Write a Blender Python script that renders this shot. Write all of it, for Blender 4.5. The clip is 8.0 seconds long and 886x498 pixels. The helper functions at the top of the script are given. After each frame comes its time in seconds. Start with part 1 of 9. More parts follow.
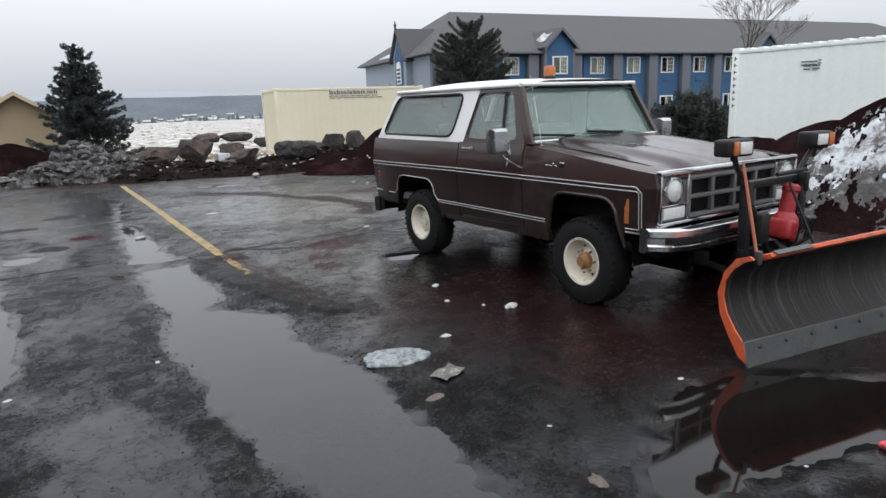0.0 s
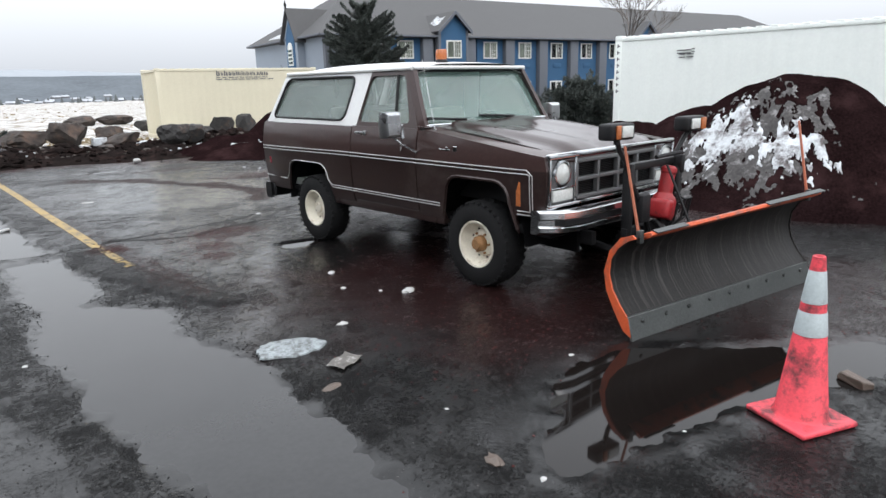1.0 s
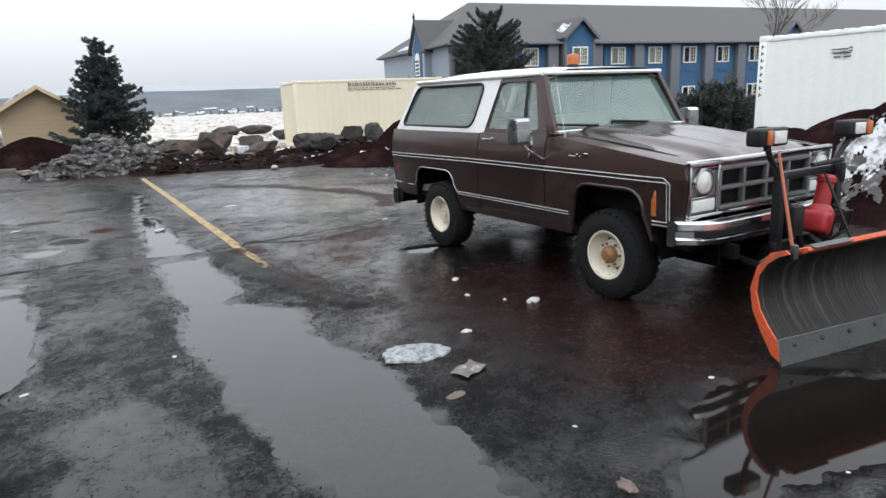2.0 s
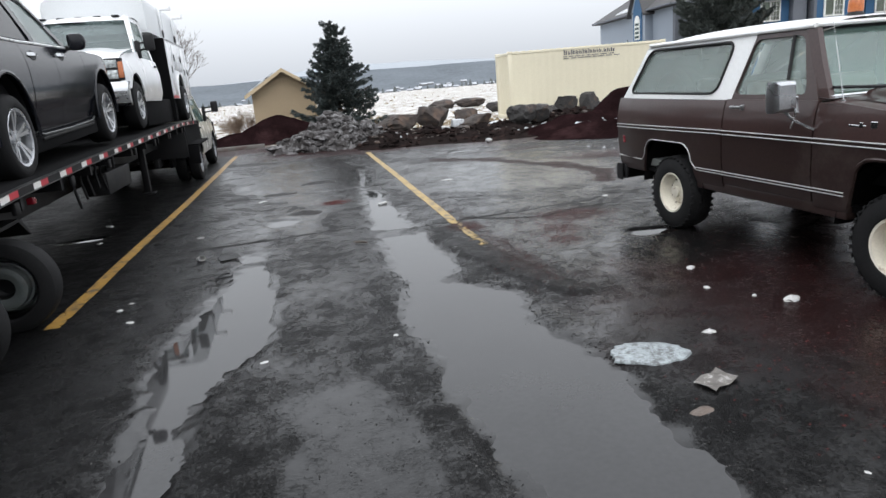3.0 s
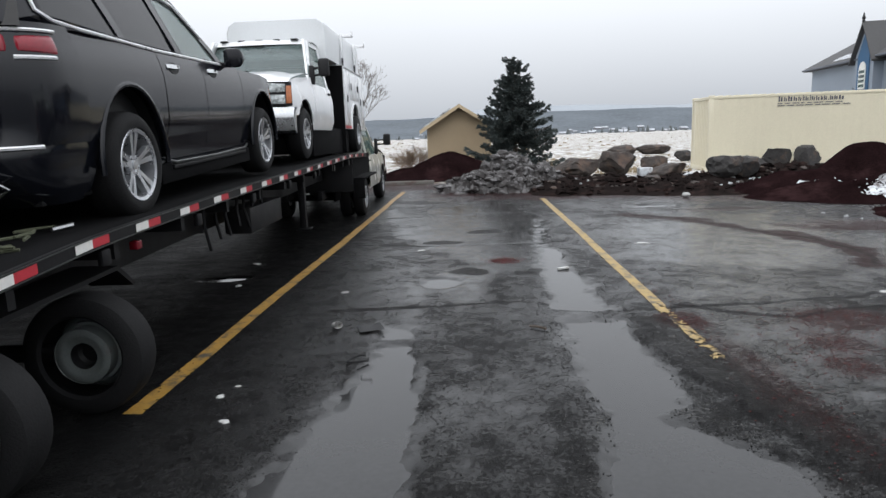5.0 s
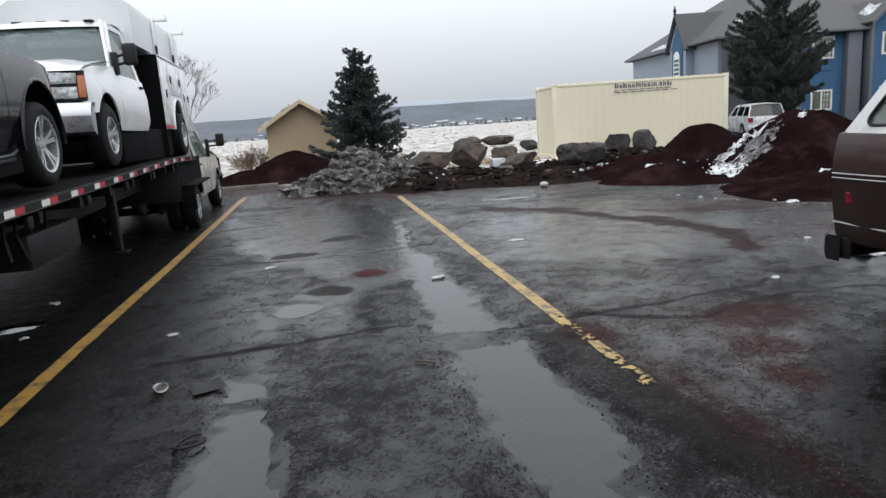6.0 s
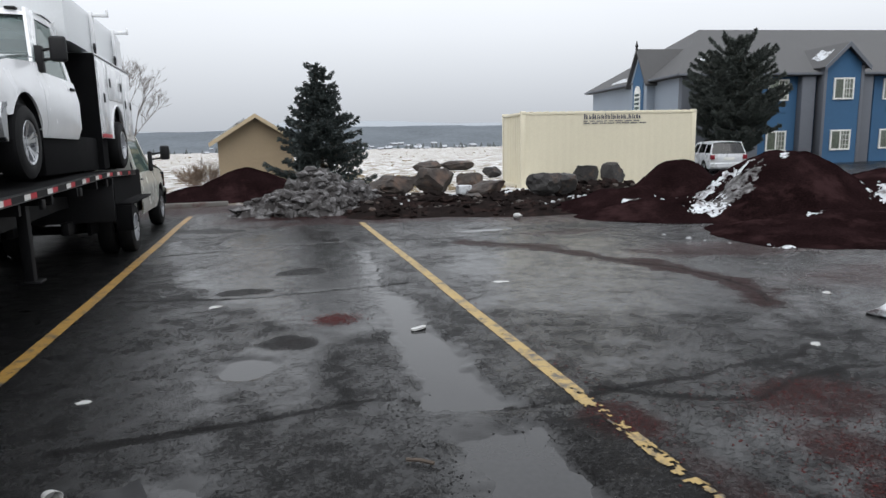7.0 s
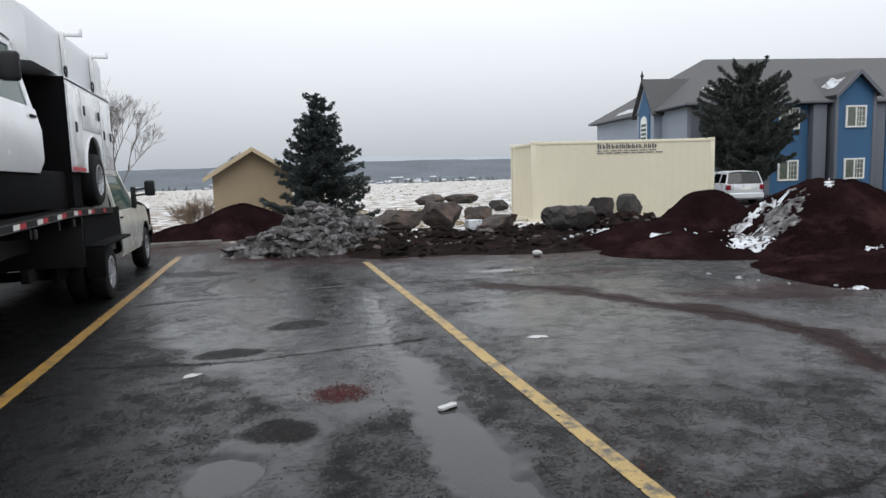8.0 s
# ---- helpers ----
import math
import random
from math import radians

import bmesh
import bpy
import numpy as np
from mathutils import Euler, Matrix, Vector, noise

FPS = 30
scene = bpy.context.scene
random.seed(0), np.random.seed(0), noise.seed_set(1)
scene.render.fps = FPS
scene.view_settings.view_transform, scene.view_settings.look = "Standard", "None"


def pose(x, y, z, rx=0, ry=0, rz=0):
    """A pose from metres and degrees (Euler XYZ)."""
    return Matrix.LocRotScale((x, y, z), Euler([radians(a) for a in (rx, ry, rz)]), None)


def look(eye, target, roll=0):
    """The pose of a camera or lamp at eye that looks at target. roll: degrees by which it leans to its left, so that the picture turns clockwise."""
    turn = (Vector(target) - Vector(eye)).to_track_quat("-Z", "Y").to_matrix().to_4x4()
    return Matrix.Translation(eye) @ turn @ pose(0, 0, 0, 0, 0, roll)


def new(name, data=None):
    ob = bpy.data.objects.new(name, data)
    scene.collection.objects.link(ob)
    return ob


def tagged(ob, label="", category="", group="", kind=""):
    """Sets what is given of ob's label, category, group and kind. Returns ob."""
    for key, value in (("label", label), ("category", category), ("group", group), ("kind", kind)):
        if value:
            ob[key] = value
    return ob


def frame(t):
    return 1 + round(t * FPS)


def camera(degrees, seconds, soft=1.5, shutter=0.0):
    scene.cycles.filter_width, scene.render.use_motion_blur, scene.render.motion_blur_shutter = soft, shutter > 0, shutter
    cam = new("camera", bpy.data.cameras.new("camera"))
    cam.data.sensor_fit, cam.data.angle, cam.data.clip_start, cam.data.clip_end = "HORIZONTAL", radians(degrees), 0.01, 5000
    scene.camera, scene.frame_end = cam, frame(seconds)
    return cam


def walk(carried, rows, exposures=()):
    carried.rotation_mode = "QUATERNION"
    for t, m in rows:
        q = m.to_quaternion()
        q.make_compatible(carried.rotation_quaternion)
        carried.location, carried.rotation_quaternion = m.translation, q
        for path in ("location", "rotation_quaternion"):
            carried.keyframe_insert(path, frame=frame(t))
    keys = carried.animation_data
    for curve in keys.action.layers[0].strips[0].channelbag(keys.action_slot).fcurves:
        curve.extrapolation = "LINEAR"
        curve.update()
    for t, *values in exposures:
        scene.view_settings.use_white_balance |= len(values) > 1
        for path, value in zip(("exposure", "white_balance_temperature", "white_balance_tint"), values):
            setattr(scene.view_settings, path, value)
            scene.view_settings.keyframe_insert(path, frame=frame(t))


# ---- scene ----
cam = camera(68.3, 8.0, soft=1.5)
PATH = [
    (0, (-1.96, 0.063, 1.799), (-0.923, 1.718, 1.363), -2.0),
    (0.3, (-1.951, 0.066, 1.79), (-0.842, 1.671, 1.348), -1.9),
    (0.5, (-1.942, 0.068, 1.786), (-0.771, 1.623, 1.328), -1.4),
    (0.7, (-1.927, 0.07, 1.788), (-0.713, 1.59, 1.327), -1.5),
    (1, (-1.905, 0.075, 1.795), (-0.633, 1.537, 1.304), -1.4),
    (1.2, (-1.902, 0.082, 1.802), (-0.609, 1.524, 1.304), -1.5),
    (1.5, (-1.904, 0.101, 1.807), (-0.634, 1.559, 1.296), -1.6),
    (1.8, (-1.909, 0.144, 1.79), (-0.783, 1.725, 1.308), -2.3),
    (2, (-1.908, 0.179, 1.777), (-0.923, 1.858, 1.321), -2.3),
    (2.2, (-1.881, 0.226, 1.778), (-1.065, 1.986, 1.289), -2.2),
    (3.3, (-1.897, 0.863, 1.782), (-1.57, 2.78, 1.312), -4.2),
    (3.5, (-1.904, 1.082, 1.796), (-1.617, 3.019, 1.389), -2.8),
    (3.8, (-1.884, 1.364, 1.798), (-1.715, 3.309, 1.364), -1.7),
    (4, (-1.871, 1.543, 1.792), (-1.807, 3.491, 1.342), -2.4),
    (4.2, (-1.875, 1.702, 1.762), (-1.958, 3.668, 1.404), -1.9),
    (5.3, (-1.901, 2.867, 1.745), (-1.953, 4.834, 1.386), -2.3),
    (5.5, (-1.894, 3.126, 1.705), (-1.822, 5.1, 1.393), -1.4),
    (5.8, (-1.932, 3.471, 1.698), (-1.586, 5.406, 1.332), -0.4),
    (6, (-1.953, 3.698, 1.697), (-1.577, 5.623, 1.305), -4.0),
    (6.2, (-1.952, 3.93, 1.691), (-1.641, 5.881, 1.38), -4.3),
    (6.5, (-1.949, 4.277, 1.686), (-1.658, 6.22, 1.313), -2.2),
    (6.8, (-2.001, 4.608, 1.707), (-1.606, 6.541, 1.38), -2.0),
    (7, (-2.022, 4.842, 1.716), (-1.494, 6.742, 1.385), -1.2),
    (7.2, (-1.993, 5.111, 1.705), (-1.422, 6.998, 1.37), -4.3),
    (7.5, (-1.93, 5.529, 1.68), (-1.425, 7.435, 1.347), -5.1),
    (7.8, (-1.916, 5.903, 1.671), (-1.467, 7.823, 1.338), -4.5),
    (8, (-1.913, 6.147, 1.667), (-1.378, 8.06, 1.437), -1.8),
]
walk(cam, [(t, look(eye, target, roll)) for t, eye, target, roll in PATH],
     [(0, 0.0), (0.5, 0.15), (1, 0.33), (1.5, 0.5), (2, 0.3), (3.5, 0.25), (4, 0.2), (5.5, -0.05), (6, 0.0), (7, -0.09), (8, -0.14)])

# ---- world and light: overcast winter day ----
world = bpy.data.worlds.new("overcast")
scene.world = world
world.use_nodes = True
wn, wl = world.node_tree.nodes, world.node_tree.links
wn.clear()
w_out = wn.new("ShaderNodeOutputWorld")
w_bg = wn.new("ShaderNodeBackground")
w_sky = wn.new("ShaderNodeTexSky")
w_sky.sky_type, w_sky.sun_disc = "NISHITA", False
w_sky.sun_elevation, w_sky.sun_rotation = radians(35), radians(200)
w_sky.air_density, w_sky.dust_density = 1.0, 4.0
w_hsv = wn.new("ShaderNodeHueSaturation")
w_hsv.inputs["Saturation"].default_value = 0.25
w_hsv.inputs["Value"].default_value = 0.08
w_co = wn.new("ShaderNodeTexCoord")
w_sep = wn.new("ShaderNodeSeparateXYZ")
w_ramp = wn.new("ShaderNodeValToRGB")
e = w_ramp.color_ramp.elements
e[0].position, e[0].color = 0.0, (0.56, 0.595, 0.64, 1)
e[1].position, e[1].color = 1.0, (2.0, 2.07, 2.17, 1)
m_ = e.new(0.06)
m_.color = (0.73, 0.765, 0.81, 1)
m_ = e.new(0.15)
m_.color = (1.0, 1.04, 1.085, 1)
m_ = e.new(0.30)
m_.color = (1.30, 1.345, 1.40, 1)
m_ = e.new(0.5)
m_.color = (1.68, 1.74, 1.82, 1)
w_noise = wn.new("ShaderNodeTexNoise")
w_noise.inputs["Scale"].default_value, w_noise.inputs["Detail"].default_value = 1.6, 4
w_mix = wn.new("ShaderNodeMix")
w_mix.data_type, w_mix.blend_type = "RGBA", "MIX"
w_mix.inputs["Factor"].default_value = 0.12
w_mul = wn.new("ShaderNodeMath")
w_mul.operation = "MULTIPLY_ADD"
w_mul.inputs[1].default_value, w_mul.inputs[2].default_value = 0.12, 0.94
w_vm = wn.new("ShaderNodeVectorMath")
w_vm.operation = "SCALE"
wl.new(w_co.outputs["Generated"], w_sep.inputs[0])
wl.new(w_sep.outputs["Z"], w_ramp.inputs[0])
wl.new(w_co.outputs["Generated"], w_noise.inputs["Vector"])
wl.new(w_sky.outputs[0], w_hsv.inputs["Color"])
wl.new(w_ramp.outputs["Color"], w_mix.inputs[6])
wl.new(w_hsv.outputs["Color"], w_mix.inputs[7])
wl.new(w_noise.outputs["Fac"], w_mul.inputs[0])
wl.new(w_mix.outputs[2], w_vm.inputs[0])
wl.new(w_mul.outputs[0], w_vm.inputs["Scale"])
w_tint = wn.new("ShaderNodeVectorMath")
w_tint.operation = "MULTIPLY"
w_tint.inputs[1].default_value = (0.995, 1.0, 1.02)
wl.new(w_vm.outputs[0], w_tint.inputs[0])
wl.new(w_tint.outputs[0], w_bg.inputs["Color"])
w_bg.inputs["Strength"].default_value = 1.0
wl.new(w_bg.outputs[0], w_out.inputs["Surface"])
sun = new("sun", bpy.data.lights.new("sun", "SUN"))
sun.data.energy, sun.data.angle, sun.data.color = 0.6, radians(40), (1.0, 0.98, 0.95)
sun.matrix_world = look((0, -20, 40), (8, 10, 0))

# ---- materials ----
def mat(name, color, rough=0.5, metal=0.0, vary=0.25, scale=3.0, fine=60.0, bump=0.15, bump_scale=None, dirt=None, dirt_amount=0.0,
        dirt_scale=1.2, coat=0.0, rough_vary=0.15, spec=0.5, stretch=None):
    """A surface with broad and fine variation, optional dirt, and fine relief."""
    m = bpy.data.materials.new(name)
    m.use_nodes = True
    n, l = m.node_tree.nodes, m.node_tree.links
    b = n["Principled BSDF"]
    co = n.new("ShaderNodeTexCoord")
    big = n.new("ShaderNodeTexNoise")
    big.inputs["Scale"].default_value, big.inputs["Detail"].default_value = scale, 5
    small = n.new("ShaderNodeTexNoise")
    small.inputs["Scale"].default_value, small.inputs["Detail"].default_value = fine, 4
    for t_ in (big, small):
        l.new(co.outputs["Object"], t_.inputs["Vector"])
    add = n.new("ShaderNodeMath")
    add.operation = "MULTIPLY_ADD"
    add.inputs[1].default_value = 0.55
    l.new(small.outputs["Fac"], add.inputs[0])
    half = n.new("ShaderNodeMath")
    half.operation = "MULTIPLY"
    half.inputs[1].default_value = 0.45
    l.new(big.outputs["Fac"], half.inputs[0])
    l.new(half.outputs[0], add.inputs[2])
    ramp = n.new("ShaderNodeValToRGB")
    ramp.color_ramp.elements[0].position, ramp.color_ramp.elements[1].position = 0.3, 0.7
    lo, hi = 1 - vary, 1 + vary
    ramp.color_ramp.elements[0].color = (*[min(1, c * lo) for c in color], 1)
    ramp.color_ramp.elements[1].color = (*[min(1, c * hi) for c in color], 1)
    l.new(add.outputs[0], ramp.inputs[0])
    out = ramp.outputs["Color"]
    if dirt:
        d = n.new("ShaderNodeTexNoise")
        d.inputs["Scale"].default_value, d.inputs["Detail"].default_value = dirt_scale, 8
        d.inputs["Roughness"].default_value = 0.7
        if stretch:
            mp = n.new("ShaderNodeMapping")
            mp.inputs["Scale"].default_value = stretch
            l.new(co.outputs["Object"], mp.inputs["Vector"])
            l.new(mp.outputs[0], d.inputs["Vector"])
        else:
            l.new(co.outputs["Object"], d.inputs["Vector"])
        dr = n.new("ShaderNodeMapRange")
        dr.inputs["From Min"].default_value = 0.72 - 0.5 * dirt_amount
        dr.inputs["From Max"].default_value = 0.86 - 0.5 * dirt_amount
        l.new(d.outputs["Fac"], dr.inputs["Value"])
        mx = n.new("ShaderNodeMix")
        mx.data_type = "RGBA"
        l.new(dr.outputs[0], mx.inputs["Factor"])
        l.new(out, mx.inputs[6])
        mx.inputs[7].default_value = (*dirt, 1)
        out = mx.outputs[2]
    l.new(out, b.inputs["Base Color"])
    rr = n.new("ShaderNodeMapRange")
    rr.inputs["To Min"].default_value = max(0.02, rough - rough_vary)
    rr.inputs["To Max"].default_value = min(1, rough + rough_vary)
    l.new(big.outputs["Fac"], rr.inputs["Value"])
    l.new(rr.outputs[0], b.inputs["Roughness"])
    b.inputs["Metallic"].default_value = metal
    b.inputs["Coat Weight"].default_value = coat
    b.inputs["Coat Roughness"].default_value = 0.08
    b.inputs["Specular IOR Level"].default_value = spec
    if bump:
        bp = n.new("ShaderNodeBump")
        bp.inputs["Strength"].default_value = bump
        bp.inputs["Distance"].default_value = 0.01
        if bump_scale:
            t3 = n.new("ShaderNodeTexNoise")
            t3.inputs["Scale"].default_value, t3.inputs["Detail"].default_value = bump_scale, 6
            l.new(co.outputs["Object"], t3.inputs["Vector"])
            l.new(t3.outputs["Fac"], bp.inputs["Height"])
        else:
            l.new(small.outputs["Fac"], bp.inputs["Height"])
        l.new(bp.outputs[0], b.inputs["Normal"])
    return m


def glass(name, tint=(0.75, 0.85, 0.82), rough=0.02, gloss=1.5, film=0.0, film_color=(0.38, 0.56, 0.50)):
    """A thin sheet: tinted see-through with a clear gloss."""
    m = bpy.data.materials.new(name)
    m.use_nodes = True
    n, l = m.node_tree.nodes, m.node_tree.links
    n.clear()
    out, mix = n.new("ShaderNodeOutputMaterial"), n.new("ShaderNodeMixShader")
    tr, gl, fr = n.new("ShaderNodeBsdfTransparent"), n.new("ShaderNodeBsdfGlossy"), n.new("ShaderNodeFresnel")
    tr.inputs["Color"].default_value = (*tint, 1)
    gl.inputs["Roughness"].default_value = rough
    fr.inputs["IOR"].default_value = gloss
    l.new(fr.outputs[0], mix.inputs[0])
    l.new(tr.outputs[0], mix.inputs[1])
    l.new(gl.outputs[0], mix.inputs[2])
    top = mix
    if film:
        # pale film on the pane: grime, with sky reflection mixed into its colour
        df, mx2, ns = n.new("ShaderNodeBsdfDiffuse"), n.new("ShaderNodeMixShader"), n.new("ShaderNodeTexNoise")
        df.inputs["Color"].default_value = (*film_color, 1)
        ns.inputs["Scale"].default_value, ns.inputs["Detail"].default_value = 2.5, 6
        mr = n.new("ShaderNodeMapRange")
        mr.inputs["To Min"].default_value, mr.inputs["To Max"].default_value = film * 0.5, film * 1.5
        l.new(ns.outputs["Fac"], mr.inputs["Value"])
        l.new(mr.outputs[0], mx2.inputs[0])
        l.new(mix.outputs[0], mx2.inputs[1])
        l.new(df.outputs[0], mx2.inputs[2])
        top = mx2
    l.new(top.outputs[0], out.inputs["Surface"])
    return m


M_BROWN = mat("brown_paint", (0.046, 0.026, 0.024), 0.34, 0.0, 0.22, 1.5, 40, 0.01, dirt=(0.050, 0.034, 0.031), dirt_amount=0.3, coat=0.45, rough_vary=0.08, spec=0.22)
M_HOOD = mat("wet_brown_hood", (0.030, 0.017, 0.016), 0.28, 0.0, 0.2, 1.5, 40, 0.0, coat=0.55, rough_vary=0.05, spec=0.12)
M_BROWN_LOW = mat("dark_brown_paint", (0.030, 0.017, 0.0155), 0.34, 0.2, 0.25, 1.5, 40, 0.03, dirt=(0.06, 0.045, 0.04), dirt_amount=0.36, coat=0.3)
M_WHITE = mat("white_truck_paint", (0.74, 0.75, 0.74), 0.32, 0, 0.05, 2, 30, 0.03, dirt=(0.45, 0.43, 0.4), dirt_amount=0.22, coat=0.4)
M_CHROME = mat("chrome", (0.60, 0.61, 0.62), 0.16, 1.0, 0.1, 4, 50, 0.04, rough_vary=0.08)
M_DULLCHROME = mat("aged_chrome", (0.5, 0.51, 0.52), 0.28, 1.0, 0.2, 5, 60, 0.06)
M_TYRE = mat("tyre_rubber", (0.009, 0.009, 0.0095), 0.8, 0, 0.3, 8, 70, 0.3, spec=0.25)
M_CREAMRIM = mat("cream_wheel_paint", (0.66, 0.62, 0.52), 0.5, 0, 0.12, 6, 60, 0.1, dirt=(0.25, 0.15, 0.08), dirt_amount=0.3, dirt_scale=9)
M_RUST = mat("rusty_hub", (0.30, 0.16, 0.07), 0.7, 0.3, 0.4, 20, 90, 0.3)
M_BLACK = mat("black_plastic", (0.010, 0.010, 0.011), 0.55, 0, 0.3, 6, 60, 0.1, spec=0.3)
M_BLACKSTEEL = mat("black_steel", (0.010, 0.010, 0.011), 0.5, 0.0, 0.4, 5, 60, 0.15, dirt=(0.045, 0.036, 0.032), dirt_amount=0.25, spec=0.3)
M_GREY = mat("grey_grille", (0.125, 0.127, 0.13), 0.45, 0.2, 0.15, 6, 60, 0.05)
M_ORANGE = mat("orange_plow_paint", (0.62, 0.105, 0.035), 0.5, 0, 0.2, 4, 50, 0.15, dirt=(0.10, 0.09, 0.085), dirt_amount=0.42, dirt_scale=5)
M_PLOWSTEEL = mat("worn_plow_steel", (0.009, 0.0078, 0.0072), 0.5, 0.0, 0.5, 2.5, 40, 0.15, dirt=(0.045, 0.041, 0.038), dirt_amount=0.42, dirt_scale=4, spec=0.25, stretch=(9, 0.3, 0.12))
M_EDGESTEEL = mat("cutting_edge_steel", (0.075, 0.08, 0.078), 0.4, 0.6, 0.3, 4, 60, 0.15)
M_RED = mat("red_pump_paint", (0.30, 0.016, 0.020), 0.45, 0, 0.25, 8, 60, 0.1, dirt=(0.05, 0.02, 0.02), dirt_amount=0.3, dirt_scale=10)
M_AMBER = mat("amber_lens", (0.42, 0.13, 0.045), 0.15, 0, 0.35, 25, 90, 0.1)
M_REDLENS = mat("red_lens", (0.20, 0.008, 0.018), 0.12, 0, 0.2, 20, 90, 0.05)
M_CLEARLENS = mat("lamp_lens", (0.62, 0.64, 0.62), 0.16, 0.1, 0.2, 40, 120, 0.2)
M_HEADLAMP = mat("clear_headlamp_reflector", (0.27, 0.285, 0.28), 0.10, 0.9, 0.85, 8, 22, 0.8, 9)
M_GLASS = glass("window_glass", (0.90, 0.97, 0.94), 0.03, 1.75, 0.24, (0.60, 0.74, 0.69))
M_DARKGLASS = glass("tinted_glass", (0.10, 0.11, 0.115), 0.02, 1.6)
M_CABGLASS = glass("cab_glass", (0.50, 0.58, 0.57), 0.03, 1.6, 0.14)
M_FRONTGLASS = glass("pale_green_side_glass", (0.72, 0.80, 0.78), 0.03, 1.6, 0.22, (0.50, 0.58, 0.56))
M_PRIVACY = mat("black_privacy_glass", (0.008, 0.009, 0.010), 0.05, 0, 0.1, 2, 30, 0, rough_vary=0.02, spec=0.22)
M_SCREEN = glass("windshield_glass", (0.30, 0.38, 0.37), 0.05, 1.9, 0.36, (0.20, 0.26, 0.255))
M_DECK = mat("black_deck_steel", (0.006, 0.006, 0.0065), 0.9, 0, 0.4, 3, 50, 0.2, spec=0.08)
M_SEAT = mat("tan_seat_vinyl", (0.36, 0.33, 0.27), 0.7)
M_INTERIOR = mat("grey_interior", (0.16, 0.17, 0.16), 0.7)
M_NAVY = mat("dark_suv_paint", (0.0055, 0.0062, 0.009), 0.13, 0.0, 0.15, 1.2, 30, 0.0, dirt=(0.016, 0.016, 0.017), dirt_amount=0.2, coat=0.1, rough_vary=0.05, spec=0.34)
M_ALLOY = mat("silver_alloy", (0.50, 0.51, 0.53), 0.3, 0.75, 0.1, 10, 60, 0.05)
M_TRAILER = mat("black_trailer_paint", (0.008, 0.008, 0.009), 0.55, 0.0, 0.35, 3, 50, 0.12, dirt=(0.03, 0.028, 0.026), dirt_amount=0.25, spec=0.25)
M_TAPERED = mat("red_reflective_tape", (0.45, 0.03, 0.045), 0.35, 0, 0.15, 20, 90, 0.05)
M_TAPEWHITE = mat("white_reflective_tape", (0.72, 0.71, 0.68), 0.35, 0, 0.1, 20, 90, 0.05)
M_PICKWHITE = mat("white_pickup_paint", (0.78, 0.79, 0.80), 0.25, 0, 0.04, 2, 30, 0.02, dirt=(0.5, 0.48, 0.45), dirt_amount=0.2, coat=0.5)
M_RAM = mat("pale_gold_pickup_paint", (0.66, 0.67, 0.62), 0.25, 0.2, 0.06, 2, 30, 0.02, dirt=(0.3, 0.28, 0.25), dirt_amount=0.25, coat=0.4)
M_SILVER = mat("silver_car_paint", (0.66, 0.68, 0.70), 0.3, 0.3, 0.05, 2, 30, 0.02)
M_CONE = mat("dirty_orange_cone", (0.80, 0.075, 0.10), 0.5, 0, 0.16, 5, 60, 0.1, dirt=(0.13, 0.03, 0.035), dirt_amount=0.50, dirt_scale=6)
M_REFLECT = mat("grey_reflective_band", (0.42, 0.47, 0.48), 0.4, 0, 0.15, 12, 70, 0.05, dirt=(0.2, 0.2, 0.2), dirt_amount=0.25, dirt_scale=8)
M_CREAM = mat("cream_container_paint", (0.70, 0.645, 0.49), 0.45, 0, 0.05, 0.8, 20, 0.04, dirt=(0.5, 0.4, 0.25), dirt_amount=0.16)
M_WHITECONT = mat("white_container_paint", (0.88, 0.92, 0.88), 0.45, 0, 0.04, 0.8, 20, 0.04, dirt=(0.55, 0.55, 0.5), dirt_amount=0.16)
M_LETTER = mat("dark_lettering", (0.05, 0.04, 0.05), 0.6)
M_LETTERBLUE = mat("navy_lettering", (0.05, 0.055, 0.09), 0.6)
M_STUCCO_BLUE = mat("blue_siding", (0.036, 0.105, 0.205), 0.8, 0, 0.12, 0.6, 20, 0.1)
M_STUCCO_GREY = mat("grey_siding", (0.125, 0.135, 0.155), 0.8, 0, 0.1, 0.6, 20, 0.1)
M_STUCCO_PALE = mat("pale_grey_siding", (0.27, 0.31, 0.36), 0.8, 0, 0.1, 0.6, 20, 0.1)
M_ROOF = mat("grey_shingles", (0.078, 0.077, 0.078), 0.85, 0, 0.16, 0.7, 14, 0.3)
M_WINFRAME = mat("white_window_frame", (0.72, 0.72, 0.68), 0.5)
M_CURTAIN = mat("pale_curtain", (0.58, 0.58, 0.52), 0.8, 0, 0.25, 3, 20)
M_TAN = mat("tan_clapboard", (0.31, 0.24, 0.155), 0.75, 0, 0.08, 1.5, 30, 0.1)
M_TANTRIM = mat("tan_trim", (0.50, 0.40, 0.26), 0.7, 0, 0.08, 2, 30, 0.1)
M_ROCK = mat("basalt_rock", (0.046, 0.037, 0.032), 0.85, 0, 0.5, 2.5, 14, 0.9, 9, dirt=(0.105, 0.066, 0.048), dirt_amount=0.4, dirt_scale=1.1)
M_ROCKGREY = mat("grey_rock", (0.036, 0.034, 0.033), 0.85, 0, 0.45, 2.5, 14, 0.9, 9, dirt=(0.10, 0.062, 0.045), dirt_amount=0.3, dirt_scale=1.4)
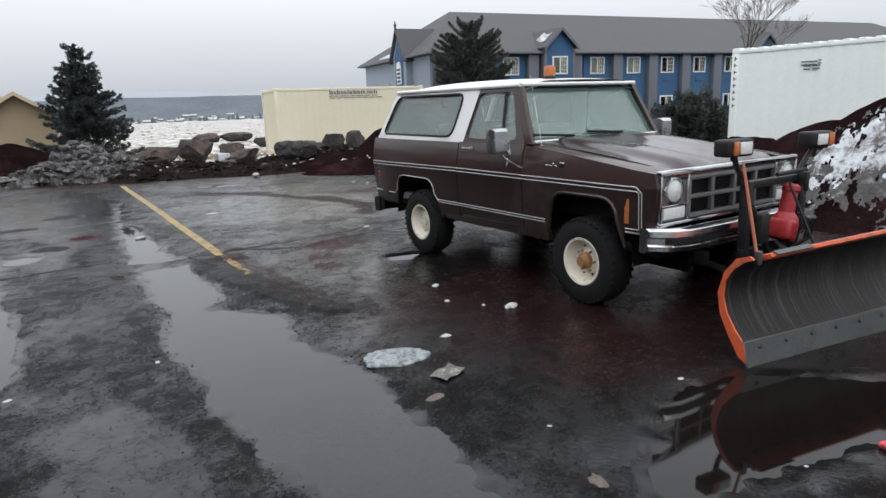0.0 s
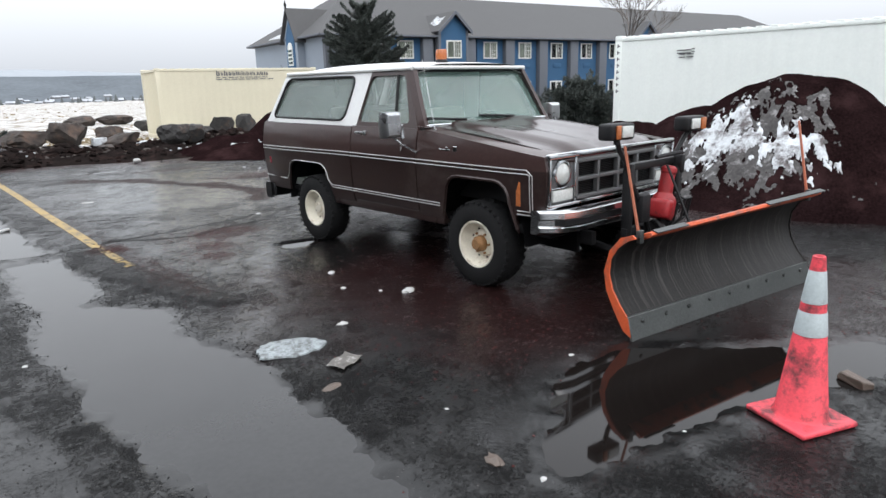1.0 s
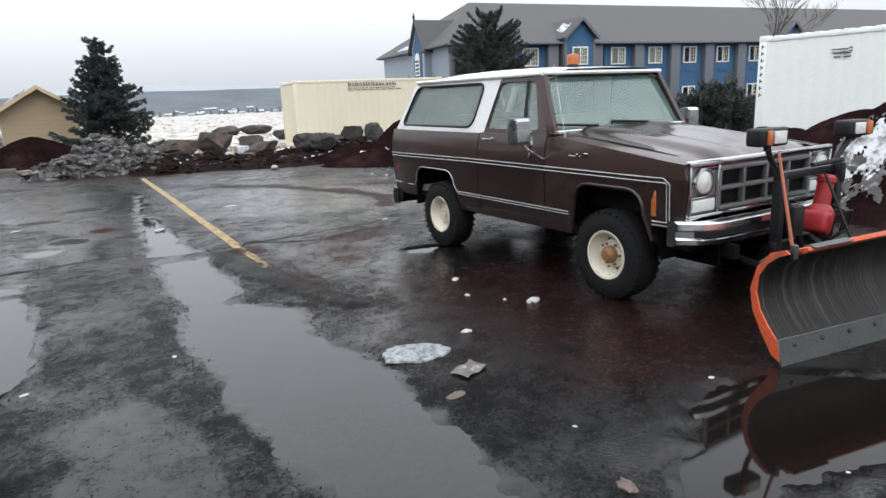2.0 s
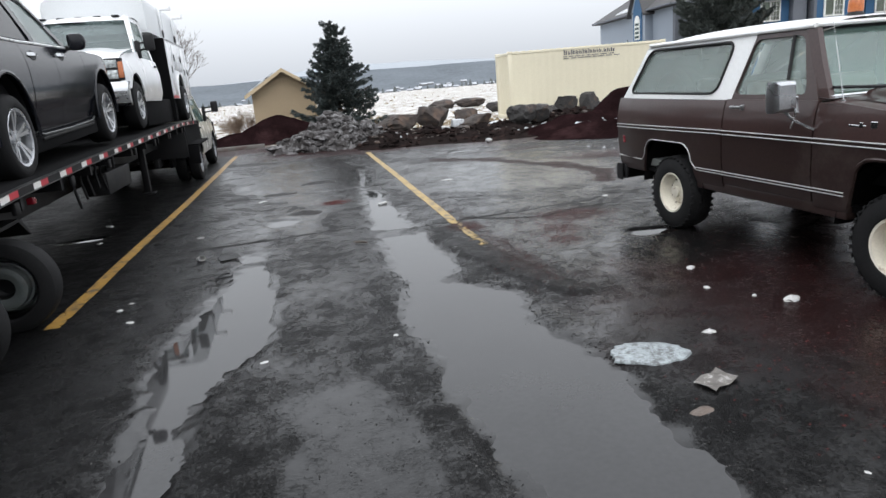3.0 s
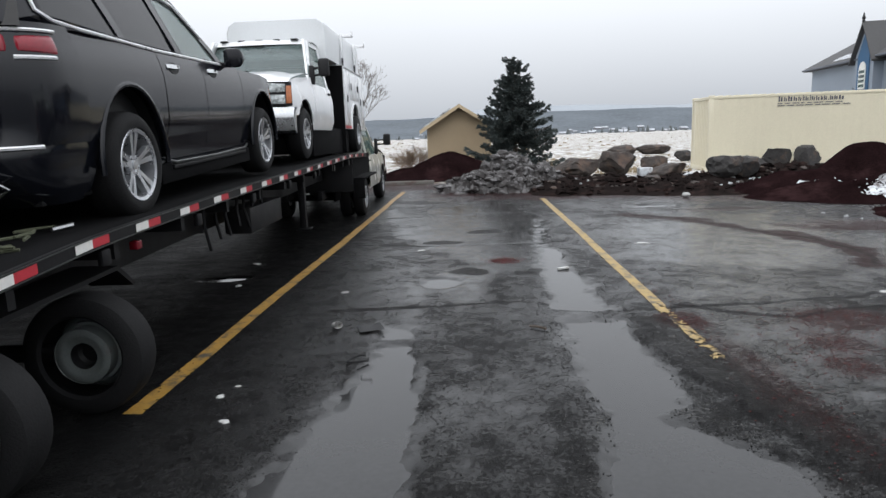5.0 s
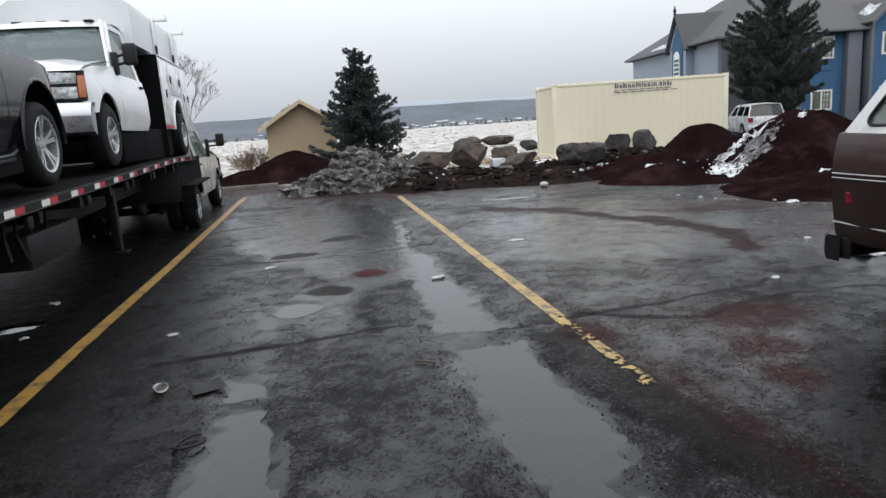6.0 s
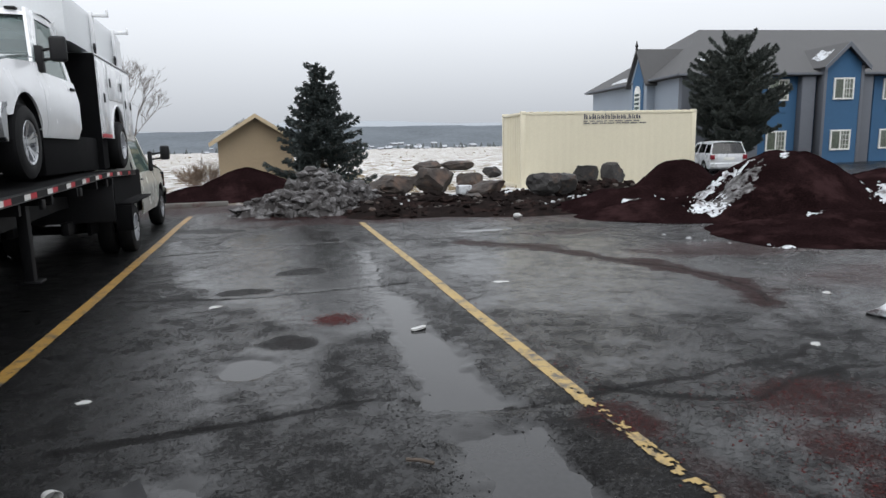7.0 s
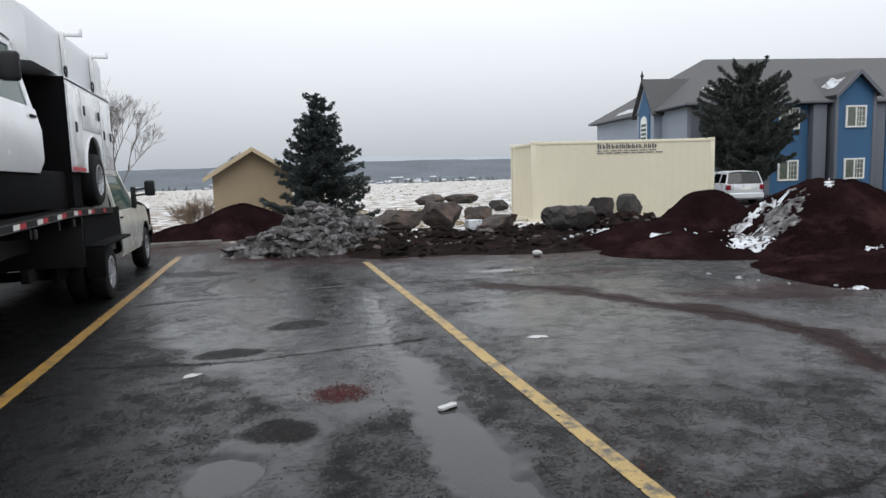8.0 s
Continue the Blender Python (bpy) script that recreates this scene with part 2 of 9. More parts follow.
M_CINDER = mat("red_cinder_gravel", (0.0110, 0.0058, 0.0062), 0.95, 0, 0.75, 1.5, 30, 1.0, 30, dirt=(0.028, 0.0145, 0.015), dirt_amount=0.42, dirt_scale=1.1, spec=0.0)
M_SNOW = mat("dirty_snow", (0.53, 0.555, 0.575), 0.7, 0, 0.25, 2.5, 40, 0.6, 20, dirt=(0.10, 0.085, 0.085), dirt_amount=0.50, dirt_scale=4.0)
M_SLUSH = mat("dirty_ice_rubble", (0.17, 0.165, 0.165), 0.75, 0, 0.7, 3.5, 25, 0.9, 14, dirt=(0.022, 0.018, 0.017), dirt_amount=0.66, dirt_scale=4.5)
M_DARKICE = mat("blackened_ice", (0.045, 0.041, 0.040), 0.7, 0, 0.7, 4, 25, 0.8, 14, dirt=(0.20, 0.195, 0.195), dirt_amount=0.40, dirt_scale=6)
M_ICE = mat("grey_ice", (0.26, 0.29, 0.30), 0.45, 0, 0.5, 16, 60, 0.6, 30, dirt=(0.08, 0.085, 0.085), dirt_amount=0.5, dirt_scale=22)
M_BARK = mat("bark", (0.085, 0.065, 0.05), 0.9, 0, 0.35, 6, 40, 0.5)
M_TWIG = mat("bare_twigs", (0.15, 0.13, 0.118), 0.9, 0, 0.3, 3, 30, 0.2)
M_SPRUCE = mat("spruce_needles", (0.062, 0.078, 0.076), 0.8, 0, 0.5, 2.0, 25, 0.2)
M_PINE = mat("pine_needles", (0.070, 0.082, 0.074), 0.8, 0, 0.5, 1.5, 20, 0.2)
M_SHRUB = mat("brown_shrub", (0.17, 0.12, 0.085), 0.9, 0, 0.3, 3, 30)
M_GRASS = mat("dry_grass", (0.30, 0.24, 0.15), 0.95, 0, 0.35, 2, 30, 0.4)
M_PAPER = mat("wet_paper", (0.45, 0.45, 0.44), 0.6, 0, 0.2, 20, 80, 0.2, dirt=(0.2, 0.18, 0.16), dirt_amount=0.35, dirt_scale=30)
M_WOOD = mat("wet_wood", (0.10, 0.075, 0.06), 0.5, 0, 0.3, 10, 60, 0.3)
M_KERB = mat("concrete_kerb", (0.14, 0.13, 0.12), 0.85, 0, 0.2, 2, 30, 0.2, dirt=(0.08, 0.04, 0.035), dirt_amount=0.4)


# ---- building helpers ----
def finish(bm, name, material, parent=None, label="", smooth=True, angle=35):
    bmesh.ops.recalc_face_normals(bm, faces=bm.faces)
    me = bpy.data.meshes.new(name)
    bm.to_mesh(me)
    bm.free()
    me.materials.append(material)
    if smooth:
        me.shade_smooth()
        me.set_sharp_from_angle(angle=radians(angle))
    ob = new(name, me)
    if parent:
        ob.parent = parent
    if label:
        ob["label"] = label
    return ob


def part(name, bm, material, parent, label=""):
    return finish(bm, name, material, parent, label)


def thing(name, label, category, group="", m=None, kind=""):
    ob = new(name)
    if m is not None:
        ob.matrix_world = m
    return tagged(ob, label, category, group, kind)


def box(bm, x0, x1, y0, y1, z0, z1, bevel=0.0, segs=2):
    r = bmesh.ops.create_cube(bm, size=1)
    vs = r["verts"]
    for v in vs:
        v.co = Vector(((x0 + x1) / 2 + v.co.x * (x1 - x0), (y0 + y1) / 2 + v.co.y * (y1 - y0), (z0 + z1) / 2 + v.co.z * (z1 - z0)))
    if bevel:
        es = {e_ for v in vs for e_ in v.link_edges}
        r = bmesh.ops.bevel(bm, geom=list(es), offset=bevel, segments=segs, profile=0.5, affect="EDGES")
        vs = [v for v in r["verts"]]
    return vs


def cyl(bm, a, b, r0, r1=None, segs=12, caps=True):
    """A cylinder or cone from a to b."""
    a, b = Vector(a), Vector(b)
    r1 = r0 if r1 is None else r1
    d = b - a
    m = Matrix.Translation((a + b) / 2) @ d.to_track_quat("Z", "Y").to_matrix().to_4x4()
    return bmesh.ops.create_cone(bm, cap_ends=caps, segments=segs, radius1=r0, radius2=r1, depth=d.length, matrix=m)["verts"]


def tube(bm, pts, r, segs=8):
    """A round bar swept along points, closed where the last point is the first."""
    pts = [Vector(p) for p in pts]
    loop_ = len(pts) > 3 and (pts[0] - pts[-1]).length < 1e-6
    if loop_:
        pts = pts[:-1]
    n_ = len(pts)
    rings, side = [], None
    for i, p in enumerate(pts):
        before = pts[i - 1] if i or loop_ else p
        after = pts[(i + 1) % n_] if i < n_ - 1 or loop_ else p
        d0, d1 = (p - before), (after - p)
        t_ = ((d0.normalized() if d0.length > 1e-9 else Vector()) + (d1.normalized() if d1.length > 1e-9 else Vector())).normalized()
        if side is None:
            side = t_.orthogonal().normalized()
        side = (side - t_ * side.dot(t_)).normalized()
        up_ = t_.cross(side)
        rings.append([bm.verts.new(p + (side * math.cos(q) + up_ * math.sin(q)) * r) for q in (2 * math.pi * k / segs for k in range(segs))])
    for i in range(n_ if loop_ else n_ - 1):
        a, b = rings[i], rings[(i + 1) % n_]
        shift = 0
        if loop_ and i == n_ - 1:
            shift = min(range(segs), key=lambda k: (b[k].co - a[0].co).length)
        for k in range(segs):
            m_ = (k + 1) % segs
            bm.faces.new((a[k], a[m_], b[(m_ + shift) % segs], b[(k + shift) % segs]))
    if not loop_:
        bm.faces.new(rings[0])
        bm.faces.new(rings[-1])


def lathe(bm, profile, segs=32, axis="Y", centre=(0, 0, 0)):
    """Turns (radius, along) points round an axis."""
    rings = []
    for r, h in profile:
        ring = []
        for i in range(segs):
            a = 2 * math.pi * i / segs
            c, s = math.cos(a) * r, math.sin(a) * r
            p = (c, h, s) if axis == "Y" else (c, s, h) if axis == "Z" else (h, c, s)
            ring.append(bm.verts.new(Vector(p) + Vector(centre)))
        rings.append(ring)
    for a, b in zip(rings, rings[1:]):
        for i in range(segs):
            bm.faces.new((a[i], a[(i + 1) % segs], b[(i + 1) % segs], b[i]))
    return rings


def panel(bm, outer, fy, holes=(), xs=(), zs=(), thick=0.03, inward=1):
    """A sheet cut to an outline in x and z, with holes, bent to y = fy(x, z), with a thickness towards +y (inward 1) or -y."""
    from_loops = [[Vector((x, z, 0)) for x, z in loop] for loop in (outer, *holes)]
    flat = [p for loop in from_loops for p in loop]
    work = bmesh.new()
    vs = [work.verts.new((p.x, 0, p.y)) for p in flat]
    import_tris = tessellate(from_loops)
    for tri in import_tris:
        try:
            work.faces.new([vs[i] for i in tri])
        except ValueError:
            pass
    for z in zs:
        bmesh.ops.bisect_plane(work, geom=work.verts[:] + work.edges[:] + work.faces[:], plane_co=(0, 0, z), plane_no=(0, 0, 1))
    for x in xs:
        bmesh.ops.bisect_plane(work, geom=work.verts[:] + work.edges[:] + work.faces[:], plane_co=(x, 0, 0), plane_no=(1, 0, 0))
    bmesh.ops.recalc_face_normals(work, faces=work.faces)
    front = {v: bm.verts.new((v.co.x, fy(v.co.x, v.co.z), v.co.z)) for v in work.verts}
    back = {v: bm.verts.new((v.co.x, fy(v.co.x, v.co.z) + thick * inward, v.co.z)) for v in work.verts}
    for f in work.faces:
        bm.faces.new([front[v] for v in f.verts])
        bm.faces.new([back[v] for v in reversed(f.verts)])
    for e_ in work.edges:
        if len(e_.link_faces) == 1:
            a, b = e_.verts
            bm.faces.new((front[a], front[b], back[b], back[a]))
    work.free()
    return bm


def tessellate(loops):
    from mathutils.geometry import tessellate_polygon
    return tessellate_polygon(loops)


def loft(bm, sections, closed=True, caps=True):
    """A skin over rings of points with the same count."""
    rings = [[bm.verts.new(p) for p in s] for s in sections]
    n_ = len(rings[0])
    for a, b in zip(rings, rings[1:]):
        for i in range(n_ if closed else n_ - 1):
            j = (i + 1) % n_
            bm.faces.new((a[i], a[j], b[j], b[i]))
    if caps and closed:
        bm.faces.new(rings[0])
        bm.faces.new(rings[-1])
    return rings


def arc(cx, cz, r, a0, a1, n_=10, rz=None):
    rz = rz or r
    return [(cx + r * math.cos(radians(a0 + (a1 - a0) * i / n_)), cz + rz * math.sin(radians(a0 + (a1 - a0) * i / n_))) for i in range(n_ + 1)]


def fbm(x, y, s=1.0, o=4, z=0.0):
    return noise.fractal(Vector((x * s, y * s, z)), 1.0, 2.0, o)


def smooth01(a, b, v):
    k = max(0.0, min(1.0, (v - a) / (b - a)))
    return k * k * (3 - 2 * k)

# ---- ground: wet asphalt lot, puddles, snowy field ----
def lattice(ix, iy, seed):
    h = (ix.astype(np.int64) * 374761393 + iy.astype(np.int64) * 668265263 + seed * 1274126177) & 0xFFFFFFFF
    h = ((h ^ (h >> 13)) * 1274126177) & 0xFFFFFFFF
    return ((h ^ (h >> 16)) & 0xFFFF) / 65535.0


def value_noise(x, y, scale, octaves=4, seed=0):
    """Smooth noise about 0, between -1 and 1."""
    total, amp, norm = np.zeros_like(x, dtype=float), 1.0, 0.0
    for o in range(octaves):
        u, v = x * scale * 2 ** o + 17.3 * o, y * scale * 2 ** o - 9.1 * o
        iu, iv = np.floor(u), np.floor(v)
        fu, fv = u - iu, v - iv
        fu, fv = fu * fu * (3 - 2 * fu), fv * fv * (3 - 2 * fv)
        a, b = lattice(iu, iv, seed + o), lattice(iu + 1, iv, seed + o)
        c, d = lattice(iu, iv + 1, seed + o), lattice(iu + 1, iv + 1, seed + o)
        total += amp * ((a * (1 - fu) + b * fu) * (1 - fv) + (c * (1 - fu) + d * fu) * fv - 0.5) * 2
        norm += amp
        amp *= 0.5
    return total / norm


def sstep(a, b, v):
    k = np.clip((v - a) / (b - a), 0, 1)
    return k * k * (3 - 2 * k)


# centre x, y, half width, half length, turn in degrees
PUDDLES = [(2.0, 16.5, 0.55, 0.22, 0), (1.75, 6.85, 0.30, 0.16, -10), (-4.9, 10.4, 0.3, 0.13, 10),
           (-2.2, 9.9, 0.22, 0.26, 0)]
# wheel ruts that hold water: along, near edge, far edge
RUT_EAST = [(1.2, -1.05, -0.34), (2.1, -1.02, -0.27), (2.9, -1.05, -0.22), (3.4, -1.14, -0.23), (3.9, -1.21, -0.15), (4.5, -1.14, -0.25), (4.85, -1.18, -0.36), (5.1, -1.28, -0.30), (5.6, -1.25, -0.19),
            (5.9, -1.16, -0.43), (6.15, -1.06, -0.68), (6.26, -1.02, -0.72), (6.4, -1.10, -0.54), (7.0, -1.13, -0.42), (7.5, -1.07, -0.50), (7.9, -1.06, -0.47), (8.3, -1.04, -0.45)]
RUT_THIN = [(8.55, -1.12, -0.44), (9.2, -1.10, -0.51), (9.9, -1.04, -0.47), (10.6, -1.0, -0.57), (11.6, -0.91, -0.45), (12.3, -0.86, -0.68), (13.4, -0.72, -0.48), (14.9, -0.57, -0.36)]
RUT_WEST = [(1.6, -3.2, -2.8), (3.0, -3.1, -2.74), (3.9, -3.02, -2.66), (4.45, -3.04, -2.64), (4.95, -3.08, -2.46), (5.4, -3.06, -2.2), (5.9, -2.97, -2.22), (6.5, -2.84, -2.24), (7.2, -2.72, -2.25), (7.72, -2.60, -2.40)]
RUT_CUP = [(7.86, -2.64, -2.36), (8.24, -2.66, -2.33)]
# hollow before the plow: across, near edge, far edge
PLOW_POOL = [(0.2, 1.70, 1.86), (0.4, 1.62, 2.06), (0.7, 1.64, 2.20), (1.0, 1.58, 2.42), (1.4, 1.46, 2.52), (1.8, 1.32, 2.44), (2.1, 1.2, 2.12), (2.6, 1.0, 1.7), (3.2, 0.9, 1.3)]
WATER = -0.010


def channel(along, across, rows):
    """Above 0 inside a band whose edges follow the rows, in metres from its edge."""
    k = np.array(rows)
    lo, hi = np.interp(along, k[:, 0], k[:, 1]), np.interp(along, k[:, 0], k[:, 2])
    inside = np.minimum(np.minimum(across - lo, hi - across), np.minimum(along - k[0, 0], k[-1, 0] - along) * 0.7)
    return np.maximum(inside, -1.0)


def pools(x, y):
    """Above 0 where water stands, in metres from the edge of the pool."""
    best = 0.45 * ellipses(x, y, PUDDLES)
    for rows in (RUT_EAST, RUT_THIN, RUT_WEST, RUT_CUP):
        best = np.maximum(best, channel(y, x, rows) - (0.05 if rows is RUT_THIN else 0.0))
    return np.maximum(best, channel(x, y, PLOW_POOL))


def ellipses(x, y, rows):
    best = np.full_like(x, -3.0, dtype=float)
    for cx, cy, rx, ry, turn in rows:
        c, s = math.cos(radians(turn)), math.sin(radians(turn))
        u, v = (x - cx) * c + (y - cy) * s, -(x - cx) * s + (y - cy) * c
        best = np.maximum(best, 1 - np.sqrt((u / rx) ** 2 + (v / ry) ** 2))
    return best


def segment_distance(x, y, pts):
    best = np.full_like(x, 99.0, dtype=float)
    for (ax, ay), (bx, by) in zip(pts, pts[1:]):
        k = np.clip(((x - ax) * (bx - ax) + (y - ay) * (by - ay)) / ((bx - ax) ** 2 + (by - ay) ** 2), 0, 1)
        best = np.minimum(best, np.hypot(x - ax - k * (bx - ax), y - ay - k * (by - ay)))
    return best


# overlay of broken asphalt: along, near edge, far edge
PATCH = [(5.3, 0.10, 0.27), (5.7, -0.06, 0.24), (6.1, -0.18, 0.16), (6.5, -0.24, 0.06), (7.0, -0.36, 0.02), (7.4, -0.45, -0.02), (7.8, -0.48, -0.05), (8.25, -0.42, -0.08)]


def patch_depth(x, y):
    return channel(y, x, PATCH) + 0.06 * value_noise(x, y, 4, 4, 31)


CRACKS = [[(-0.41, 16.1), (0.21, 15.9), (1.35, 15.7), (2.6, 15.7), (4.0, 15.5)], [(-3.2, 8.75), (-1.5, 8.95), (-0.2, 8.5), (0.9, 8.6), (2.1, 8.9)],
          [(0.1, 8.6), (1.0, 8.15), (2.0, 8.5), (3.4, 8.2)], [(1.33, 15.15), (2.1, 14.4), (2.5, 13.4), (2.8, 12.7), (3.1, 12.1), (3.3, 11.2), (3.0, 10.2)], [(-3.6, 12.6), (-2.0, 12.3), (-0.4, 12.45)], [(-3.5, 15.6), (-1.8, 15.9), (-0.41, 16.1)]]
STREAK = [(1.33, 15.15), (2.1, 14.4), (2.5, 13.4), (2.8, 12.7), (3.1, 12.1), (3.3, 11.2), (3.0, 10.2)]


def ground_height(x, y):
    """Heights of the lot and the field."""
    n_ = value_noise(x, y, 0.55, 4, 3)
    fine = value_noise(x, y, 6.0, 3, 11)
    grit = value_noise(x, y, 22.0, 2, 23)
    h = 0.010 + 0.005 * n_ + 0.0020 * fine + 0.0022 * grit
    p = pools(x, y) + 0.05 * value_noise(x, y, 2.6, 3, 5) + 0.10 * value_noise(x, y, 8.0, 5, 8)
    h = h - 0.028 * sstep(-0.12, 0.13, p)
    h = h + 0.024 * sstep(-0.03, 0.03, patch_depth(x, y)) + 0.006 * sstep(-0.05, 0.05, patch_depth(x, y)) * value_noise(x, y, 7, 3, 33)
    for c in CRACKS:
        d = segment_distance(x + 0.12 * value_noise(x, y, 1.5, 3, 41), y + 0.12 * value_noise(x, y, 1.5, 3, 47), c)
        h = h - 0.010 * sstep(0.03, 0.0, d)
    far = np.hypot(np.maximum(0, np.abs(x - 5) - 45), np.maximum(0, y - 26))
    h = h - 0.0098 * far + 0.08 * np.minimum(1, far / 20) * value_noise(x, y, 0.12, 3, 61)
    return h


def grid_axis(fine0, fine1, step, far0, far1, grow=1.16):
    mid = list(np.arange(fine0, fine1 + step / 2, step))
    up, s, v = [], step, mid[-1]
    while v < far1:
        s *= grow
        v += s
        up.append(v)
    down, s, v = [], step, mid[0]
    while v > far0:
        s *= grow
        v -= s
        down.append(v)
    return np.array(down[::-1] + mid + up)


def sheet(name, gx, gy, z, keep=None):
    """A mesh over a grid; keep: which cells stay."""
    nx, ny = len(gx), len(gy)
    vx, vy = np.meshgrid(gx, gy)
    co = np.stack([vx.ravel(), vy.ravel(), z.ravel()], 1)
    i, j = np.meshgrid(np.arange(nx - 1), np.arange(ny - 1))
    a = (j * nx + i).ravel()
    quads = np.stack([a, a + 1, a + nx + 1, a + nx], 1)
    if keep is not None:
        quads = quads[keep.ravel()]
        used = np.unique(quads)
        back = np.full(nx * ny, -1)
        back[used] = np.arange(len(used))
        co, quads = co[used], back[quads]
    me = bpy.data.meshes.new(name)
    me.vertices.add(len(co))
    me.vertices.foreach_set("co", co.astype(np.float32).ravel())
    me.loops.add(quads.size)
    me.loops.foreach_set("vertex_index", quads.astype(np.int32).ravel())
    me.polygons.add(len(quads))
    me.polygons.foreach_set("loop_start", np.arange(0, quads.size, 4, dtype=np.int32))
    me.update(calc_edges=True)
    me.shade_smooth()
    return me, co


def attribute(me, name, values):
    a = me.attributes.new(name, "FLOAT", "POINT")
    a.data.foreach_set("value", np.asarray(values, dtype=np.float32))


def mixed_ground_material():
    m = bpy.data.materials.new("wet_asphalt_and_field")
    m.use_nodes = True
    n, l = m.node_tree.nodes, m.node_tree.links
    b = n["Principled BSDF"]
    co = n.new("ShaderNodeTexCoord")

    def tex(scale, detail, rough=0.6):
        t_ = n.new("ShaderNodeTexNoise")
        t_.inputs["Scale"].default_value, t_.inputs["Detail"].default_value, t_.inputs["Roughness"].default_value = scale, detail, rough
        l.new(co.outputs["Object"], t_.inputs["Vector"])
        return t_.outputs["Fac"]

    def ramp(src, stops):
        r = n.new("ShaderNodeValToRGB")
        while len(r.color_ramp.elements) < len(stops):
            r.color_ramp.elements.new(0.5)
        for el, (p, c) in zip(r.color_ramp.elements, stops):
            el.position, el.color = p, (*c, 1)
        l.new(src, r.inputs[0])
        return r.outputs["Color"]

    def mixc(fac, a, c):
        x = n.new("ShaderNodeMix")
        x.data_type = "RGBA"
        l.new(fac, x.inputs["Factor"])
        l.new(a, x.inputs[6])
        l.new(c, x.inputs[7])
        return x.outputs[2]

    def attr(nm):
        a = n.new("ShaderNodeAttribute")
        a.attribute_name = nm
        return a.outputs["Fac"]

    def math_(op, a, c):
        x = n.new("ShaderNodeMath")
        x.operation, x.use_clamp = op, True
        for i, v in enumerate((a, c)):
            if isinstance(v, float):
                x.inputs[i].default_value = v
            else:
                l.new(v, x.inputs[i])
        return x.outputs[0]

    broad, mid_, grain = tex(0.7, 6), tex(7, 6, 0.7), tex(62, 6, 0.8)
    asphalt = ramp(grain, [(0.32, (0.002, 0.002, 0.002)), (0.52, (0.0045, 0.0045, 0.0047)), (0.75, (0.026, 0.026, 0.026))])
    worn = ramp(grain, [(0.32, (0.004, 0.004, 0.004)), (0.55, (0.013, 0.0128, 0.0126)), (0.75, (0.08, 0.078, 0.075))])
    col = mixc(math_("MULTIPLY", mid_, broad), asphalt, worn)
    cinder = ramp(grain, [(0.3, (0.008, 0.003, 0.003)), (0.6, (0.026, 0.0085, 0.008)), (0.85, (0.075, 0.028, 0.025))])
    col = mixc(math_("MULTIPLY", attr("cinder"), ramp(mid_, [(0.25, (0.35,) * 3), (0.48, (1, 1, 1))])), col, cinder)
    tar = ramp(grain, [(0.3, (0.003, 0.003, 0.003)), (0.7, (0.012, 0.011, 0.011))])
    col = mixc(attr("tar"), col, tar)
    snow = ramp(tex(1.3, 8, 0.75), [(0.43, (0.15, 0.12, 0.08)), (0.50, (0.40, 0.37, 0.33)), (0.57, (0.72, 0.74, 0.76))])
    col = mixc(attr("field"), col, snow)
    l.new(col, b.inputs["Base Color"])
    # water lies in the low grain: a smooth dark film between rougher, drier tops
    wet = attr("wet")
    speck = tex(38, 7, 0.78)
    film = n.new("ShaderNodeMapRange")
    film.inputs["From Min"].default_value, film.inputs["From Max"].default_value = 0.0, 0.30
    low_ = n.new("ShaderNodeMath")
    low_.operation = "MULTIPLY_ADD"
    low_.inputs[1].default_value, low_.inputs[2].default_value = 0.52, -0.64
    l.new(wet, low_.inputs[0])
    sum_ = n.new("ShaderNodeMath")
    l.new(low_.outputs[0], sum_.inputs[0])
    l.new(speck, sum_.inputs[1])
    l.new(sum_.outputs[0], film.inputs["Value"])
    film = film.outputs[0]
    dry = ramp(mid_, [(0.32, (0.24,) * 3), (0.68, (0.46,) * 3)])
    slick = ramp(mid_, [(0.3, (0.05,) * 3), (0.7, (0.13,) * 3)])
    rough = mixc(film, dry, slick)
    white = n.new("ShaderNodeRGB")
    white.outputs[0].default_value = (0.85, 0.85, 0.85, 1)
    rough = mixc(attr("field"), rough, white.outputs[0])
    l.new(rough, b.inputs["Roughness"])
    b.inputs["IOR"].default_value = 1.33
    l.new(math_("ADD", math_("ADD", 0.025, math_("MULTIPLY", film, 0.42)), math_("MULTIPLY", wet, 0.22)), b.inputs["Specular IOR Level"])
    bp = n.new("ShaderNodeBump")
    bp.inputs["Distance"].default_value = 0.014
    stone = n.new("ShaderNodeTexVoronoi")
    stone.inputs["Scale"].default_value = 75
    l.new(co.outputs["Object"], stone.inputs["Vector"])
    both_ = n.new("ShaderNodeMath")
    both_.operation = "MULTIPLY_ADD"
    both_.inputs[1].default_value = -0.7
    l.new(stone.outputs["Distance"], both_.inputs[0])
    l.new(speck, both_.inputs[2])
    l.new(both_.outputs[0], bp.inputs["Height"])
    l.new(math_("SUBTRACT", 0.60, math_("MULTIPLY", film, 0.50)), bp.inputs["Strength"])
    l.new(bp.outputs[0], b.inputs["Normal"])
    return m


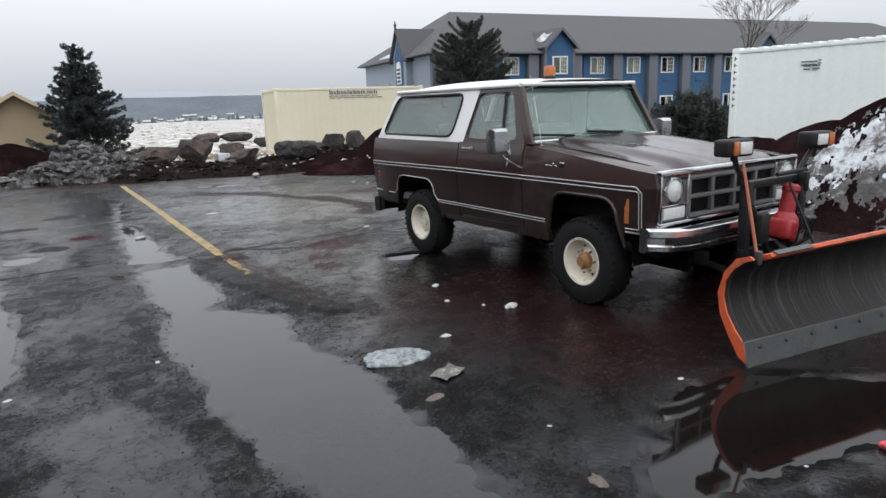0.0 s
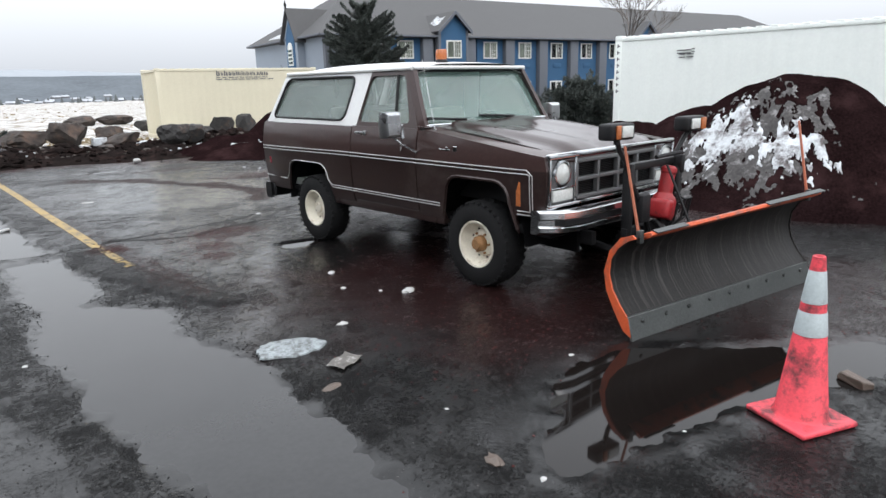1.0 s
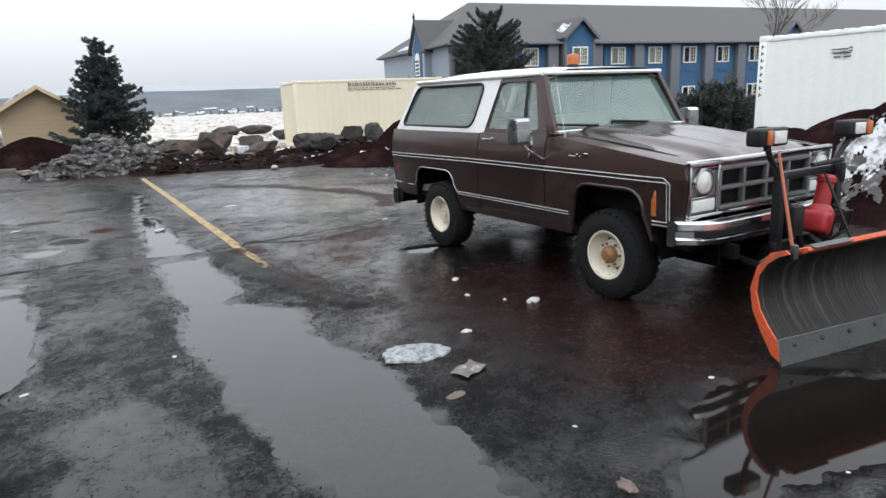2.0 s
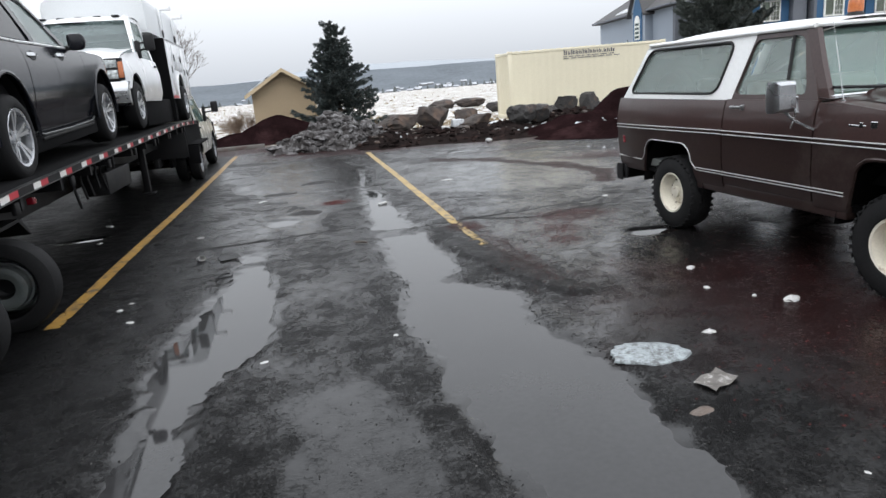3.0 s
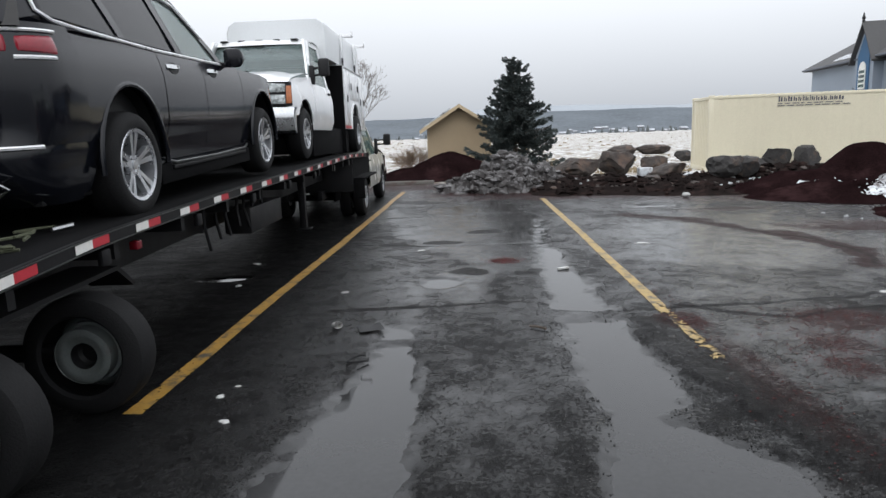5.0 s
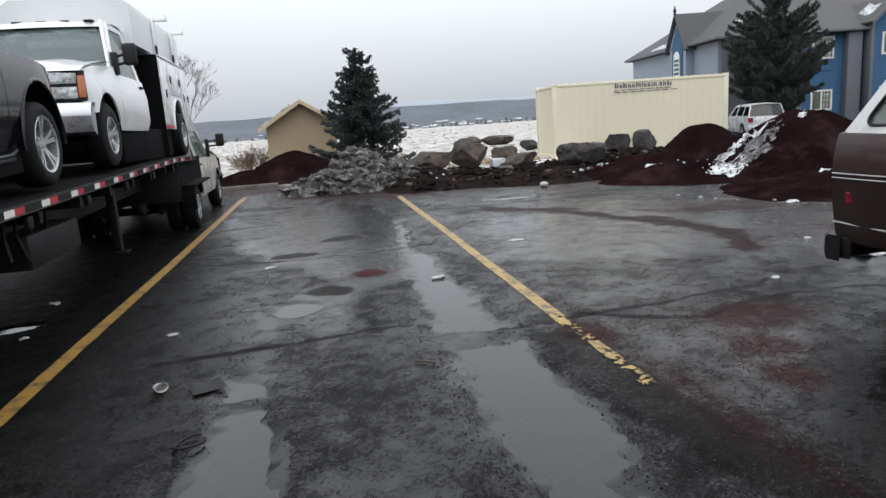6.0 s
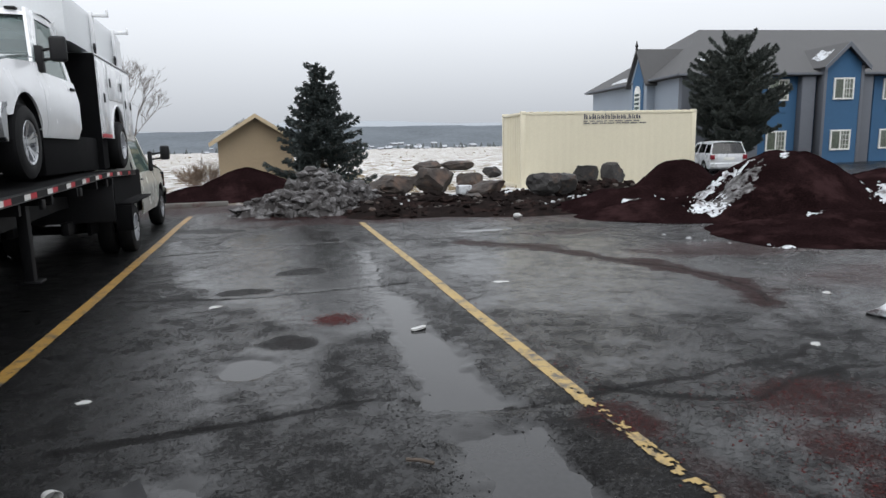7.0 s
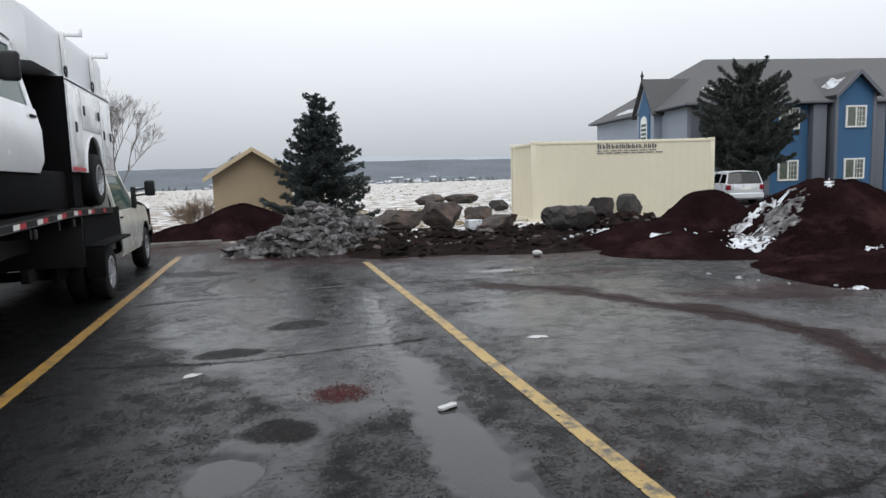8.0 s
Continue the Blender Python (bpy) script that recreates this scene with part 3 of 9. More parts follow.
GX = grid_axis(-5.0, 4.5, 0.035, -1500, 1500)
GY = grid_axis(0.6, 17.5, 0.035, -400, 2200)
VX, VY = np.meshgrid(GX, GY)
GZ = ground_height(VX, VY)
me, co = sheet("ground", GX, GY, GZ)
cx_, cy_ = co[:, 0], co[:, 1]
edge_noise = value_noise(cx_, cy_, 1.2, 4, 71)
cind = np.zeros(len(co))
# spilled cinder: centre x, y, radius across, radius along, amount
for x0, y0, rx, ry, k in [(2.4, 4.3, 2.3, 2.6, 0.6), (1.6, 3.2, 1.2, 0.9, 0.62), (3.6, 1.8, 1.6, 1.0, 0.45), (-1.39, 11.06, 0.25, 0.27, 1.0), (-1.84, 10.41, 0.2, 0.2, 0.5),
                          (0.0, 8.15, 0.26, 0.28, 0.95), (1.25, 8.05, 0.55, 0.4, 0.9), (0.95, 7.5, 0.3, 0.35, 0.85), (0.8, 6.95, 0.22, 0.3, 0.8), (4.6, 13.0, 1.6, 0.8, 0.8), (3.2, 15.6, 1.0, 0.35, 0.7),
                          (6.2, 10.8, 2.6, 0.8, 0.8), (6.5, 6.5, 1.6, 3.5, 0.7), (4.4, 17.6, 3.2, 0.9, 0.75), (0.8, 18.9, 3.2, 0.8, 0.8), (-3.4, 23.2, 2.6, 2.2, 0.9),
                          (0.12, 6.6, 0.2, 1.1, 0.55), (8.5, 4.5, 2.2, 5.0, 0.9), (9.0, 13.5, 4.0, 2.5, 0.9), (0.9, 21.0, 4.5, 2.2, 0.95)]:
    d = 1 - np.hypot((cx_ - x0) / rx, (cy_ - y0) / ry)
    cind = np.maximum(cind, k * sstep(-0.05, 0.45, d + 0.45 * edge_noise))
sd = segment_distance(cx_ + 0.15 * edge_noise, cy_, STREAK) - 0.05 * sstep(14, 11, cy_)
streak = 0.92 * sstep(0.40, 0.06, sd + 0.20 * edge_noise + 0.26 * value_noise(cx_, cy_, 3.5, 4, 73))
cind = np.maximum(cind, streak)
attribute(me, "cinder", cind)
front = 23.6 + 0.5 * value_noise(cx_, cy_, 0.35, 3, 77)
field = sstep(0.0, 1.2, cy_ - front) * (1 - sstep(9.5, 11.0, cx_ - 0.45 * np.maximum(0, cy_ - 28))) + sstep(62, 68, cy_) + sstep(40, 60, -cx_)
attribute(me, "field", np.clip(field, 0, 1))
pud = pools(cx_, cy_)
sheen = ellipses(cx_, cy_, [(-1.75, 3.0, 0.35, 2.2, 0), (1.25, 2.0, 1.3, 0.75, -12), (1.2, 2.0, 0.9, 0.5, -12), (-2.1, 10.0, 0.2, 0.25, 0), (-2.83, 18.3, 0.5, 0.4, 0), (-3.2, 18.5, 0.4, 0.3, 0), (-1.8, 10.4, 0.35, 0.3, 0), (2.2, 12.2, 2.2, 3.6, 12), (-1.6, 14.5, 1.3, 5.0, 0), (1.5, 3.6, 0.9, 1.2, 0), (1.4, 5.2, 0.8, 1.4, 0), (2.2, 5.9, 0.9, 1.6, 0), (1.43, 3.7, 0.3, 0.3, 0), (2.2, 2.9, 1.0, 0.5, -8), (5.5, 9.0, 2.5, 3.5, 0), (4.0, 1.5, 2.0, 1.0, 0)])
wetness = np.maximum(sstep(-0.09, 0.03, pud + 0.09 * value_noise(cx_, cy_, 6.0, 4, 81)), 0.8 * sstep(-0.15, 0.3, sheen + 0.55 * value_noise(cx_, cy_, 0.9, 4, 83)))
# less film beside the trailer, so the strip darkens like its shade
wetness = np.maximum(wetness, (0.37 + 0.26 * sstep(-0.5, 0.5, value_noise(cx_, cy_, 1.1, 5, 87))) * (1 - 0.85 * sstep(-3.5, -4.2, cx_)))
tar = 0.55 * sstep(-0.02, 0.03, patch_depth(cx_, cy_)) + 0.45 * sstep(0.05, 0.0, np.abs(patch_depth(cx_, cy_) + 0.02))
tar = np.maximum(tar, 0.85 * sstep(0.0, 0.3, ellipses(cx_, cy_, [(-1.84, 10.41, 0.30, 0.26, 0), (-2.83, 18.3, 0.55, 0.4, 0), (-3.2, 18.6, 0.5, 0.35, 0), (-1.6, 13.6, 0.4, 0.3, 20), (-2.2, 12.6, 0.35, 0.2, 0)]) + 0.45 * value_noise(cx_, cy_, 3.0, 4, 97)))
for c in CRACKS:
    tar = np.maximum(tar, 0.8 * sstep(0.05, 0.012, segment_distance(cx_ + 0.12 * value_noise(cx_, cy_, 1.5, 3, 41), cy_ + 0.12 * value_noise(cx_, cy_, 1.5, 3, 47), c) + 0.03 * value_noise(cx_, cy_, 2.5, 3, 93)))
speckle = value_noise(cx_, cy_, 4.5, 4, 101)
wetness = np.clip(wetness + 0.24 * (speckle + 0.8 * value_noise(cx_, cy_, 11.0, 2, 107)) * (wetness < 0.85), 0, 1)
attribute(me, "tar", np.clip(tar + 0.4 * sstep(0.46, 0.62, value_noise(cx_, cy_, 6.5, 4, 103)) * (cy_ < 18) * (1 - 0.7 * sstep(0.0, 0.6, cx_) * sstep(7, 9, cy_)), 0, 1))
attribute(me, "wet", np.clip(wetness * (1 - 0.8 * tar) * (1 - 0.5 * np.clip(cind, 0, 1) ** 2 * (pud < 0.02)) * (1 - 0.7 * streak), 0, 1))
me.materials.append(mixed_ground_material())
tagged(new("ground", me), "wet cracked asphalt lot running out to a snowy field", "ground", kind="structure")


def ground_at(x, y):
    return float(ground_height(np.array([float(x)]), np.array([float(y)]))[0])


# standing water: one flat sheet for each group of hollows
# grey raised to imitate sky reflection; dark copy over cinder for dark reflections
M_WATER = mat("sky_lifted_water", (0.028, 0.028, 0.0285), 0.035, 0, 0.2, 2, 30, 0.0, rough_vary=0.02)
M_DARKWATER = mat("dimmed_water_over_cinder", (0.007, 0.0055, 0.005), 0.035, 0, 0.2, 2, 30, 0.0, rough_vary=0.02)
for m_ in (M_WATER, M_DARKWATER):
    m_.node_tree.nodes["Principled BSDF"].inputs["IOR"].default_value = 1.34
for x0, x1, y0, y1 in [(-1.75, 0.3, 1.0, 8.48), (-3.9, -1.95, 1.2, 7.8), (-2.8, -2.1, 7.8, 8.5), (-1.4, -0.1, 8.5, 15.2), (0.05, 3.4, 0.8, 2.7), (0.6, 2.6, 2.9, 7.0), (0.7, 2.3, 7.0, 8.0), (0.8, 3.7, 16.1, 17.0),
                       (-2.5, -1.75, 9.5, 10.5), (-5.5, -4.2, 5.6, 10.9)]:
    wx, wy = np.arange(x0, x1, 0.025), np.arange(y0, y1, 0.025)
    ax, ay = np.meshgrid(wx, wy)
    hz = ground_height(ax, ay)
    low = hz < WATER + 0.004
    keep = low[:-1, :-1] | low[1:, :-1] | low[:-1, 1:] | low[1:, 1:]
    if keep.sum() < 8:
        continue
    wm, _ = sheet("puddle", wx, wy, np.full_like(ax, WATER), keep)
    wm.materials.append(M_DARKWATER if x0 > 0 and y0 < 10 else M_WATER)
    tagged(new("puddle", wm), "shallow still puddle on the wet asphalt", "puddle", "puddles", "structure")


# painted bay lines, worn at the ends
# west line's worn yellow, darkened for the shade beside the trailer
M_YELLOW = mat("worn_yellow_paint", (0.31, 0.175, 0.034), 0.5, 0, 0.3, 3, 50, 0.15, dirt=(0.05, 0.045, 0.04), dirt_amount=0.44, dirt_scale=7)


M_PALEYELLOW = mat("faded_yellow_paint", (0.34, 0.235, 0.082), 0.6, 0, 0.3, 3, 50, 0.15, dirt=(0.06, 0.055, 0.05), dirt_amount=0.46, dirt_scale=8)


def bay_line(ax, ay, bx, by, width, seed, fade, paint):
    length = math.hypot(bx - ax, by - ay)
    us, vs = np.arange(0, length, 0.02), np.arange(-width / 2, width / 2 + 0.001, 0.008)
    uu, vv = np.meshgrid(us, vs)
    ux, uy = (bx - ax) / length, (by - ay) / length
    bend = 0.02 * value_noise(uu, np.zeros_like(uu), 0.3, 2, seed)
    px, py = ax + ux * uu - uy * (vv + bend), ay + uy * uu + ux * (vv + bend)
    pz = ground_height(px, py) + 0.004
    wear = 0.65 * value_noise(px, py, 26, 3, seed) + 0.42 * value_noise(px, py, 3.1, 3, seed + 2) + 0.16 * sstep(width * 0.3, width * 0.55, np.abs(vv)) + fade * sstep(2.6, 0.0, uu) * (1 + 1.2 * value_noise(px, py, 24, 2, seed + 5)) + 0.5 * sstep(1.0, 0.0, length - uu)
    wear = wear + 0.5 * sstep(0.4, 0.95, 1 - np.abs(uu - 1.1) / 0.6) * (fade > 0.4)
    keep = (wear[:-1, :-1] < 0.62)
    mesh, _ = sheet("bay_line", us, vs, pz, keep)
    k = np.zeros(len(mesh.vertices) * 3, np.float32)
    mesh.vertices.foreach_get("co", k)
    k = k.reshape(-1, 3)
    bd = 0.02 * value_noise(k[:, 0], np.zeros(len(k)), 0.3, 2, seed)
    qx, qy = ax + ux * k[:, 0] - uy * (k[:, 1] + bd), ay + uy * k[:, 0] + ux * (k[:, 1] + bd)
    mesh.vertices.foreach_set("co", np.stack([qx, qy, k[:, 2]], 1).astype(np.float32).ravel())
    mesh.update()
    mesh.materials.append(paint)
    tagged(new("bay_line", mesh), "worn yellow parking bay line painted on asphalt", "parking line", "bay lines", "structure")


bay_line(-0.06, 7.1, 0.02, 18.6, 0.12, 3, 0.52, M_PALEYELLOW)
bay_line(-4.09, 6.4, -3.66, 21.6, 0.135, 9, 0.2, M_YELLOW)

# ---- distance: hills, valley houses ----
def hill_range(name, dist, base, height, spread, seed, material, label, x0=-1400, x1=1800):
    xs = np.linspace(x0, x1, 260)
    bm = bmesh.new()
    rows = []
    for k in range(5):
        row = []
        for x in xs:
            top = height * (0.80 + spread * fbm(x, seed, 0.0022, 5)) + 0.7 * fbm(x, seed + 7, 0.06, 4)
            row.append(bm.verts.new((x, dist + 60 * k, base + (top - base) * (k / 4) ** 0.8)))
        rows.append(row)
    for a, b in zip(rows, rows[1:]):
        for i in range(len(xs) - 1):
            bm.faces.new((a[i], a[i + 1], b[i + 1], b[i]))
    return tagged(finish(bm, name, material), label, "hills", kind="structure")


# distance haze is put into the hill colours, paler for the far range
M_HILL = mat("haze_toned_forest_hill", (0.135, 0.150, 0.165), 1.0, 0, 0.22, 0.02, 0.25, 0, spec=0)
M_HILLFAR = mat("haze_toned_far_hill", (0.33, 0.355, 0.38), 1.0, 0, 0.06, 0.01, 0.1, 0, spec=0)
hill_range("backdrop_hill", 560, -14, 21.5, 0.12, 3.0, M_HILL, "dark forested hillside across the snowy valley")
hill_range("backdrop_hill_far", 900, -14, 36.0, 0.35, 11.0, M_HILLFAR, "hills behind the valley, coloured pale for haze")

M_FARWALL = mat("far_house_wall", (0.15, 0.155, 0.165), 0.9)
M_FARROOF = mat("far_house_roof", (0.42, 0.44, 0.47), 0.9, 0, 0.5, 0.02, 0.3)
M_FARTREE = mat("far_dark_trees", (0.09, 0.10, 0.10), 1.0, 0, 0.3, 0.2, 1)
random.seed(5)
for k in range(48):
    d = random.uniform(400, 540)
    x = random.choice((random.uniform(-170, 330), random.gauss(95, 40)))
    z = ground_at(x, d) + max(0, d - 470) * 0.05
    s = random.uniform(1.0, 2.6)
    house = thing("far_house", "small distant house with a snowy roof", "house", "valley houses", pose(x, d, z - 0.3, 0, 0, random.uniform(-40, 40)))
    bm = bmesh.new()
    box(bm, -s, s, -s * 0.7, s * 0.7, 0, s * 0.55)
    part("wall", bm, M_FARWALL, house)
    bm = bmesh.new()
    loft(bm, [[(-s * 1.1, -s * 0.8, s * 0.52), (-s * 1.1, s * 0.8, s * 0.52), (-s * 1.1, 0, s * 0.95)], [(s * 1.1, -s * 0.8, s * 0.52), (s * 1.1, s * 0.8, s * 0.52), (s * 1.1, 0, s * 0.95)]])
    part("roof", bm, M_FARROOF, house)
vs_, fs_ = [], []
for k in range(380):
    d, x = random.uniform(400, 540), random.uniform(-420, 520)
    z, r = -0.0098 * (d - 26), random.uniform(0.5, 2.2)
    i = len(vs_)
    vs_ += [(x + r * 0.8 * math.cos(a), d + r * 0.8 * math.sin(a), z - 0.6) for a in (0, 1.26, 2.51, 3.77, 5.03)] + [(x, d, z + r * 2)]
    fs_ += [(i + j, i + (j + 1) % 5, i + 5) for j in range(5)]


def raw(name, verts, faces, material, smooth=False):
    me_ = bpy.data.meshes.new(name)
    me_.from_pydata(verts, [], faces)
    me_.materials.append(material)
    if smooth:
        me_.shade_smooth()
    return new(name, me_)


tagged(raw("far_trees", vs_, fs_, M_FARTREE), "scattered distant conifers along the valley edge", "trees", kind="stuff")

# tufts of dry grass through the snow
vs_, fs_ = [], []
for k in range(2600):
    y = 26 + 190 * random.random() ** 2.2
    x = random.uniform(-14 - 0.35 * (y - 26), 12 + 0.5 * (y - 26)) if y > 32 else random.uniform(-7, 8)
    if fbm(x, y * 2.2, 0.09, 3) < 0.10:
        continue
    z, s = -0.0098 * max(0, y - 26) + 0.0, random.uniform(0.03, 0.10) * (1 + y / 140)
    w = s * random.uniform(0.5, 2.6)
    a = random.uniform(0, 3)
    c, n_ = math.cos(a) * w, math.sin(a) * w
    i = len(vs_)
    vs_ += [(x - c, y - n_, z - 0.05), (x + c, y + n_, z - 0.05), (x + c * 0.6, y + n_ * 0.6, z + s), (x - c * 0.5, y - n_ * 0.5, z + s * 0.8)]
    fs_.append((i, i + 1, i + 2, i + 3))
tagged(raw("field_grass", vs_, fs_, M_GRASS), "dry yellow grass tufts poking through field snow", "grass", kind="stuff")


# ---- mounds ----
def mound(name, peaks, bounds, step, material, label, category, rough=0.05, seed=0, kind=""):
    """A heap over the ground from rounded peaks (x, y, radius across, radius along, height, turn)."""
    def height(x, y):
        h = np.zeros_like(x)
        for px, py, rx, ry, top, turn in peaks:
            c, s = math.cos(radians(turn)), math.sin(radians(turn))
            u, v = (x - px) * c + (y - py) * s, -(x - px) * s + (y - py) * c
            r = np.sqrt((u / rx) ** 2 + (v / ry) ** 2) + 0.10 * value_noise(x, y, 0.9, 4, seed + 3)
            one = top * np.where(r < 1, 0.5 + 0.5 * np.cos(np.pi * np.clip(r, 0, 1)), 0) ** 0.85
            h = np.maximum(h, one) + 0.12 * np.minimum(h, one)
        live = sstep(0.0, 0.12, h)
        h = h + live * (rough * value_noise(x, y, 2.2, 4, seed) + 0.35 * rough * value_noise(x, y, 9, 3, seed + 9))
        return h

    x0, x1, y0, y1 = bounds
    gx, gy = np.arange(x0, x1, step), np.arange(y0, y1, step)
    ax, ay = np.meshgrid(gx, gy)
    h = height(ax, ay)
    z = ground_height(ax, ay) - 0.02 + h
    live = h > 0.004
    keep = live[:-1, :-1] | live[1:, :-1] | live[:-1, 1:] | live[1:, 1:]
    mesh, _ = sheet(name, gx, gy, z, keep)
    mesh.materials.append(material)
    tagged(new(name, mesh), label, category, kind=kind)
    return height


def snow_on(height, spots, bounds, step, label, seed=0, lift=0.03, material=None, bias=0.0, fine=0.36):
    """Snow lying on a heap within the spots (ellipses), broken up by noise."""
    x0, x1, y0, y1 = bounds
    gx, gy = np.arange(x0, x1, step), np.arange(y0, y1, step)
    ax, ay = np.meshgrid(gx, gy)
    m = 0.85 * ellipses(ax, ay, spots) + 0.42 * value_noise(ax, ay, 2.2, 5, seed) + fine * value_noise(ax, ay, 7.5, 5, seed + 13) + 0.6 * fine * value_noise(ax, ay, 19.0, 2, seed + 21) + bias
    z = ground_height(ax, ay) - 0.02 + height(ax, ay) + lift * sstep(-0.05, 0.35, m) + 0.02 * sstep(0, 0.4, m) * value_noise(ax, ay, 7, 3, seed + 4) - 0.006
    live = m > 0.0
    keep = live[:-1, :-1] & live[1:, 1:]
    if not keep.any():
        return
    mesh, _ = sheet("snow_patch", gx, gy, z, keep)
    mesh.materials.append(material or M_SNOW)
    tagged(new("snow_patch", mesh), label, "snow", "snow patches", "stuff")


# heap behind the pickup, against the white container
big = mound("cinder_mound", [(8.7, 4.1, 2.3, 2.7, 1.80, 10), (8.8, 7.2, 1.9, 2.6, 0.98, 0), (8.9, 1.4, 2.1, 2.6, 1.45, 0), (9.0, 5.7, 1.9, 2.2, 1.22, 0), (7.8, 9.0, 2.0, 2.0, 0.75, 0)], (5.2, 11.0, -1.5, 11.5), 0.07,
            M_CINDER, "large heap of dark red cinder gravel beside a white container", "gravel pile", 0.06, 100)
snow_on(big, [(7.35, 4.45, 0.75, 1.2, 10), (7.9, 4.1, 0.4, 0.75, 0)], (5.6, 9.4, 2.2, 6.8), 0.03, "grey slush and dirt smeared over the cinder heap", 117, 0.02, M_DARKICE, bias=-0.20, fine=1.1)
snow_on(big, [(7.55, 3.75, 0.26, 0.50, 8), (7.62, 4.68, 0.42, 0.55, 0), (7.55, 4.2, 0.28, 0.45, 0)], (6.4, 9.4, 2.2, 6.4), 0.02, "melting dirty snow on the cinder heap", 111, 0.035, bias=-0.12, fine=0.85)
# low heap and ridge along the far edge, right
ridge = mound("cinder_mound", [(8.0, 18.9, 1.75, 2.2, 1.10, -20), (6.4, 18.6, 2.3, 1.7, 0.50, -25), (6.4, 16.8, 2.4, 1.4, 0.40, -25)],
              (3.0, 12.5, 13.5, 24.5), 0.09, M_CINDER, "sloping heap of dark red cinder gravel below boulders", "gravel pile", 0.07, 130)
ridge_b = mound("cinder_mound", [(8.75, 16.5, 2.5, 2.9, 1.34, 0), (8.2, 13.8, 3.4, 2.4, 0.30, 8), (11.2, 15.6, 3.2, 3.2, 0.92, 0), (13.6, 15.2, 3.0, 3.2, 0.80, 0), (17.5, 14.0, 4.0, 4.0, 0.85, 0)],
                (4.6, 22.0, 10.5, 20.5), 0.09, M_CINDER, "broad heap of dark red cinder gravel with snow scraps", "gravel pile", 0.07, 135)
both = lambda x, y: np.maximum(ridge(x, y), ridge_b(x, y))
snow_on(both, [(7.2, 17.0, 0.95, 0.24, -14), (6.75, 16.15, 0.62, 0.42, 25), (7.95, 16.75, 0.5, 0.2, -10)], (5.4, 10.5, 14.6, 20.5), 0.035, "streak of old grey snow between cinder heaps", 141, 0.02, bias=-0.26, fine=0.7)
snow_on(both, [(7.35, 16.2, 0.75, 0.5, 20)], (5.8, 9.0, 14.6, 18.0), 0.035, "grey slush smeared down the cinder heap", 147, 0.015, M_SLUSH, bias=-0.16, fine=0.6)
snow_on(both, [(7.55, 14.3, 0.25, 0.12, 0), (9.9, 14.5, 0.6, 0.7, 20), (9.3, 13.0, 0.5, 0.15, 0), (5.9, 17.8, 0.55, 0.09, 12), (5.53, 12.75, 0.2, 0.1, 0), (8.6, 16.2, 0.3, 0.08, 40)], (4.5, 11.5, 12.0, 18), 0.035, "small melting snow patches on cinder gravel", 151, 0.03, bias=-0.12, fine=0.7)
# red heap behind the kerb
mound("cinder_mound", [(-2.4, 26.3, 2.3, 1.7, 0.98, 0), (-4.0, 26.0, 1.7, 1.3, 0.45, 0)], (-7, 0.5, 23.6, 29), 0.08, M_CINDER, "heap of dark red cinder gravel behind the kerb", "gravel pile", 0.04, 160)
# ploughed ice heap below the spruce
ice_h = mound("ice_mound", [(-0.55, 21.6, 1.55, 1.6, 0.92, 0), (-1.6, 21.2, 1.35, 1.1, 0.40, 0), (0.45, 21.7, 1.1, 1.2, 0.55, 0)], (-3.4, 2.4, 19.6, 23.6), 0.045, M_SLUSH,
              "ploughed heap of dirty grey ice and rubble", "ice heap", 0.42, 170)
# soil bank under the boulders
M_SOIL = mat("dark_soil_and_cinder", (0.014, 0.0112, 0.0105), 0.95, 0, 0.7, 1.6, 30, 0.9, 30, dirt=(0.032, 0.021, 0.019), dirt_amount=0.42, dirt_scale=2.0, spec=0.0)
soil_h = mound("soil_bank", [(2.2, 21.8, 2.6, 1.9, 0.22, 0), (5.0, 21.6, 2.4, 1.6, 0.26, 0), (0.9, 20.9, 1.6, 1.5, 0.28, 0), (3.2, 20.0, 3.0, 1.7, 0.17, 0), (7.5, 22.4, 2.6, 2.2, 0.36, 0), (1.2, 22.6, 1.3, 1.0, 0.32, 0), (4.0, 18.9, 2.2, 1.3, 0.10, 0), (1.2, 19.6, 1.8, 1.1, 0.10, 0)], (-2, 11, 17.4, 24.9), 0.07, M_SOIL, "low bank of dark soil and red cinder below boulders", "soil bank", 0.15, 180)


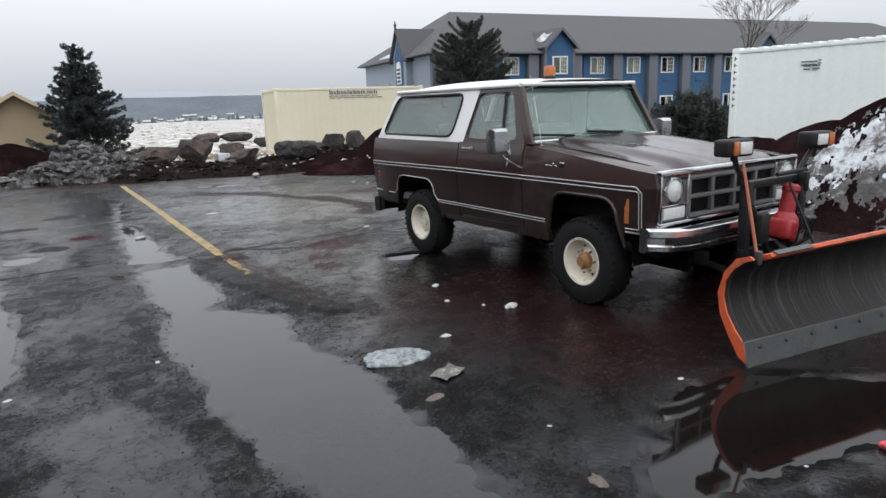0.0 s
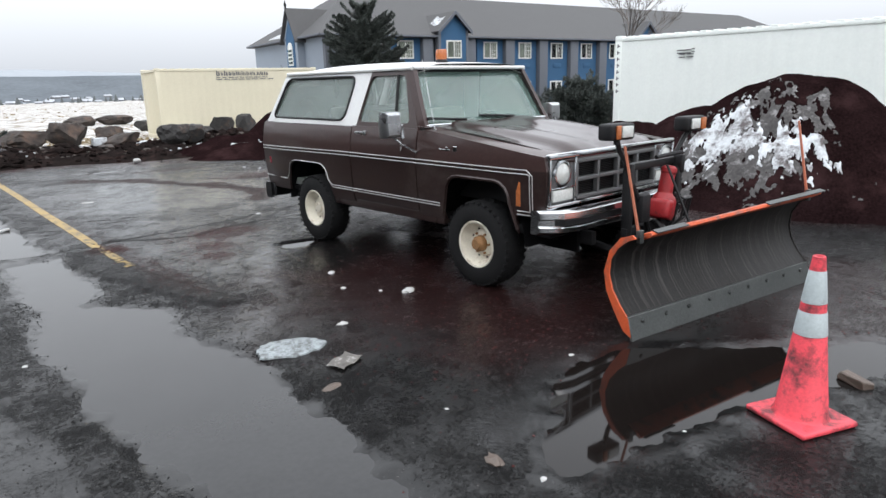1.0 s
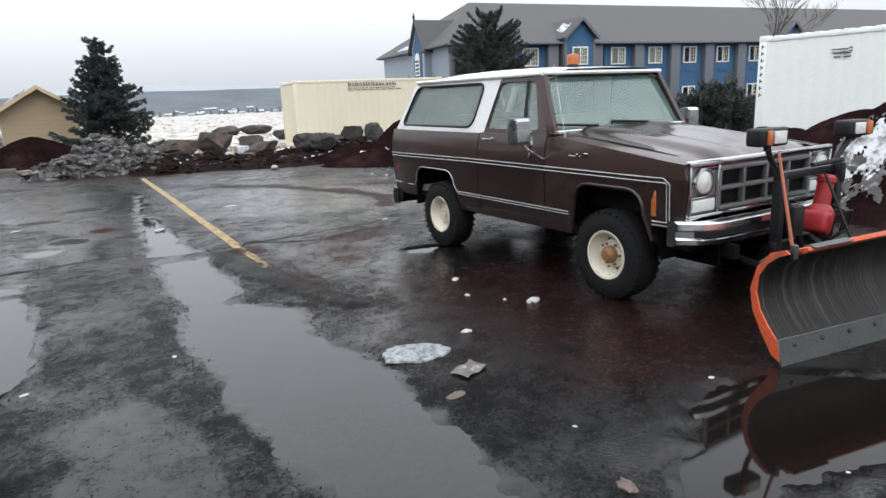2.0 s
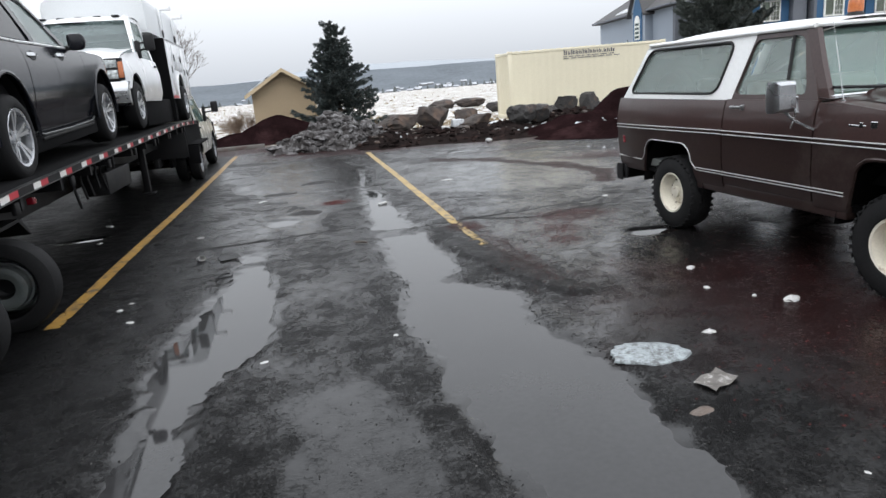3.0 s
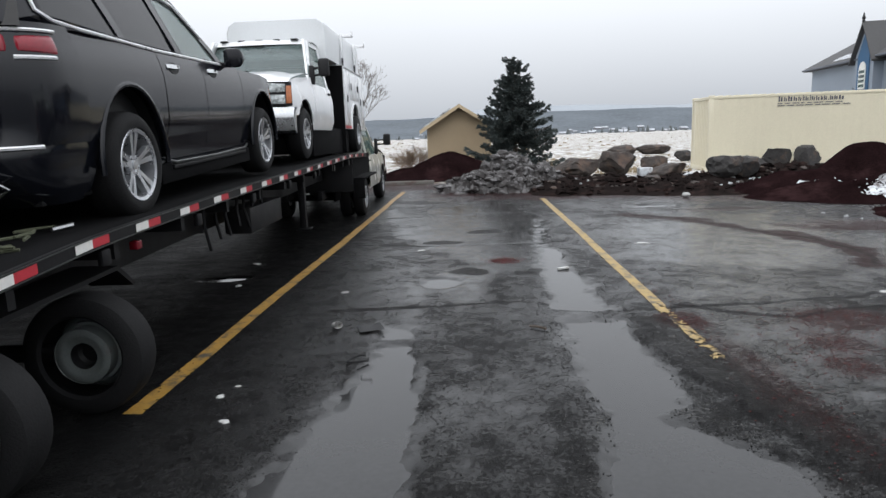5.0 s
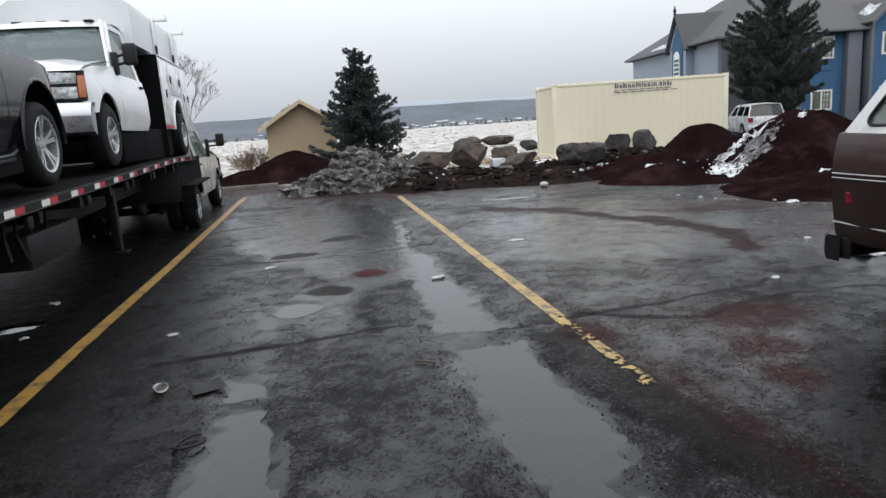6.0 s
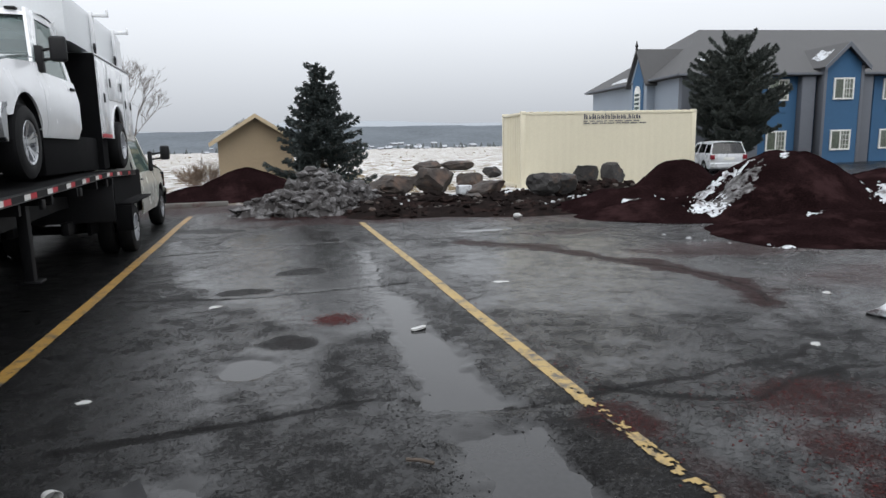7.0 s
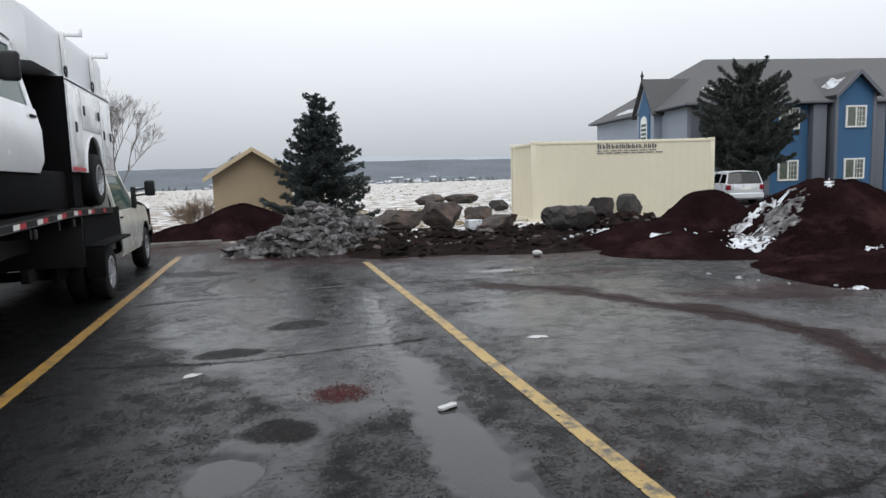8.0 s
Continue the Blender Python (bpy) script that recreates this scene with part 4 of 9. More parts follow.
def chunks(name, count, area, size, material, label, category, seed, height=None, flat=0.6):
    """Loose angular lumps, too many to count."""
    random.seed(seed)
    bm = bmesh.new()
    bmesh.ops.create_icosphere(bm, subdivisions=1, radius=1)
    for v in bm.verts:
        v.co *= random.uniform(0.72, 1.25)
    bm.verts.index_update()
    ball, tris = [v.co.copy() for v in bm.verts], [[v.index for v in f.verts] for f in bm.faces]
    bm.free()
    xs = np.array([random.uniform(area[0], area[1]) for _ in range(count)])
    ys = np.array([random.uniform(area[2], area[3]) for _ in range(count)])
    zs = ground_height(xs, ys)
    hs = height(xs, ys) if height is not None else np.full(count, 9.0)
    vs_, fs_ = [], []
    for x, y, z, h in zip(xs, ys, zs, hs):
        if h < 0.03:
            continue
        z = z + (h if height is not None else 0)
        s = size[0] + (size[1] - size[0]) * random.random() ** 2.6
        r = Euler((random.uniform(0, 6), random.uniform(0, 6), random.uniform(0, 6))).to_matrix()
        k = Vector((random.uniform(0.7, 1.4), random.uniform(0.6, 1.2), flat))
        i = len(vs_)
        for q in ball:
            p = r @ q * (s * random.uniform(0.75, 1.15))
            vs_.append((p.x * k.x + x, p.y * k.y + y, p.z * k.z + z))
        fs_ += [[i + j for j in t_] for t_ in tris]
    return tagged(raw(name, vs_, fs_, material), label, category, kind="stuff")


chunks("dark_ice_rubble", 420, (-1.8, 2.2, 19.9, 23.0), (0.02, 0.24), M_DARKICE, "lumps of blackened ice on the heap", "ice rubble", 27, ice_h, 0.8)
chunks("ice_rubble", 420, (-3.2, 1.0, 19.8, 23.0), (0.02, 0.26), M_SLUSH, "loose lumps of dirty ice on the heap", "ice rubble", 21, ice_h)
chunks("bank_rubble", 800, (-0.4, 9.5, 18.3, 22.6), (0.015, 0.17), M_SOIL, "scattered stones and soil lumps along the bank", "rubble", 22, soil_h)
chunks("bank_stone", 150, (0.2, 9.0, 19.4, 22.8), (0.02, 0.13), M_ROCK, "broken brown stones along the soil bank", "rubble", 29, soil_h)
chunks("snow_lumps", 26, (0.8, 8.5, 19.2, 23.0), (0.03, 0.12), M_SNOW, "small lumps of snow among the stones", "snow", 23, soil_h)
chunks("white_pebbles", 26, (4, 13, 12.6, 15.6), (0.03, 0.09), M_SNOW, "small bits of snow at the foot of the heap", "snow", 24)


def boulder(x, y, top, sx, sy, sz, seed, material, label):
    random.seed(seed)
    bm = bmesh.new()
    bmesh.ops.create_icosphere(bm, subdivisions=4, radius=1.15)
    planes = [(Vector((random.uniform(-1, 1), random.uniform(-1, 1), random.uniform(-0.6, 1))).normalized(), random.uniform(0.55, 0.86)) for _ in range(9)] + [(Vector((random.uniform(-0.15, 0.15), random.uniform(-0.15, 0.15), 1)).normalized(), 0.62)]
    for v in bm.verts:
        p = v.co.copy()
        for nrm, d in planes:
            k = p.dot(nrm) - d
            if k > 0:
                p -= nrm * k
        p *= 1 + 0.13 * noise.fractal(p * 2.6 + Vector((seed, 0, 0)), 1, 2, 5) + 0.04 * noise.noise(p * 8 + Vector((0, seed, 0))) + 0.02 * noise.noise(p * 17)
        v.co = Vector((p.x * sx, p.y * sy, p.z * sz))
    span = [max(abs(v.co[i]) for v in bm.verts) for i in range(3)]
    for v in bm.verts:
        v.co = Vector((v.co.x * sx / span[0], v.co.y * sy / span[1], v.co.z * sz / span[2]))
    high = max(v.co.z for v in bm.verts)
    ob = finish(bm, "boulder", material, angle=28)
    ob.matrix_world = pose(x, y, top - high, 0, 0, random.uniform(-30, 30))
    return tagged(ob, label, "boulder", "boulders along the lot edge")


G_ = "large rough brown basalt boulder resting on the soil bank"
H_ = "large angular grey boulder with damp dark faces"
# x, y, height of the top, half sizes
for i, (x, y, top, sx, sy, sz, m_, lb) in enumerate([
        (1.9, 24.2, 0.70, 0.95, 0.6, 0.46, M_ROCK, G_), (3.03, 23.5, 0.92, 0.66, 0.55, 0.66, M_ROCK, G_), (4.50, 23.1, 0.52, 0.66, 0.5, 0.40, M_ROCK, G_), (5.48, 21.6, 0.78, 0.62, 0.5, 0.46, M_ROCKGREY, H_),
        (6.1, 21.5, 0.73, 0.38, 0.4, 0.40, M_ROCKGREY, H_), (8.45, 24.7, 0.78, 0.57, 0.4, 0.50, M_ROCKGREY, H_), (9.35, 24.4, 0.85, 0.40, 0.34, 0.54, M_ROCKGREY, H_), (4.75, 25.5, 0.62, 0.58, 0.45, 0.36, M_ROCK, G_),
        (7.55, 24.6, 0.50, 0.62, 0.4, 0.30, M_ROCKGREY, H_), (8.25, 33.3, 0.44, 0.55, 0.5, 0.34, M_ROCKGREY, H_), (8.0, 43.6, 0.46, 1.05, 0.8, 0.48, M_ROCK, G_), (9.75, 43.8, 0.42, 1.15, 0.8, 0.46, M_ROCK, G_),
        (2.3, 22.4, 0.30, 0.34, 0.3, 0.22, M_ROCK, G_), (3.6, 21.6, 0.26, 0.30, 0.28, 0.20, M_ROCK, G_), (0.9, 22.9, 0.48, 0.5, 0.4, 0.34, M_ROCK, G_), (-4.3, 26.6, 0.34, 0.28, 0.24, 0.20, M_ROCKGREY, H_)]):
    boulder(x, y, top, sx, sy, sz, 40 + i, m_, lb)
bm = bmesh.new()
for v in box(bm, -0.21, 0.21, -0.15, 0.15, 0, 0.30, 0.03, 2):
    v.co += 0.02 * noise.noise_vector(v.co * 6)
block = finish(bm, "snow_block", M_SNOW)
block.matrix_world = pose(3.75, 23.2, 0.07, 0, 0, 8)
tagged(block, "square block of packed snow between boulders", "snow block")
snow_on(soil_h, [(2.3, 22.9, 0.4, 0.25, 10), (3.1, 22.6, 0.45, 0.2, 20), (5.35, 23.6, 0.55, 0.6, 0), (4.4, 22.0, 0.5, 0.16, 20), (6.3, 20.9, 0.4, 0.18, 0), (9.3, 23.7, 0.5, 0.2, 0), (3.9, 22.3, 0.2, 0.12, 0)], (1.5, 10.4, 20.4, 24.4), 0.045, "patch of old snow between boulders", 201, 0.05, bias=0.05, fine=0.5)

# kerb at the end of the bay
bm = bmesh.new()
box(bm, -9.0, -2.9, 24.0, 24.16, -0.05, 0.13, 0.02)
tagged(finish(bm, "kerb", M_KERB), "low concrete kerb stained with red cinder", "kerb", kind="structure")


# ---- shipping containers ----
def container(name, length, height, width, material, label, m, doors_left=True):
    """Origin at the front left bottom corner; the seen long side lies along +x at y = 0."""
    c = thing(name, label, "shipping container", m=m)
    bm = bmesh.new()
    pts, x = [], 0.16
    pitch, depth = 0.278, (0.010 if length < 8 else 0.014)
    while x < length - 0.16 - pitch:
        pts += [(x, 0.012), (x + 0.07, 0.012), (x + 0.14, 0.012 + depth), (x + 0.21, 0.012 + depth)]
        x += pitch
    pts.append((length - 0.16, 0.012))
    for side in (0, 1):
        rows = []
        for z in (0.16, height - 0.11):
            rows.append([bm.verts.new((px, py if side == 0 else width - py, z)) for px, py in pts])
        for i in range(len(pts) - 1):
            bm.faces.new((rows[0][i], rows[0][i + 1], rows[1][i + 1], rows[1][i]))
    part("side_wall", bm, material, c)
    ends = [(0.02, 1), (length - 0.02, -1)]
    for ex, sg in ends:
        bm = bmesh.new()
        y, pts = 0.14, []
        while y < width - 0.14 - 0.2:
            pts += [(y, 0), (y + 0.06, 0), (y + 0.09, 0.05), (y + 0.17, 0.05)]
            y += 0.22
        pts.append((width - 0.14, 0))
        rows = [[bm.verts.new((ex + sg * d, py, z)) for py, d in pts] for z in (0.16, height - 0.11)]
        for i in range(len(pts) - 1):
            bm.faces.new((rows[0][i], rows[0][i + 1], rows[1][i + 1], rows[1][i]))
        part("end_wall", bm, material, c)
    bm = bmesh.new()
    for y in (0.0, width - 0.1):
        box(bm, 0, length, y, y + 0.1, 0.0, 0.16, 0.008)
        box(bm, 0, length, y, y + 0.07, height - 0.11, height - 0.03, 0.008)
        for x in (0.0, length - 0.16):
            box(bm, x, x + 0.16, y - 0.004 * (y == 0), y + 0.1, 0.0, height, 0.01)
    for x in (0.0, length - 0.1):
        box(bm, x, x + 0.1, 0.1, width - 0.1, 0, 0.16, 0.008)
        box(bm, x, x + 0.1, 0.07, width - 0.07, height - 0.12, height - 0.03, 0.008)
    part("frame", bm, material, c)
    bm = bmesh.new()
    box(bm, 0.05, length - 0.05, 0.05, width - 0.05, height - 0.045, height - 0.02)
    x = 0.3
    while x < length - 0.3:
        box(bm, x, x + 0.13, 0.0, width, height - 0.035, height - 0.004, 0.006, 1)
        x += 0.278
    part("roof", bm, material, c)
    for x in (0.0, length - 0.18):
        for y in (-0.008, width - 0.155):
            for z in (-0.01, height - 0.112):
                bm = bmesh.new()
                box(bm, x - 0.004, x + 0.184, y, y + 0.164, z, z + 0.12, 0.015)
                part("corner_casting", bm, material, c)
    return c


cream = container("cream_container", 6.35, 2.59, 2.44, M_CREAM, "cream painted steel shipping container with dark lettering", pose(6.51, 25.5, -0.02, 0, 0, -6.0))
bm = bmesh.new()
x = 2.22
for w, h in ((0.15, 0.19), (0.10, 0.14), (0.15, 0.19), (0.12, 0.15), (0.11, 0.15), (0.06, 0.20), (0.11, 0.15), (0.035, 0.20), (0.11, 0.15),
             (0.12, 0.15), (0.07, 0.15), (0.10, 0.15), (0.035, 0.04), (0.11, 0.15), (0.12, 0.15), (0.18, 0.15)):
    box(bm, x, x + w * 0.26, -0.006, 0.01, 2.31, 2.31 + h * 0.92)
    box(bm, x + w * 0.5, x + w * 0.78, -0.006, 0.01, 2.31, 2.31 + h * 0.7)
    x += w + 0.026
part("lettering", bm, M_LETTERBLUE, cream, "row of bold navy letter bars")
bm = bmesh.new()
random.seed(3)
for r, z in ((0, 2.23), (1, 2.16)):
    x = 2.2
    while x < 4.25:
        w = random.uniform(0.1, 0.28)
        box(bm, x, x + w, -0.006, 0.01, z, z + 0.022)
        x += w + random.uniform(0.05, 0.1)
part("small_lettering", bm, M_LETTERBLUE, cream, "two rows of small navy print")
white_c = container("white_container", 12.19, 2.72, 2.44, M_WHITECONT, "long white steel shipping container behind a gravel heap", pose(11.2, 9.05, 0.0, 0, 0, -88.5))
for i in range(8):
    bm = bmesh.new()
    box(bm, 0.065, 0.085, -0.012, 0.01, 2.55 - i * 0.14 - 0.08, 2.55 - i * 0.14, 0.0)
    box(bm, 0.085, 0.125, -0.012, 0.01, 2.55 - i * 0.14 - 0.05, 2.55 - i * 0.14 - 0.03, 0.0)
    part("serial_mark", bm, M_LETTER, white_c)
bm = bmesh.new()
for x0, z0, w in ((1.5, 2.28, 0.3), (1.82, 2.30, 0.06), (1.55, 2.2, 0.12), (1.72, 2.2, 0.14)):
    for z in (z0, z0 + 0.06):
        box(bm, x0, x0 + w, -0.004, 0.02, z, z + 0.02)
part("stencil_mark", bm, M_GREY, white_c, "small faded stencil bars")


# ---- shed ----
shed = thing("shed", "small tan clapboard shed with a gabled snowy roof", "shed", m=pose(-2.05, 30.0, -0.15, 0, 0, 3))
W2, EAVE, RIDGE, DEEP = 1.32, 1.98, 2.82, 3.2
bm = bmesh.new()
loft(bm, [[(-W2, y, 0), (W2, y, 0), (W2, y, EAVE), (0, y, RIDGE - 0.06), (-W2, y, EAVE)] for y in (0, DEEP)])
part("wall", bm, M_TAN, shed)
z = 0.1
while z < RIDGE - 0.25:
    hw = W2 if z < EAVE else W2 * (RIDGE - z) / (RIDGE - EAVE) - 0.05
    bm = bmesh.new()
    vs = box(bm, -hw - 0.012, hw + 0.012, -0.022, 0.0, z, z + 0.15)
    for v in vs:
        if v.co.z > z + 0.1 and v.co.y < -0.01:
            v.co.y = -0.006
    part("clapboard", bm, M_TAN, shed)
    z += 0.152
for s in (-1, 1):
    bm = bmesh.new()
    loft(bm, [[(s * (W2 + 0.28), y, EAVE - 0.18), (0, y, RIDGE), (0, y, RIDGE + 0.09), (s * (W2 + 0.30), y, EAVE - 0.09)] for y in (-0.35, DEEP + 0.3)])
    part("roof", bm, M_ROOF, shed)
    bm = bmesh.new()
    loft(bm, [[(s * (W2 + 0.30), y, EAVE - 0.22), (0, y, RIDGE - 0.05), (0, y, RIDGE + 0.10), (s * (W2 + 0.32), y, EAVE - 0.08)] for y in (-0.39, -0.352)])
    part("bargeboard", bm, M_TANTRIM, shed)
bm = bmesh.new()
loft(bm, [[(-W2 - 0.27, y, EAVE - 0.07), (-0.35, y, RIDGE - 0.10), (-0.35, y, RIDGE - 0.03), (-W2 - 0.2, y, EAVE + 0.05)] for y in (0.1, 2.4)])
part("roof_snow", bm, M_SNOW, shed, "strip of snow on the roof")

# ---- wheels ----
def wheel(parent, name, centre, side, r_tyre, r_rim, width, style, rim_mat, hub_mat=None, lugs=0):
    """A wheel that faces +y (side 1) or -y (side -1), axle along y."""
    w = new(name)
    w.parent = parent
    w.matrix_basis = pose(*centre, 0, 0, 0 if side > 0 else 180)
    h = width / 2
    bm = bmesh.new()
    lathe(bm, [(r_rim, -h * 0.85), (r_rim + 0.02, -h), (r_tyre - 0.05, -h), (r_tyre - 0.012, -h * 0.8), (r_tyre, -h * 0.55), (r_tyre, h * 0.55), (r_tyre - 0.012, h * 0.8), (r_tyre - 0.05, h), (r_rim + 0.045, h * 1.03),
               (r_rim + 0.02, h), (r_rim, h * 0.85)], 40)
    part("tyre", bm, M_TYRE, w)
    if lugs:
        bm = bmesh.new()
        vs_, fs_ = [], []
        for i in range(lugs):
            a = 2 * math.pi * i / lugs
            for s, off in ((1, 0.0), (-1, math.pi / lugs)):
                aa = a + off
                ca, sa = math.cos(aa), math.sin(aa)
                da = 1.3 / lugs
                k = len(vs_)
                for rr in (r_tyre - 0.03, r_tyre + 0.006):
                    for aw, yy in ((-da, 0.12 * h), (da, 0.12 * h), (da * 1.2, 1.02 * h), (-da * 0.9, 1.02 * h)):
                        q = aa + aw
                        rad = rr if yy < h or rr < r_tyre else r_tyre - 0.016
                        vs_.append((math.cos(q) * rad, s * yy, math.sin(q) * rad))
                fs_ += [(k + 4, k + 5, k + 6, k + 7), (k, k + 1, k + 5, k + 4), (k + 1, k + 2, k + 6, k + 5), (k + 2, k + 3, k + 7, k + 6), (k + 3, k, k + 4, k + 7)]
        me_ = bpy.data.meshes.new("tread")
        me_.from_pydata(vs_, [], fs_)
        me_.materials.append(M_TYRE)
        t_ = new("tread", me_)
        t_.parent = w
        bm.free()
    bm = bmesh.new()
    if style == "dish":
        lathe(bm, [(r_rim + 0.012, h * 0.92), (r_rim + 0.006, h * 0.99), (r_rim - 0.012, h * 0.95), (r_rim - 0.02, h * 0.6), (r_rim - 0.05, h * 0.25), (r_rim - 0.075, h * 0.18), (r_rim - 0.09, h * 0.32), (0.085, h * 0.42), (0.07, h * 0.40), (0.001, h * 0.40)], 36)
        part("rim", bm, rim_mat, w)
        bm = bmesh.new()
        if hub_mat:
            lathe(bm, [(0.075, h * 0.38), (0.07, h * 0.75), (0.05, h * 0.86), (0.045, h * 1.02), (0.001, h * 1.03)], 20)
            for i in range(6):
                a = 2 * math.pi * i / 6
                cyl(bm, (math.cos(a) * 0.095, h * 0.36, math.sin(a) * 0.095), (math.cos(a) * 0.095, h * 0.52, math.sin(a) * 0.095), 0.012, segs=6)
            part("hub", bm, hub_mat, w, "rusty locking hub")
        else:
            lathe(bm, [(0.06, h * 0.38), (0.055, h * 0.62), (0.03, h * 0.66), (0.001, h * 0.66)], 18)
            part("hub", bm, rim_mat, w)
        bm = bmesh.new()
        for i in range(8):
            a = 2 * math.pi * (i + 0.5) / 8
            cyl(bm, (math.cos(a) * (r_rim - 0.072), h * 0.1, math.sin(a) * (r_rim - 0.072)), (math.cos(a) * (r_rim - 0.072), h * 0.235, math.sin(a) * (r_rim - 0.072)), 0.011, segs=6)
        part("vent_holes", bm, M_BLACK, w)
    elif style == "deep":
        lathe(bm, [(r_rim + 0.012, h * 0.92), (r_rim + 0.004, h * 1.0), (r_rim - 0.02, h * 0.94), (r_rim - 0.025, h * 0.6), (r_rim - 0.05, h * 0.55), (r_rim - 0.055, 0.0), (r_rim - 0.075, -h * 0.05), (r_rim - 0.078, -h * 0.75)], 36)
        part("rim", bm, rim_mat, w)
        bm = bmesh.new()
        lathe(bm, [(r_rim - 0.080, -h * 0.72), (r_rim - 0.11, -h * 0.80), (0.125, -h * 0.74), (0.105, -h * 0.66), (0.088, -h * 0.64)], 28)
        part("wheel_disc", bm, rim_mat, w)
        bm = bmesh.new()
        lathe(bm, [(0.088, -h * 0.6), (0.084, -h * 0.05), (0.065, h * 0.12), (0.001, h * 0.14)], 20)
        part("hub_cap", bm, M_BLACKSTEEL, w)
        for i in range(8):
            a = 2 * math.pi * (i + 0.5) / 8
            bm = bmesh.new()
            c_, s_ = math.cos(a), math.sin(a)
            lathe(bm, [(0.020, 0.006), (0.001, 0.006)], 10, "Y", (c_ * 0.142, -h * 0.765, s_ * 0.142))
            part("hand_hole", bm, M_BLACK, w)
        bm = bmesh.new()
        for i in range(8):
            a = 2 * math.pi * i / 8
            cyl(bm, (math.cos(a) * 0.115, -h * 0.62, math.sin(a) * 0.115), (math.cos(a) * 0.115, -h * 0.42, math.sin(a) * 0.115), 0.012, segs=6)
        ln_ = part("lug_ring", bm, M_BLACKSTEEL, w)
        ln_["kind"] = "stuff"
    elif style == "spoke":
        lathe(bm, [(r_rim + 0.012, h * 0.9), (r_rim + 0.004, h * 0.99), (r_rim - 0.02, h * 0.93), (r_rim - 0.03, -h * 0.4)], 40)
        part("rim", bm, rim_mat, w)
        for i in range(5):
            bm = bmesh.new()
            for off in (-0.17, 0.17):
                a = 2 * math.pi * i / 5 + off + 0.3
                c, s = math.cos(a), math.sin(a)
                tx, tz = -s, c
                secs = []
                for r, hw, yy in ((0.05, 0.014, h * 0.66), (r_rim * 0.55, 0.017, h * 0.78), (r_rim - 0.015, 0.024, h * 0.88)):
                    secs.append([(c * r - tx * hw, yy, s * r - tz * hw), (c * r + tx * hw, yy, s * r + tz * hw), (c * r + tx * hw * 0.8, yy - 0.05, s * r + tz * hw * 0.8), (c * r - tx * hw * 0.8, yy - 0.05, s * r - tz * hw * 0.8)])
                loft(bm, secs)
            part("spoke", bm, rim_mat, w)
        bm = bmesh.new()
        lathe(bm, [(0.085, h * 0.45), (0.08, h * 0.66), (0.05, h * 0.70), (0.036, h * 0.66), (0.034, h * 0.74), (0.001, h * 0.75)], 20)
        for i in range(5):
            a = 2 * math.pi * i / 5 + 0.3 + math.pi / 5
            cyl(bm, (math.cos(a) * 0.062, h * 0.6, math.sin(a) * 0.062), (math.cos(a) * 0.062, h * 0.73, math.sin(a) * 0.062), 0.010, segs=6)
        part("hub", bm, rim_mat, w)
        bm = bmesh.new()
        lathe(bm, [(r_rim - 0.025, -h * 0.35), (0.1, -h * 0.3), (0.001, -h * 0.3)], 24)
        part("brake_disc", bm, M_BLACK, w)
    return w


def bent(bm, nx, ny, fn):
    """A grid over u, v in 0..1 bent by fn(u, v)."""
    g = [[bm.verts.new(fn(i / nx, j / ny)) for i in range(nx + 1)] for j in range(ny + 1)]
    for j in range(ny):
        for i in range(nx):
            bm.faces.new((g[j][i], g[j][i + 1], g[j + 1][i + 1], g[j + 1][i]))
    return g


def interp(x, pts):
    for (a, fa), (b, fb) in zip(pts, pts[1:]):
        if x <= b:
            return fa + (fb - fa) * max(0.0, (x - a) / (b - a))
    return pts[-1][1]


def pane(bm, corners, thick=0.006, bow=0.0, n_=6):
    """A sheet of glass over four corners (bottom a, bottom b, top b, top a), bowed along its normal."""
    a, b, c, d = [Vector(p) for p in corners]
    nrm = (b - a).cross(d - a).normalized()

    def fn(u, v, k=0.0):
        p = (a * (1 - u) + b * u) * (1 - v) + (d * (1 - u) + c * u) * v
        return p + nrm * (bow * (1 - (2 * u - 1) ** 2) + k)

    bent(bm, n_, 4, lambda u, v: fn(u, v))


M_BRIGHT = mat("satin_trim", (0.55, 0.55, 0.54), 0.35, 0.5, 0.12, 6, 60, 0.03)
M_JSCREEN = glass("old_windshield_glass", (0.66, 0.80, 0.75), 0.04, 2.0, 0.24)


# ---- brown and white utility vehicle with the plow ----
offroader = thing("utility_truck", "old two-tone brown off-road truck with white roof, parked on wet asphalt", "truck", m=pose(3.02, 4.18, 0, 0, 0, 91.0))


def jy(x, z):
    """Half width of the lower body."""
    w = interp(z, [(0.5, 0.935), (0.62, 0.972), (0.8, 0.995), (1.08, 1.003), (1.2, 0.995), (1.3, 0.978), (1.42, 0.945)])
    w -= 0.035 * smooth01(-0.45, -0.80, x) * (1 if x < 0 else 0) + 0.03 * smooth01(3.5, 3.88, x)
    return w


def gy(x, z):
    """Half width of the greenhouse."""
    w = interp(z, [(1.36, 0.945), (1.45, 0.925), (1.93, 0.805)])
    return w - 0.05 * smooth01(3.3, 3.86, x)


def rounded(pts, r, n_=4):
    """An outline with its corners rounded."""
    out = []
    for i, p in enumerate(pts):
        p, a, b = Vector(p), Vector(pts[i - 1]), Vector(pts[(i + 1) % len(pts)])
        p0, p1 = p + (a - p).normalized() * r, p + (b - p).normalized() * r
        out += [tuple(p0 * (1 - k) ** 2 + p * 2 * k * (1 - k) + p1 * k * k) for k in (j / n_ for j in range(n_ + 1))]
    return out


